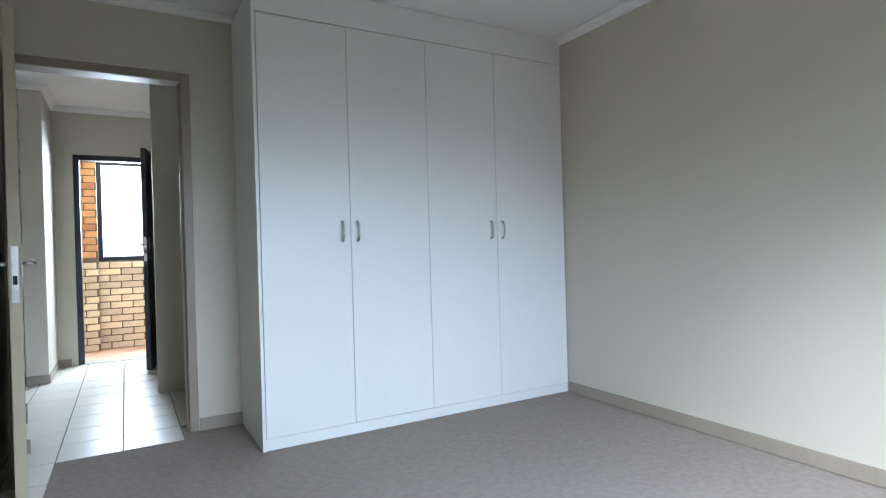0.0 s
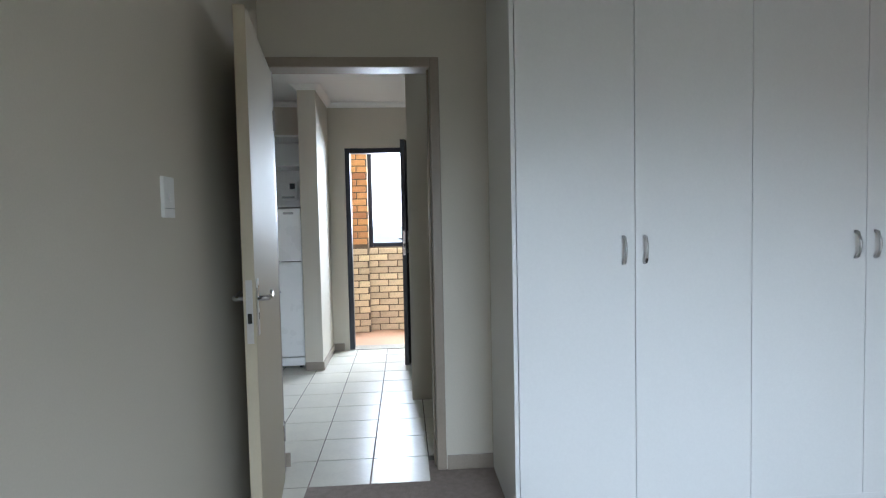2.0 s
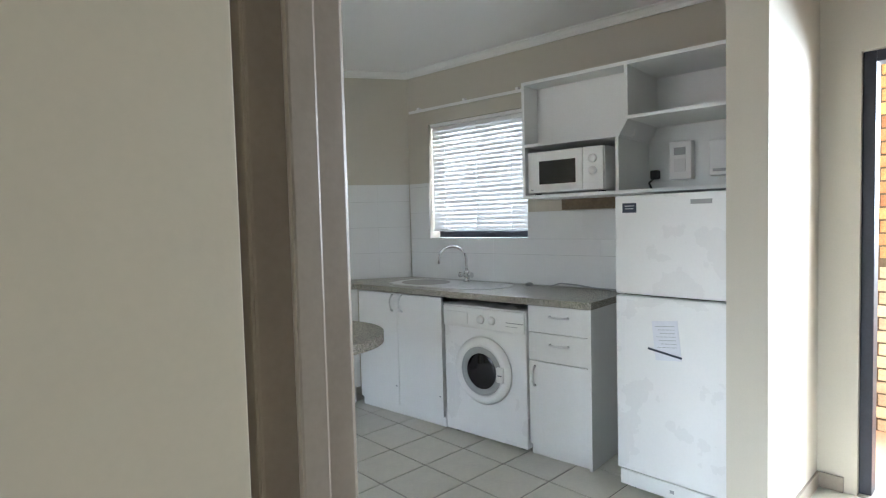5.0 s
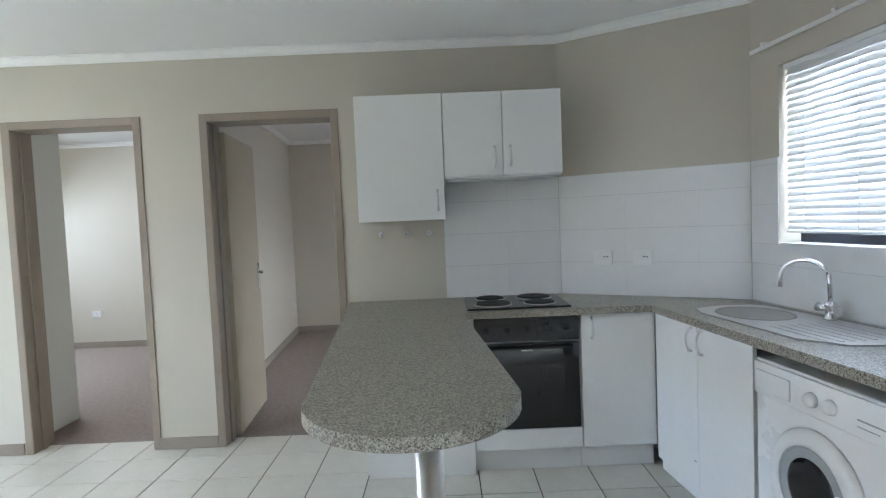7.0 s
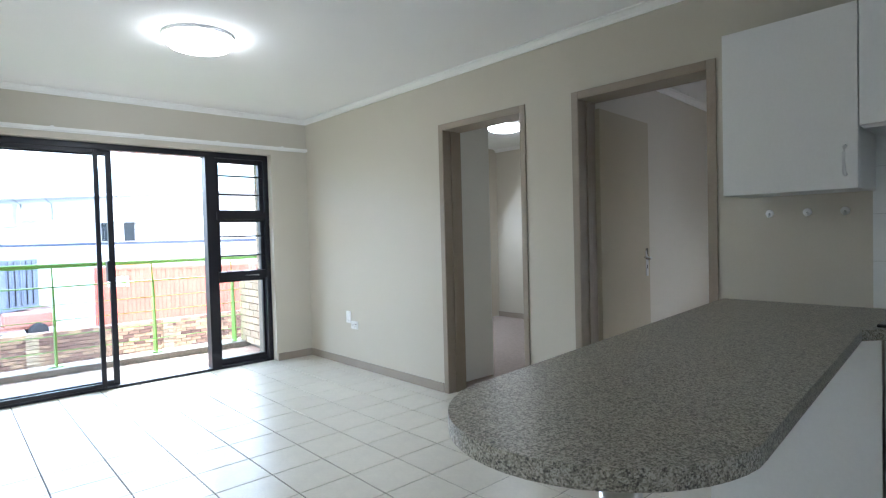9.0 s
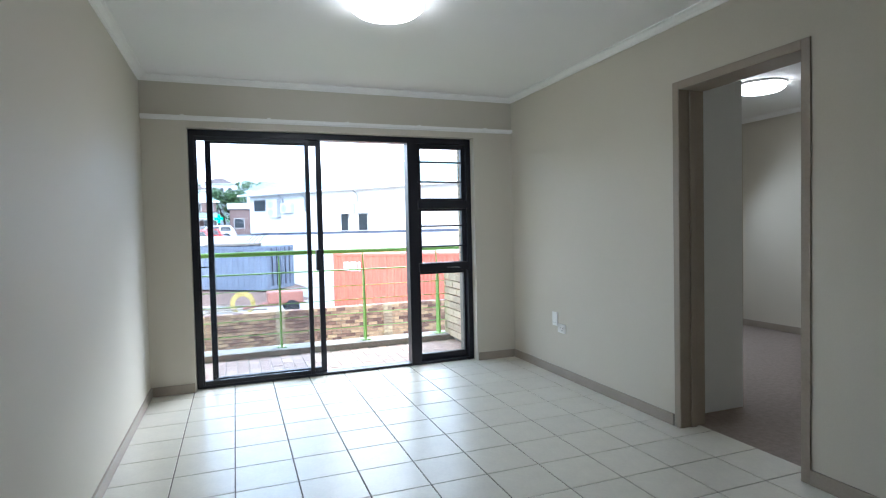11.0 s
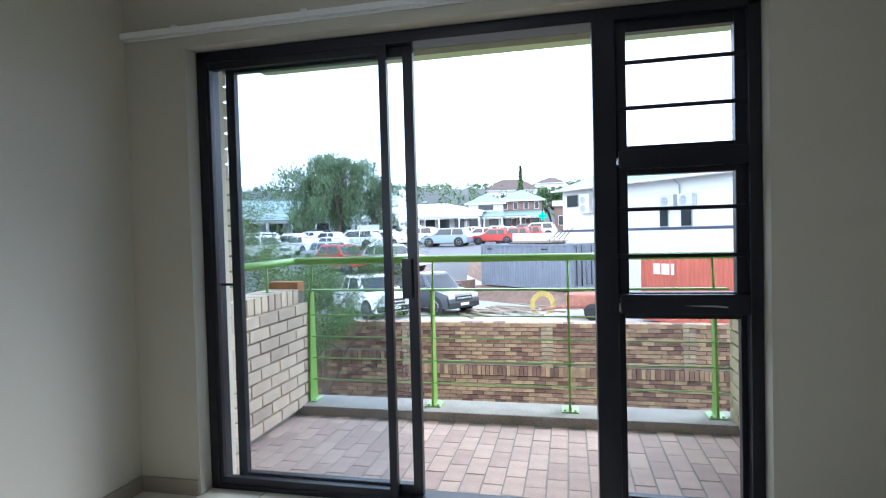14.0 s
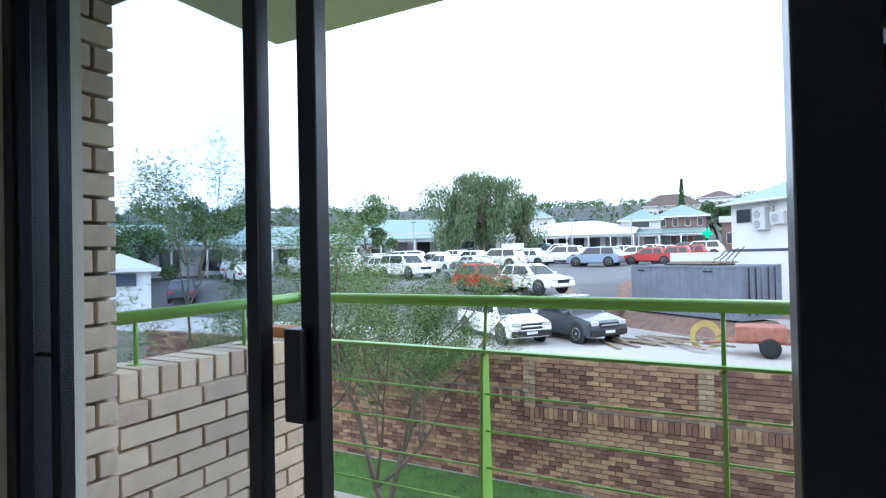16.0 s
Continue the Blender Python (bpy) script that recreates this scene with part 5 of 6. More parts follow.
    for s in (-1, 1):
        part("headlight", box(bmesh.new(), h - 0.14, h - 0.008, s * (Wd / 2 - 0.24) - 0.17, s * (Wd / 2 - 0.24) + 0.17, belt * 0.70, belt * 0.86, 0.025), SHEET, body)
        part("tail_light", box(bmesh.new(), -h - 0.01, -h + 0.06, s * (Wd / 2 - 0.2) - 0.13, s * (Wd / 2 - 0.2) + 0.13, belt * 0.68, belt * 0.86, 0.02), CARR, body)
        part("mirror", box(bmesh.new(), h - 1.45, h - 1.33, s * (Wd / 2 + 0.09) - 0.1, s * (Wd / 2 + 0.09) + 0.1, belt + 0.02, belt + 0.16, 0.03), colour, body)
    part("grille", box(bmesh.new(), h - 0.02, h + 0.012, -Wd / 2 + 0.45, Wd / 2 - 0.45, belt * 0.60, belt * 0.80, 0.01), DARKW, body)
    part("bumper", box(bmesh.new(), h - 0.08, h + 0.05, -Wd / 2 + 0.05, Wd / 2 - 0.05, sill + 0.06, belt * 0.55, 0.03), colour if kind != "pickup" else RUBBER, body)
    part("number_plate", box(bmesh.new(), h + 0.05, h + 0.056, -0.24, 0.24, belt * 0.42, belt * 0.42 + 0.11), PAPER, body)
    if kind == "pickup":
        part("load_bed", box(bmesh.new(), -h + 0.12, tail - 0.02, -Wd / 2 + 0.1, Wd / 2 - 0.1, belt + 0.01, belt + 0.06, 0.02), RUBBER, c)
        for z in (0.62, 0.76, 0.90):
            part("bull_bar", tube(bmesh.new(), [(h + 0.02, -0.55, z), (h + 0.12, -0.5, z), (h + 0.12, 0.5, z), (h + 0.02, 0.55, z)], 0.03, 8), STEEL, c) if colour is CARW else None
        part("chrome_bar", box(bmesh.new(), h + 0.012, h + 0.03, -0.42, 0.42, belt * 0.68, belt * 0.74, 0.005), CHROME, body)
    c.matrix_basis = m
    return c


def at(x, y, heading):
    return Matrix.Translation((x, y, ground(x, y) + 0.005)) @ Matrix.Rotation(radians(heading), 4, "Z")


vehicle("pickup_truck", CARW, "white double-cab pickup with a steel bull bar in the yard", "pickup", at(-7.0, 21.5, -40))
vehicle("pickup_truck", CARD, "dark grey double-cab pickup parked in the yard", "pickup", at(-4.45, 22.7, -36))
ws = vehicle("parked_car", CARW, "white sedan parked in the car park", "sedan", at(-7.4, 26.6, -25))
rh = vehicle("parked_car", CARR, "red hatchback parked in the car park", "hatch", at(-10.0, 26.6, -30))
bs = vehicle("parked_car", CARB, "blue-grey estate car in the car park lane", "suv", at(-9.0, 48.3, 172))
r2 = vehicle("parked_car", CARR, "red sedan parked in the car park", "sedan", at(-4.9, 50.5, 178))
sv = vehicle("parked_car", CARS, "silver sedan parked in the car park", "sedan", at(-12.6, 30.5, -30))
wv = vehicle("parked_car", CARW, "white sport utility car in the car park", "suv", at(-19.2, 33.5, -20))
wp = vehicle("parked_pickup", CARW, "white pickup parked in the car park", "pickup", at(-14.6, 57.5, 178))
dk = vehicle("parked_car", CARD, "dark hatchback in the car park", "hatch", at(-17.6, 60.0, 200))
for base, spots in ((wv, ((-16.6, 44.8, 175), (-23.5, 40.0, 150), (-27.0, 36.5, 140), (-13.2, 52.6, 178), (-1.5, 61.0, 175))), (ws, ((-18.8, 50.2, 175), (-15.2, 48.6, 172), (-21.6, 34.6, -20), (-25.0, 33.0, 160), (-9.0, 60.4, 176), (-28.5, 27.0, 150), (-22.5, 44.0, 165), (-17.3, 46.6, 172), (-12.0, 55.4, 178), (-26.8, 40.6, 150), (-23.8, 36.2, 150), (-20.4, 47.2, 170), (-15.6, 37.2, 150), (-18.8, 38.8, 150), (-23.0, 48.8, 165), (-9.6, 53.8, 176), (-7.0, 55.6, 176), (-16.8, 53.0, 174))), (rh, ((-2.2, 54.0, 176), (-3.2, 50.6, 176))),
                    (sv, ((-20.5, 53.8, 172), (-29.5, 33.0, 150), (-6.3, 62.0, 175), (-25.5, 44.6, 160), (-33, 30, 140), (-10.6, 57.6, 178), (-4.6, 57.4, 176), (-21.2, 41.4, 160), (-16.2, 62.6, 176))), (dk, ((-24.0, 52.0, 170), (-3.6, 66.0, 170), (-31.5, 24.5, 140))), (bs, ((-19.3, 62.2, 176),))):
    for x, y, a in spots:
        copy_thing(base, at(x, y, a))


# ---- containers and yard clutter ----
def container(name, p, u, length, material, label, marks=False, lift=0.0, Hc=2.5):
    """A steel container; p is the near corner, u runs along its long near side."""
    u = Vector((*u, 0)).normalized()
    v = Vector((-u.y, u.x, 0))
    zb = min(ground(p[0], p[1]), ground(p[0] + u.x * length, p[1] + u.y * length)) + 0.08 + lift
    m = Matrix(((u.x, v.x, 0, p[0]), (u.y, v.y, 0, p[1]), (0, 0, 1, zb), (0, 0, 0, 1)))
    c = thing(name, (0, 0, 0), label, "shipping container")
    D = 2.44
    def ribbed(x0, x1, flat=0.12, slope=0.05, dep=0.036):
        out_, x, k = [], x0, 0
        while x < x1 - 0.3:
            out_ += [(x, 0), (x + flat, 0), (x + flat + slope, dep), (x + 2 * flat + slope, dep)]
            x += 2 * (flat + slope)
        return out_ + [(x1, 0)]
    for nm, mm, ln in (("side_panel", Matrix(), length), ("side_panel", Matrix.Translation((length, D, 0)) @ pose(0, 0, 0, 0, 0, 180), length), ("end_panel", Matrix.Translation((length, 0, 0)) @ pose(0, 0, 0, 0, 0, 90), D), ("end_panel", Matrix.Translation((0, D, 0)) @ pose(0, 0, 0, 0, 0, -90), D)):
        bm = bmesh.new()
        pr = ribbed(0.1, ln - 0.1)
        lo_ = [bm.verts.new(mm @ Vector((x, y + 0.02, 0.14))) for x, y in pr]
        hi_ = [bm.verts.new(mm @ Vector((x, y + 0.02, Hc - 0.1))) for x, y in pr]
        for i in range(len(pr) - 1):
            bm.faces.new((lo_[i], lo_[i + 1], hi_[i + 1], hi_[i]))
        part(nm, bm, material, c)
        part("bottom_rail", box(bmesh.new(), 0.1, ln - 0.1, 0, 0.08, 0, 0.15, 0, mm), material, c)
        part("top_rail", box(bmesh.new(), 0.1, ln - 0.1, 0, 0.07, Hc - 0.1, Hc, 0, mm), material, c)
    for x in (0, length - 0.12):
        for y in (0, D - 0.12):
            part("corner_post", one(x, x + 0.12, y, y + 0.12, 0, Hc + 0.02, 0.01), material, c)
    part("roof", one(0.05, length - 0.05, 0.05, D - 0.05, Hc - 0.05, Hc - 0.02), material, c)
    part("floor_panel", one(0.05, length - 0.05, 0.05, D - 0.05, 0.05, 0.1), TIMBER, c)
    if marks:
        for x, w in ((0.55, 0.26), (0.88, 0.30), (1.25, 0.12)):
            part("painted_mark", one(x, x + w, -0.006, 0.016, Hc - 0.75, Hc - 0.36), PAPER, c, "white painted block mark")
    c.matrix_basis = m
    return c


gc = container("shipping_container", (-2.67, 28.0), (0.787, -0.615), 6.06, GREYC, "grey-blue corrugated steel shipping container with barred doors", lift=0.62, Hc=2.2)
eb = thing("earth_bank", (-1, 26, -2.3), "low bank of red-brown rubble under the grey container", "earth bank")
rgb_ = random.Random(12)
bm = bmesh.new()
EU, EV = Vector((0.787, -0.615, 0)).normalized(), Vector((0.615, 0.787, 0)).normalized()
grid_ = [[bm.verts.new(Vector((-2.67, 28.0, 0)) + EU * (i * 0.55 - 1.6) + EV * (j * 0.45 - 1.2) + Vector((0, 0, -2.35 + 0.70 * sstep(0, 1.15, min(j * 0.45, 4.2 - j * 0.45)) * sstep(0, 1.2, min(i * 0.55, 8.8 - i * 0.55)) + (rgb_.uniform(-0.05, 0.05) if j < 3 else -0.02)))) for j in range(10)] for i in range(17)]
for i in range(16):
    for j in range(9):
        bm.faces.new((grid_[i][j], grid_[i + 1][j], grid_[i + 1][j + 1], grid_[i][j + 1]))
part("bank", bm, EARTH, eb)
for y in (0.45, 0.85, 1.22, 1.6, 2.0):
    part("locking_bar", tube(bmesh.new(), [(6.085, y, 0.2), (6.085, y, 2.12)], 0.025, 6), DARKAL if abs(y - 1.22) > 0.1 else GREYC, gc)
for x in (0.5, 4.3):
    part("vent", one(x, x + 0.4, -0.012, 0.02, 1.92, 1.98), DARKAL, gc)
GU = Vector((0.787, -0.615, 0)).normalized()
GV = Vector((0.615, 0.787, 0)).normalized()
GTOP = gc.matrix_basis.translation + Vector((0, 0, 2.20))
jk = thing("roof_scrap", tuple(GTOP + GU * 3.5 + GV * 0.6), "bundle of grey pipes and bent rods lying on the container roof", "scrap")
for k in range(12):
    a = GTOP + GU * (1.9 + 0.11 * (k % 5)) + GV * (0.25 + 0.07 * k) + Vector((0, 0, 0.03 + 0.05 * (k % 3)))
    b = a + GU * (2.6 + 0.16 * (k % 4)) + GV * (0.05 * (k % 3))
    part("pipe", tube(bmesh.new(), [a, b], 0.035, 6), TIMBER if k % 3 else DARKAL, jk)
for k in range(4):
    a = GTOP + GU * (4.5 + 0.22 * k) + GV * (0.35 + 0.1 * k)
    part("bent_rod", tube(bmesh.new(), [a, a + Vector((0.05, 0, 0.25)), a + GU * 0.35 + Vector((0, 0, 0.36 + 0.06 * k)), a + GU * 0.62 + Vector((0, 0, 0.62 + 0.05 * k))], 0.02, 6), DARKAL, jk)
container("shipping_container", (4.7, 19.97), (0.75, -0.66), 6.06, REDC, "rust-red corrugated steel shipping container with white marks", True)

tr = thing("trailer", (2.2, 17.0, -2.05), "rusty red two-wheeled trailer in the yard", "trailer")
part("tub", one(1.5, 3.0, 16.6, 17.7, -1.8, -1.3, 0.06), RUST, tr)
part("chassis", one(1.3, 3.1, 16.7, 17.6, -1.87, -1.8), RUST, tr)
part("drawbar", tube(bmesh.new(), [(1.4, 17.1, -1.85), (0.5, 17.3, -2.0)], 0.05, 8), RUST, tr)
for y in (16.5, 17.75):
    w_ = part("wheel", lathe(bmesh.new(), [(0.16, -0.09), (0.31, -0.09), (0.32, 0), (0.31, 0.09), (0.16, 0.09)], 20, Matrix.Translation((2.5, y, -1.98)) @ pose(0, 0, 0, 90)), TYRE, tr)
    part("rim", lathe(bmesh.new(), [(0.16, -0.095), (0.1, -0.1), (0.01, -0.1)], 16, Matrix.Translation((2.5, y, -1.98)) @ pose(0, 0, 0, 90)), PAPER, w_)
pk = thing("timber_pile", (-0.3, 18.8, -2.3), "loose weathered planks lying in the yard", "planks")
for k in range(14):
    mm = Matrix.Translation((-0.3 + ((k * 37) % 29 - 14) * 0.12, 18.9 + ((k * 53) % 23 - 11) * 0.09, -2.25 + 0.05 * (k % 4))) @ Matrix.Rotation(radians(-35 + (k * 41) % 50 - 25), 4, "Z")
    part("plank", box(bmesh.new(), -1.1, 1.1, -0.07, 0.07, -0.025, 0.025, 0, mm), TIMBER, pk)
hs = thing("hose_coil", (0.4, 18.5, -2.3), "coil of yellow hose lying in the yard", "hose")
for k in range(6):
    mm = [(0.35 + (0.36 + 0.035 * k) * math.cos(a), 18.4 + 0.05 * k + 0.25 * math.sin(a), -1.95 + (0.36 + 0.035 * k) * math.sin(a)) for a in [math.tau * j / 28 for j in range(29)]]
    part("loop", tube(bmesh.new(), mm, 0.016, 6), YELLOW, hs)
sc = thing("scrap_pile", (4.0, 14.5, -2.0), "pile of scrap pipes and sheet metal in the yard", "scrap")
for k in range(16):
    x, y = 3.3 + ((k * 31) % 17) * 0.10, 13.9 + ((k * 47) % 19) * 0.09
    part("pipe", tube(bmesh.new(), [(x - 0.7, y - 0.3 + 0.05 * (k % 5), -2.26), (x + 0.6, y + 0.3, -2.0 + 0.08 * (k % 6))], 0.04, 6), SHEET if k % 3 else TIMBER, sc)
for ob_, dx, dy in ((tr, 0.4, 3.6), (pk, -0.4, 3.2), (hs, 0.55, 3.6)):
    ob_.location += Vector((dx, dy, 0))
ld_ = thing("steel_ladder_frame", (4.35, 19.3, -2.05), "thin steel ladder frame leaning on the red container", "ladder")
for dx in (0, 0.55):
    part("stile", tube(bmesh.new(), [(4.0 + dx, 19.6 - dx * 0.8, -2.3), (4.05 + dx, 19.95 - dx * 0.8, 1.0)], 0.03, 6), SHEET, ld_)
for z in (-0.9, 0.3, 1.0):
    part("rung", tube(bmesh.new(), [(4.03, 19.8, z), (4.6, 19.36, z)], 0.025, 6), SHEET, ld_)
fn = thing("brick_rubble_bank", (-4, 24, -2), "low red brick edging of the car park bank", "brick edging")
part("bank", prism(bmesh.new(), [(-6.3, 24.2), (-3.2, 27.3), (-3.0, 27.9), (-6.6, 25.2)], -2.3, -1.3), EARTH, fn)

# ---- buildings ----
def roof_hip(bm, x0, x1, y0, y1, z, h, over=0.5, ridge=None):
    x0, x1, y0, y1 = x0 - over, x1 + over, y0 - over, y1 + over
    r = ridge if ridge is not None else min(x1 - x0, y1 - y0) / 2
    if x1 - x0 >= y1 - y0:
        a, b = (x0 + r, (y0 + y1) / 2), (x1 - r, (y0 + y1) / 2)
    else:
        a, b = ((x0 + x1) / 2, y0 + r), ((x0 + x1) / 2, y1 - r)
    v = [bm.verts.new(p) for p in ((x0, y0, z), (x1, y0, z), (x1, y1, z), (x0, y1, z), (*a, z + h), (*b, z + h))]
    fs = ((0, 1, 5, 4), (1, 2, 5), (2, 3, 4, 5), (3, 0, 4)) if x1 - x0 >= y1 - y0 else ((0, 1, 4), (1, 2, 5, 4), (2, 3, 5), (3, 0, 4, 5))
    for f in fs:
        bm.faces.new([v[i] for i in f])
    bm.faces.new([v[i] for i in (3, 2, 1, 0)])
    return bm


def building(name, label, m, w, d, h, roof_h, wall, roofm, rows, storey=2.9, verandah=0.0, flat=False, sign=False):
    """A building whose front lies along x at y = 0, facing -y; rows of windows: (count, width, height, sill)."""
    b = thing(name, (0, 0, 0), label, "building")
    wl_ = part("wall", one(-w / 2, w / 2, 0, d, -1.0, h), wall, b)
    if flat:
        part("roof", one(-w / 2 - 0.3, w / 2 + 0.3, -0.3, d + 0.3, h, h + roof_h), roofm, b)
    else:
        rf = part("roof", roof_hip(bmesh.new(), -w / 2, w / 2, 0, d, h, roof_h), roofm, b)
        part("fascia", one(-w / 2 - 0.5, w / 2 + 0.5, -0.53, -0.49, h - 0.2, h + 0.02), WHITEW, rf)
    for k, (cnt, ww, hh, sl) in enumerate(rows):
        for i in range(cnt):
            x = -w / 2 + w * (i + 0.5) / cnt
            z = k * storey + sl
            f = part("window", one(x - ww / 2 - 0.06, x + ww / 2 + 0.06, -0.06, 0.02, z - 0.06, z + hh + 0.06), WHITEW, b)
            part("pane", one(x - ww / 2, x + ww / 2, -0.085, -0.061, z, z + hh), DARKW, f)
    if verandah:
        bm = bmesh.new()
        vs = [bm.verts.new(p) for p in ((-w / 2 - 0.3, -verandah, 2.45), (w / 2 + 0.3, -verandah, 2.45), (w / 2 + 0.3, -0.01, 3.15), (-w / 2 - 0.3, -0.01, 3.15))]
        f = bm.faces.new(vs)
        r_ = bmesh.ops.extrude_face_region(bm, geom=[f])
        bmesh.ops.translate(bm, vec=(0, 0, -0.1), verts=[v for v in r_["geom"] if isinstance(v, bmesh.types.BMVert)])
        part("verandah_roof", bm, roofm, b)
        part("verandah_beam", one(-w / 2, w / 2, -verandah + 0.1, -verandah + 0.2, 2.15, 2.4), WHITEW, b)
        n = max(2, int(w / 2.6))
        for i in range(n + 1):
            x = -w / 2 + w * i / n
            part("verandah_post", tube(bmesh.new(), [(x, -verandah + 0.15, -1.0), (x, -verandah + 0.15, 2.2)], 0.08, 8), WHITEW, b)
            if i < n:
                part("bracket", tube(bmesh.new(), [(x, -verandah + 0.15, 1.75), (x + 0.2, -verandah + 0.15, 2.05), (x + w / n - 0.2, -verandah + 0.15, 2.05), (x + w / n, -verandah + 0.15, 1.75)], 0.035, 6), WHITEW, b)
    if sign:
        part("signboard", one(-w * 0.25, w * 0.25, -0.16, -0.06, h - 1.0, h - 0.3), INK, b)
    b.matrix_basis = m
    return b


def on(x, y, a):
    return Matrix.Translation((x, y, ground(x, y))) @ Matrix.Rotation(radians(a), 4, "Z")


DARKB = mat("dark_red_brick_wall", (0.20, 0.13, 0.11), 0.9, vary=0.2, scale=1, fine=9)
building("shop_building", "long white shop with a green verandah roof", on(-18.5, 76, 3), 17, 12, 3.2, 1.5, WHITEW, SHEET, [(8, 1.4, 1.9, 0.2)], verandah=3.0)
building("shop_verandah_block", "low shop front with green verandah and dark windows", on(-9.6, 78, 3), 5.0, 9, 4.4, 1.6, WHITEW, ROOFG, [(2, 1.6, 1.9, 0.2), (1, 2.2, 0.7, 0.5)], verandah=3.0)
building("gabled_shop", "two-storey brick and white shop under a green roof", on(-4.6, 79, 3), 6.0, 9, 4.7, 1.7, DARKB, ROOFG, [(3, 1.2, 1.9, 0.2), (4, 0.55, 0.95, 0.5)], verandah=3.0)
building("brick_kiosk", "small brick building with a pale roof", on(2.6, 80, 0), 5.0, 7, 3.6, 0.8, DARKB, SHEET, [(2, 1.3, 1.3, 0.9)], flat=True)
ls = building("arcade", "low shopping arcade with a green verandah", on(-37, 33.5, 62), 26, 8, 3.0, 1.4, WHITEW, ROOFG, [(8, 1.6, 1.8, 0.3)], verandah=3.2)
building("arcade", "distant shopping arcade with a green roof", on(-33, 60, 38), 20, 9, 3.2, 2.0, WHITEW, ROOFG, [(7, 1.6, 1.8, 0.3)], verandah=3.0)
building("corner_kiosk", "white corner shop with a dark signboard and pointed roof", on(-28.9, 18.6, 60), 3.0, 3.4, 3.2, 0.9, WHITEW, SHEET, [], sign=True)
building("hill_house", "pale house on the hill under trees", on(-42, 120, 10), 14, 9, 4.6, 2.6, WHITEW, ROOFG, [(4, 1.2, 1.3, 0.9)])
building("hill_house", "house with a weathered tiled roof on the hill", on(-14, 165, 10), 15, 9, 3.6, 3.6, WHITEW, ROOFB, [(5, 1.2, 1.3, 0.9)])
building("hill_house", "pale house on the hill under trees", on(-4, 190, -8), 10, 8, 3.6, 2.2, WHITEW, ROOFB, [(4, 1.2, 1.3, 0.9)])
building("hill_house", "pale house on the hill under trees", on(10, 150, -8), 12, 9, 4.6, 3.0, WHITEW, ROOFG, [(4, 1.2, 1.3, 0.9)])

ACGREY = mat("pale_grey_enamel", (0.52, 0.53, 0.53), 0.4, vary=0.06, scale=4)
# white warehouse with air conditioners, its long side seen obliquely
p0, p1 = Vector((1.75, 36.0)), Vector((14.3, 21.8))
u2 = (p1 - p0).normalized()
ang2 = math.degrees(math.atan2(u2.y, u2.x))
wh = thing("warehouse", (0, 0, 0), "white plastered warehouse with air conditioners and a green roof", "building")
Lw = (p1 - p0).length
part("podium_wall", one(-5.5, Lw, -0.25, 0.15, -3.4, 1.12), WHITEW, wh)
part("base_band", one(0, Lw, -0.06, 0.1, 1.12, 1.28), INK, wh)
part("wall", one(0, Lw, -0.05, 8, 1.28, 3.95), WHITEW, wh)
bm = bmesh.new()
vs = [bm.verts.new(p) for p in ((-0.5, -0.6, 3.85), (Lw, -0.6, 3.85), (Lw, 4.5, 5.9), (2.5, 4.5, 5.9), (-0.5, 8.6, 3.85), (Lw, 8.6, 3.85))]
for f in ((0, 1, 2, 3), (0, 3, 4), (4, 3, 2, 5), (0, 4, 5, 1)):
    bm.faces.new([vs[i] for i in f])
rf = part("roof", bm, ROOFG, wh, "pale green metal roof")
part("gutter", tube(bmesh.new(), [(-0.5, -0.62, 3.84), (Lw, -0.62, 3.84)], 0.07, 8), WHITEW, wh)
for x, w_, h_, z_ in ((1.0, 1.0, 0.75, 2.75), (8.2, 0.5, 1.1, 1.3), (9.6, 0.6, 1.0, 1.3)):
    f = part("window", one(x - w_ / 2 - 0.05, x + w_ / 2 + 0.05, -0.10, -0.045, z_, z_ + h_ + 0.05), GREYPL, wh)
    part("pane", one(x - w_ / 2, x + w_ / 2, -0.12, -0.101, z_ + 0.03, z_ + h_), DARKW, f)
for x, z_, n in ((2.4, 2.3, 2), (3.6, 2.55, 1), (8.6, 2.35, 1), (9.75, 2.35, 1)):
    a_ = part("air_conditioner", one(x - 0.45, x + 0.45, -0.42, -0.051, z_, z_ + 0.55 * n + 0.1, 0.02), ACGREY, wh, "white outdoor air conditioner")
    for k in range(n):
        part("fan_grille", lathe(bmesh.new(), [(0.22, 0), (0.22, 0.02), (0.16, 0.025), (0.15, 0.01), (0.05, 0.01), (0.04, 0.03), (0.005, 0.03)], 20, Matrix.Translation((x - 0.1, -0.42, z_ + 0.32 + 0.52 * k)) @ pose(0, 0, 0, 90)), GREYPL, a_)
for x in (3.1, 5.0, 9.2):
    part("downpipe", tube(bmesh.new(), [(x, -0.6, 3.8), (x, -0.1, 3.5), (x, -0.1, 2.6)], 0.045, 8), GREYPL, wh)
wh.matrix_basis = Matrix.Translation((p0.x, p0.y, 0)) @ Matrix.Rotation(radians(ang2), 4, "Z")

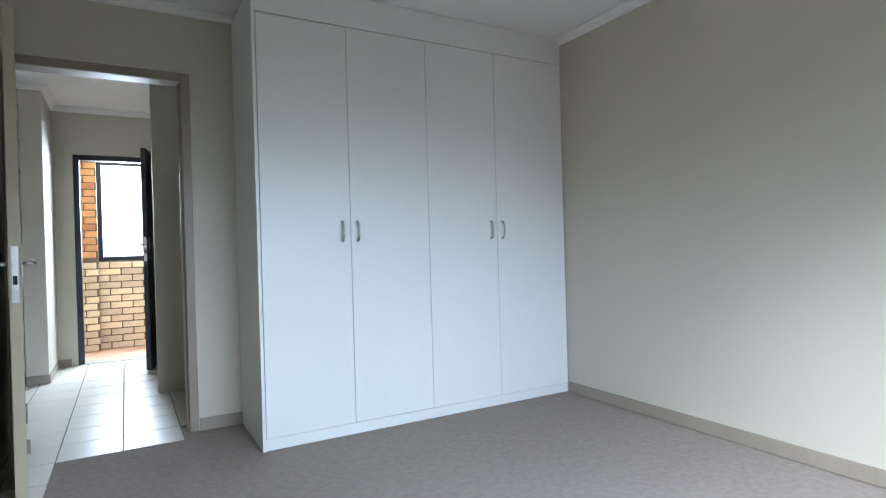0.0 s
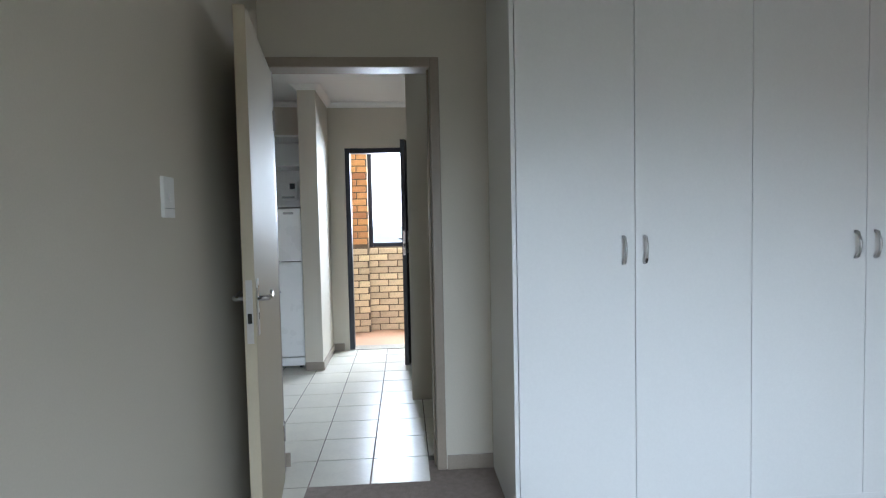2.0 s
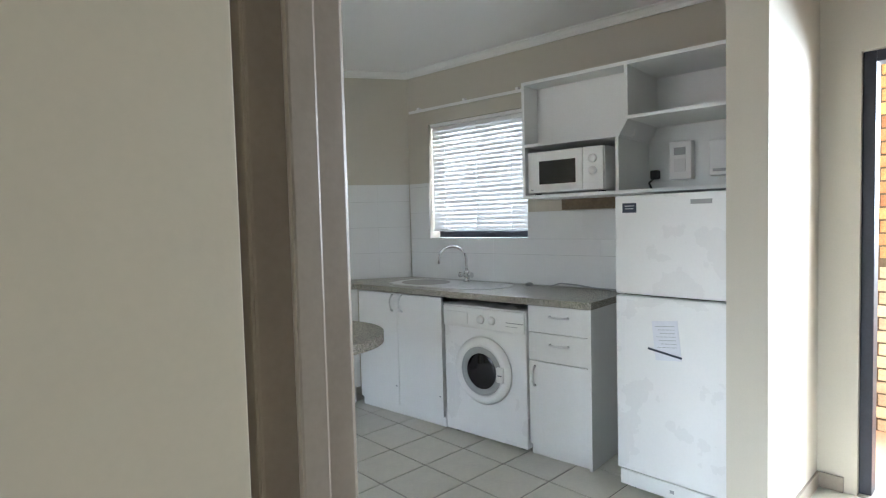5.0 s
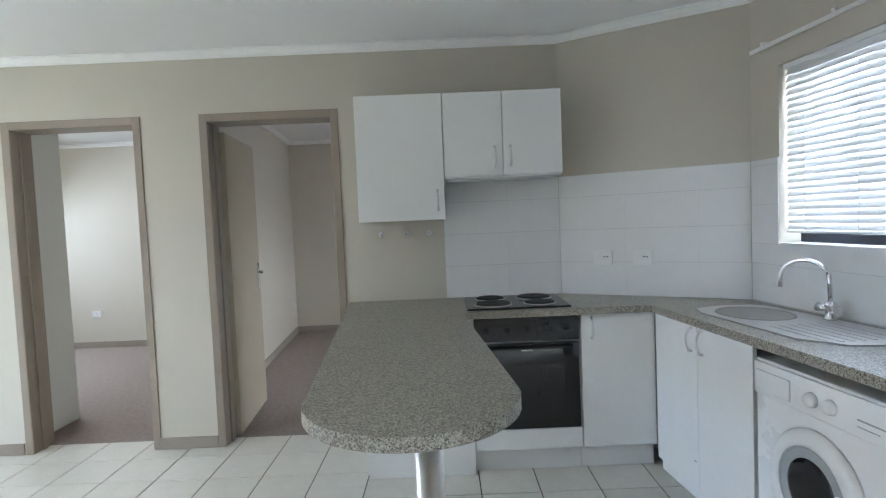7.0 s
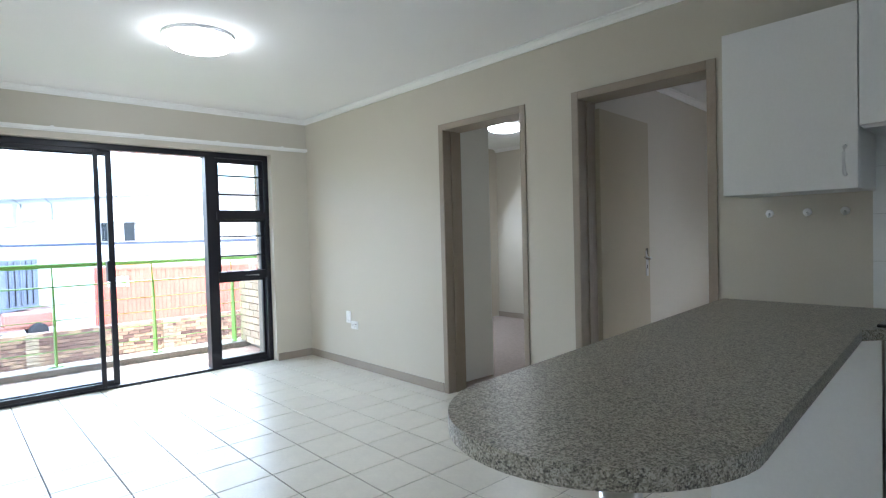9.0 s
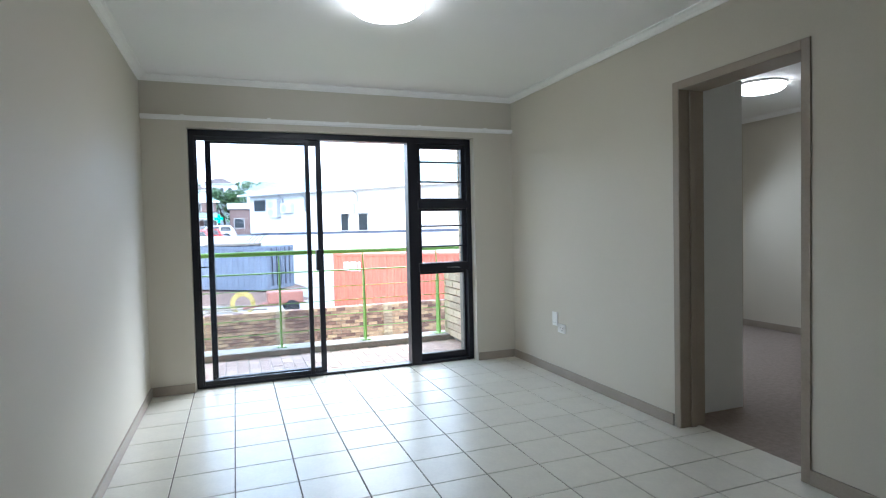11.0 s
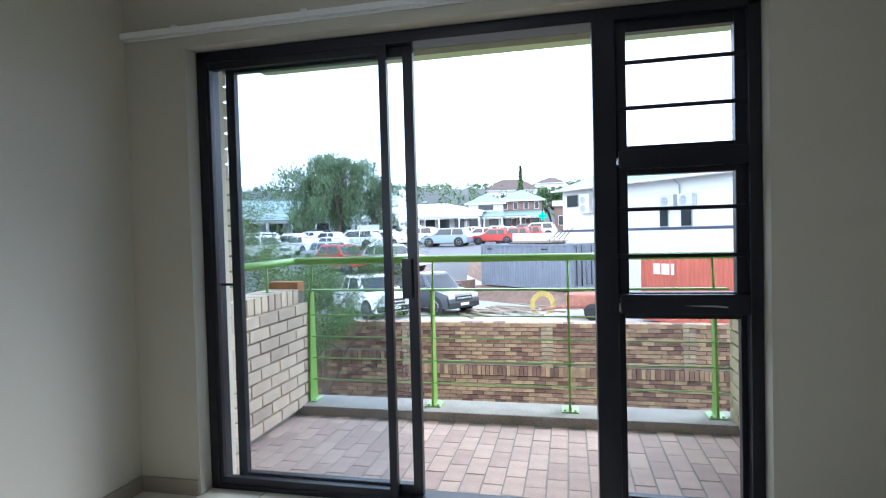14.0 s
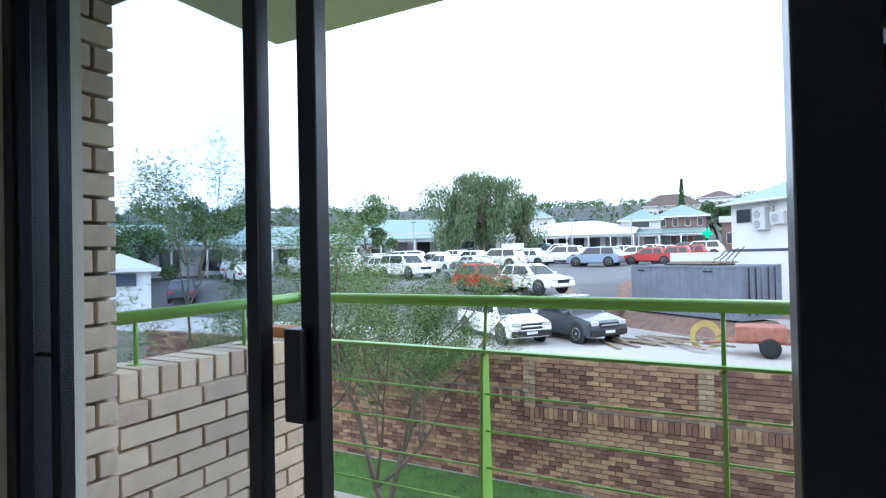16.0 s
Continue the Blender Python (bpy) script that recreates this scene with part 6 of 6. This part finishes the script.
cs = thing("pharmacy_cross_sign", (-1.1, 69.2, 1.0), "lit green cross sign on a dark pole", "sign")
part("pole", tube(bmesh.new(), [(-1.1, 69.2, 0.6), (-1.1, 69.2, 4.2)], 0.12, 8), DARKAL, cs)
part("cross", box(box(bmesh.new(), -1.27, -0.93, 69.0, 69.1, 2.65, 3.7), -1.63, -0.57, 69.01, 69.09, 3.0, 3.35), CROSS, cs)
sg = thing("hoarding", (-18.6, 53.5, 0), "blank white hoarding on posts", "sign")
part("board", one(-19.8, -17.4, 53.4, 53.5, 1.3, 2.4), WHITEW, sg)
for x in (-19.5, -17.7):
    part("post", tube(bmesh.new(), [(x, 53.55, ground(x, 53.5)), (x, 53.55, 2.3)], 0.06, 6), GREYPL, sg)
for x, y in ((-12.8, 55.0), (-26, 46), (-8.5, 64)):
    lp = thing("car_park_lamp", (x, y, ground(x, y)), "slim grey car park lamp post", "street lamp", "car park lamp posts")
    z = ground(x, y)
    part("pole", tube(bmesh.new(), [(x, y, z), (x, y, z + 4.2)], [0.07, 0.05], 8), GREYPL, lp)
    part("lamp_head", one(x - 0.25, x + 0.25, y - 0.12, y + 0.12, z + 4.2, z + 4.35, 0.03), GREYPL, lp)


# ---- trees ----
def leaf_mesh(name, pts, size, material, parent, rg, stretch=1.8, droop=0.0):
    verts_, faces_ = [], []
    for p in pts:
        d = Vector((rg.gauss(0, 1), rg.gauss(0, 1), rg.gauss(0, 0.6) - droop)).normalized()
        n = d.cross(Vector((rg.gauss(0, 1), rg.gauss(0, 1), rg.gauss(0, 1)))).normalized()
        s = size * rg.uniform(0.6, 1.3)
        a, b = d * s * stretch, n * s * 0.5
        k = len(verts_)
        verts_ += [p - a * 0.5, p + b * 0.8 - a * 0.05, p + a * 0.5, p - b * 0.8 - a * 0.05]
        faces_.append((k, k + 1, k + 2, k + 3))
    base = BASE.get(parent.name, Vector())
    m_ = bpy.data.meshes.new(name)
    m_.from_pydata([v - base for v in verts_], [], faces_)
    m_.materials.append(material)
    ob = new(name, m_)
    ob.parent = parent
    return ob


def grow(bm, p, d, length, r, depth, rg, ends, spread=0.6, up=0.12):
    pts_, q = [p], p.copy()
    dd = d.copy()
    for _ in range(4):
        dd = (dd + Vector((rg.gauss(0, 0.13), rg.gauss(0, 0.13), rg.gauss(0, 0.08) + up))).normalized()
        q = q + dd * length / 4
        pts_.append(q.copy())
        if depth <= 1:
            ends.append((q.copy(), dd.copy()))
    tube(bm, pts_, [r, r * 0.88, r * 0.76, r * 0.66, r * 0.55], 6 if depth > 1 else 4, False)
    if depth == 0:
        return
    for k in range(rg.choice((2, 3, 3)) + (1 if depth > 2 else 0)):
        a = rg.uniform(0.35, 1.0)
        base = pts_[rg.choice((2, 3, 4, 4))]
        nd = (dd + Vector((rg.gauss(0, spread), rg.gauss(0, spread), rg.gauss(0.05, spread * 0.5)))).normalized()
        grow(bm, base, nd, length * rg.uniform(0.55, 0.8), r * 0.5, depth - 1, rg, ends, spread, up)


def acacia(x, y, height, seed, label, n_leaf=16, lean=(0, 0), spread=0.6, z0=-2.9):
    rg = random.Random(seed)
    t = thing("acacia_tree", (x, y, z0), label, "tree")
    bm, ends = bmesh.new(), []
    grow(bm, Vector((x, y, z0)), Vector((lean[0], lean[1], 1)).normalized(), height * 0.42, 0.055, 4, rg, ends, spread)
    part("trunk", bm, BARK, t)
    pts_ = []
    for q, d in ends:
        for _ in range(n_leaf):
            pts_.append(q + Vector((rg.gauss(0, 0.10), rg.gauss(0, 0.10), rg.gauss(0, 0.08))))
    leaf_mesh("crown", pts_, 0.013, LEAFA, t, rg, 5.0)
    return t


acacia(-3.6, 3.9, 5.0, 11, "young acacia with sparse feathery leaves beside the balcony", 42, (0.05, 0), 0.55)
acacia(-2.0, 5.6, 5.2, 5, "sparse feathery acacia growing by the garden wall", 36, (0.0, 0.05), 0.62)
acacia(-3.1, 7.0, 4.2, 8, "bushy acacia shrub against the brick wall", 60, (0.1, -0.1), 0.75)
acacia(-4.6, 6.0, 4.6, 21, "bushy acacia shrub against the brick wall", 60, (-0.05, 0.0), 0.7)


def crown_tree(name, x, y, height, width, seed, label, material, n, size, willow=False):
    rg = random.Random(seed)
    z0 = ground(x, y)
    t = thing(name, (x, y, z0), label, "tree")
    bm, ends = bmesh.new(), []
    grow(bm, Vector((x, y, z0)), Vector((0, 0, 1)), height * 0.4, height * 0.03, 3, rg, ends, 0.7, 0.05)
    part("trunk", bm, BARK, t)
    blobs = [(Vector((x + rg.gauss(0, width * 0.24), y + rg.gauss(0, width * 0.2), z0 + height * rg.uniform(0.35, 0.92))), width * rg.uniform(0.08, 0.17)) for _ in range(17)]
    pts_ = []
    if willow:
        for _ in range(n // 26):
            c, r = rg.choice(blobs)
            a, rr = rg.uniform(0, math.tau), r * math.sqrt(rg.random()) * 1.3
            q = c + Vector((rr * math.cos(a), rr * math.sin(a), r * rg.uniform(-0.2, 0.75)))
            ln = rg.uniform(0.08, 0.34) * height
            for k in range(26):
                pts_.append(q + Vector((rg.gauss(0, 0.22), rg.gauss(0, 0.22), -ln * k / 26 + rg.gauss(0, 0.15))))
        pts_ = [p for p in pts_ if p.z > z0 + 0.6]
    else:
        for _ in range(n):
            c, r = rg.choice(blobs)
            v = Vector((rg.gauss(0, 1), rg.gauss(0, 1), rg.gauss(0, 0.8))).normalized() * r * rg.random() ** 0.4
            pts_.append(c + v)
    leaf_mesh("crown", pts_, size * (0.8 if willow else 1.0), material, t, rg, 3.4 if willow else 1.6, 2.2 if willow else 0.0)
    return t


crown_tree("willow_tree", -22.3, 54.0, 10.8, 6.6, 3, "large drooping willow beside the car park", LEAFW, 16000, 0.16, True)
crown_tree("willow_tree", -25.5, 52.5, 8.2, 8.0, 9, "full green willow beside the car park", LEAFW, 12000, 0.16, True)
crown_tree("street_tree", -19.0, 57.5, 7.8, 4.0, 15, "slender willow beside the car park", LEAFW, 6000, 0.15, True)
crown_tree("street_tree", -34.0, 27.8, 6.2, 7.0, 31, "broad leafy tree behind the arcade", LEAFD, 7000, 0.16)
crown_tree("street_tree", -37.0, 24.0, 6.0, 7.0, 33, "broad leafy tree behind the arcade", LEAFD, 7000, 0.16)
crown_tree("street_tree", -28.0, 42.0, 6.0, 5.5, 35, "leafy tree in the car park", LEAFD, 6000, 0.15)
crown_tree("street_tree", -0.5, 88, 7.0, 7.0, 37, "leafy tree behind the shops", LEAFD, 6000, 0.22)
cy = thing("cypress_tree", (-10.2, 148, ground(-10.2, 148)), "tall narrow dark cypress on the hill", "tree")
rgc = random.Random(2)
zc = ground(-10.2, 148)
part("trunk", tube(bmesh.new(), [(-10.2, 148, zc), (-10.2, 148, zc + 9)], [0.3, 0.05], 6), BARK, cy)
leaf_mesh("crown", [Vector((-10.2 + rgc.gauss(0, 0.5) * (1 - h_ / 13), 148 + rgc.gauss(0, 0.5) * (1 - h_ / 13), zc + 0.5 + h_)) for h_ in [rgc.uniform(0, 11) for _ in range(1500)]], 0.4, LEAFD, cy, rgc)
rgw = random.Random(6)
woods = tagged(new("hill_woods"), "scattered dark trees along the hills", "woods", kind="stuff")
wp_ = []
for _ in range(900):
    a, dist = rgw.uniform(-10, 75), rgw.uniform(105, 420)
    x, y = -dist * math.sin(radians(a)), dist * math.cos(radians(a))
    z, s = ground(x, y), rgw.uniform(1.0, 2.8)
    for _ in range(60):
        v = Vector((rgw.gauss(0, 1), rgw.gauss(0, 1), rgw.gauss(0, 0.8))).normalized() * s * rgw.random() ** 0.5
        wp_.append(Vector((x, y, z + s * 0.9)) + v)
leaf_mesh("canopy", wp_, 0.55, LEAFD, woods, rgw, 1.3)

# ---- garden wall core ----
setting("garden_wall", one(-16, 14, 8.80, 8.99, -2.9, -0.66), MORTAR, "tall red-brown brick garden wall with piers", "wall")


# ---- pieces: bricks, pavers, floor tiles ----
def block_mesh(name, sx, sy, sz, bevel, material):
    bm = one(-sx / 2, sx / 2, -sy / 2, sy / 2, -sz / 2, sz / 2)
    bmesh.ops.bevel(bm, geom=[e for e in bm.edges], offset=bevel, segments=1, affect="EDGES")
    me = bpy.data.meshes.new(name)
    bm.to_mesh(me)
    bm.free()
    me.materials.append(material)
    return me


def piece(name, me, m, parent):
    ob = new(name, me)
    ob.parent = parent
    ob.matrix_basis = m
    return ob


rng = random.Random(4)


def brick_face(parent, origin, u, length, z0, z1, material, bl=0.222, bh=0.072, joint=0.012, depth=0.06, name="brick", start=0, proud=0.012, skip=()):
    """Courses of bricks on a face that starts at origin and runs along u; the outward side is to the right of u."""
    u = Vector(u).normalized()
    ang_ = math.atan2(u.y, u.x)
    nrm_ = Vector((u.y, -u.x, 0))
    cache = {}
    z, row = z0, start
    while z + bh <= z1 + 1e-3:
        x = 0.0
        first = True
        while x < length - 0.02:
            w = bl if not (first and row % 2) else (bl - joint) / 2
            first = False
            w = min(w, length - x)
            key = round(w, 3)
            if key not in cache:
                cache[key] = block_mesh(name, w, depth, bh, 0.003, material)
            if not any(a - 1e-3 <= x + w / 2 <= b and c <= z + bh / 2 <= d for a, b, c, d in skip):
                p = Vector(origin) + u * (x + w / 2) + nrm_ * (proud - depth / 2 + rng.uniform(-0.0015, 0.0015))
                piece(name, cache[key], Matrix.Translation((p.x, p.y, z + bh / 2)) @ Matrix.Rotation(ang_, 4, "Z"), parent)
            x += w + joint
        z += bh + joint
        row += 1


ob_of = bpy.data.objects
brick_face(ob_of["low_wall_mortar_west"], (0.105, 1.545, 0), (0, -1, 0), 1.10, -0.015, 0.74, BRICKC)
ob_of["low_wall_mortar_west"].name
hdr = block_mesh("brick", 0.235, 0.072, 0.105, 0.003, BRICKC)
hdr_red = block_mesh("brick", 0.235, 0.105, 0.075, 0.004, BRICKO)
y = 1.40
while y > 0.46:
    piece("brick", hdr, Matrix.Translation((-0.002, y, 0.785 + rng.uniform(-0.002, 0.002))), ob_of["low_wall_mortar_west"])
    piece("brick", hdr, Matrix.Translation((3.19, y, 0.785)), ob_of["low_wall_mortar_east"])
    y -= 0.084
piece("brick", hdr_red, Matrix.Translation((-0.005, 1.49, 0.852)), ob_of["low_wall_mortar_west"])
brick_face(ob_of["low_wall_mortar_east"], (3.085, 0.44, 0), (0, 1, 0), 1.10, -0.015, 0.74, BRICKC)
brick_face(ob_of["facade_mortar"], (0.195, 0.44, 0), (0, -1, 0), 0.14, -0.05, 2.45, BRICKC, bl=0.14, depth=0.08, proud=0.03)
brick_face(ob_of["facade_mortar"], (0.195, 0.44, 0), (-1, 0, 0), 0.26, 0.86, 2.45, BRICKC)
brick_face(ob_of["facade_mortar"], (3.08, 0.44, 0), (-1, 0, 0), 0.28, 0.86, 2.45, BRICKC)
# porch bricks
brick_face(ob_of["porch_wall_mortar"], (-0.36, -8.072, 0), (-1, 0, 0), 1.2, -0.045, 0.99, BRICKY, bh=0.068, start=1)
brick_face(ob_of["porch_pier_mortar"], (0.35, -7.96, 0), (-1, 0, 0), 0.71, -0.045, 1.03, BRICKY, bh=0.068)
brick_face(ob_of["porch_pier_mortar"], (0.35, -7.96, 0), (-1, 0, 0), 0.71, 1.04, 2.44, BRICKO, bh=0.068)
# balcony pavers, running bond
pm = block_mesh("paver", 0.102, 0.205, 0.05, 0.003, PAVER)
fl = ob_of["balcony_floor"]
i = 0
x = 0.155
while x < 3.06:
    y = 0.37 + (0.104 if i % 2 else 0.0)
    while y < 1.37:
        piece("paver", pm, Matrix.Translation((x, y, -0.087 + rng.uniform(-0.0015, 0.0015))), fl)
        y += 0.21
    x += 0.107
    i += 1
# floor tiles
fb = setting("floor", one(-2.3, W + 0.06, -6.77, 0.10, -0.12, -0.004), GROUT, "ivory ceramic floor tiles with grey joints", "tiled floor")
P = 0.303
tm = block_mesh("tile", P - 0.0065, P - 0.0065, 0.012, 0.0015, TILE)
for ix in range(-8, 11):
    for iy in range(-23, 2):
        x, y = 0.007 + (ix + 0.5) * P, -0.15 + (iy + 0.5) * P
        if -2.3 < x < W + 0.13 and -6.85 < y < 0.12:
            if x < -0.15 and y > -3.9 or x < -0.15 and y > -4.1 and x < -1.0:
                continue
            if x < -1.2 and y < -5.2:
                continue
            piece("tile", tm, Matrix.Translation((x, y, -0.006)), fb)
PIERB = mat("buff_pier_brick", (0.31, 0.225, 0.15), 0.85, vary=0.25, scale=14, fine=120, bump=0.25, island=0.3)
# garden wall bricks: single ones in the nearest stretch, the rest joined
gw = ob_of["garden_wall"]
gm = block_mesh("brick", 0.215, 0.05, 0.07, 0.004, BRICKR)
gs = block_mesh("brick", 0.075, 0.09, 0.21, 0.005, BRICKR)
unit = [(-1, -1, -1), (1, -1, -1), (1, 1, -1), (-1, 1, -1), (-1, -1, 1), (1, -1, 1), (1, 1, 1), (-1, 1, 1)]
quad = [(0, 1, 5, 4), (1, 2, 6, 5), (2, 3, 7, 6), (3, 0, 4, 7), (4, 5, 6, 7), (3, 2, 1, 0)]
jv, jf = [], []


def joined(x, y, z, sx, sy, sz):
    k = len(jv)
    jv.extend((x + a * sx / 2, y + b * sy / 2, z + c * sz / 2) for a, b, c in unit)
    jf.extend(tuple(k + i for i in f) for f in quad)


row, z = 0, -2.86
while z < -0.66:
    x = -12.0 + (0.112 if row % 2 else 0)
    while x < 13.0:
        lo = -1.34 if x < -1.3 else -1.58
        if not (lo - 0.10 < z < lo + 0.10):
            dy = rng.uniform(-0.006, 0.006)
            if -1.1 < x < 1.7 and -2.0 < z:
                piece("brick", gm, Matrix.Translation((x, 8.79 + dy, z + 0.036)), gw)
            else:
                joined(x, 8.79 + dy, z + 0.036, 0.215, 0.05, 0.07)
        x += 0.226
    z += 0.081
    row += 1
x = -12.0
while x < 13.0:
    joined(x, 8.775 + rng.uniform(-0.006, 0.006), (-1.34 if x < -1.3 else -1.58) + 0.036, 0.075, 0.09, 0.19)
    x += 0.085
pier_at = len(jf)
for px_ in (-7.3, -4.3, -1.25, 1.6, 4.2, 7.0, 9.8):
    z, k = (-1.22 if px_ < -1.3 else -1.46), 0
    while z < -0.58:
        for dx in (-0.056, 0.056) if k % 2 else (0.0,):
            joined(px_ + dx, 8.765, z + 0.036, 0.105 if k % 2 else 0.22, 0.07, 0.07)
        z += 0.081
        k += 1
pier_end = len(jf)
x = -12.0
while x < 13.0:
    joined(x, 8.885, -0.625, 0.215, 0.225, 0.07)
    x += 0.226
me = bpy.data.meshes.new("brickwork")
me.from_pydata(jv, [], jf)
me.materials.append(BRICKR)
me.materials.append(PIERB)
for f in range(pier_at, pier_end):
    me.polygons[f].material_index = 1
bw = new("brickwork", me)
bw.parent = gw
tagged(bw, kind="stuff")
# grass blades along the foot of the wall
gv, gf = [], []
for _ in range(9000):
    x, y = rng.uniform(-9, 7), 8.75 - abs(rng.gauss(0, 1.6))
    h, w, a = rng.uniform(0.03, 0.09), 0.006, rng.uniform(0, math.tau)
    k = len(gv)
    gv += [(x - w * math.cos(a), y - w * math.sin(a), -2.9), (x + w * math.cos(a), y + w * math.sin(a), -2.9), (x + rng.gauss(0, 0.02), y + rng.gauss(0, 0.02), -2.9 + h)]
    gf.append((k, k + 1, k + 2))
me = bpy.data.meshes.new("grass")
me.from_pydata(gv, [], gf)
me.materials.append(GRASS)
tagged(new("grass", me), "green grass at the foot of the wall", "grass", kind="stuff")
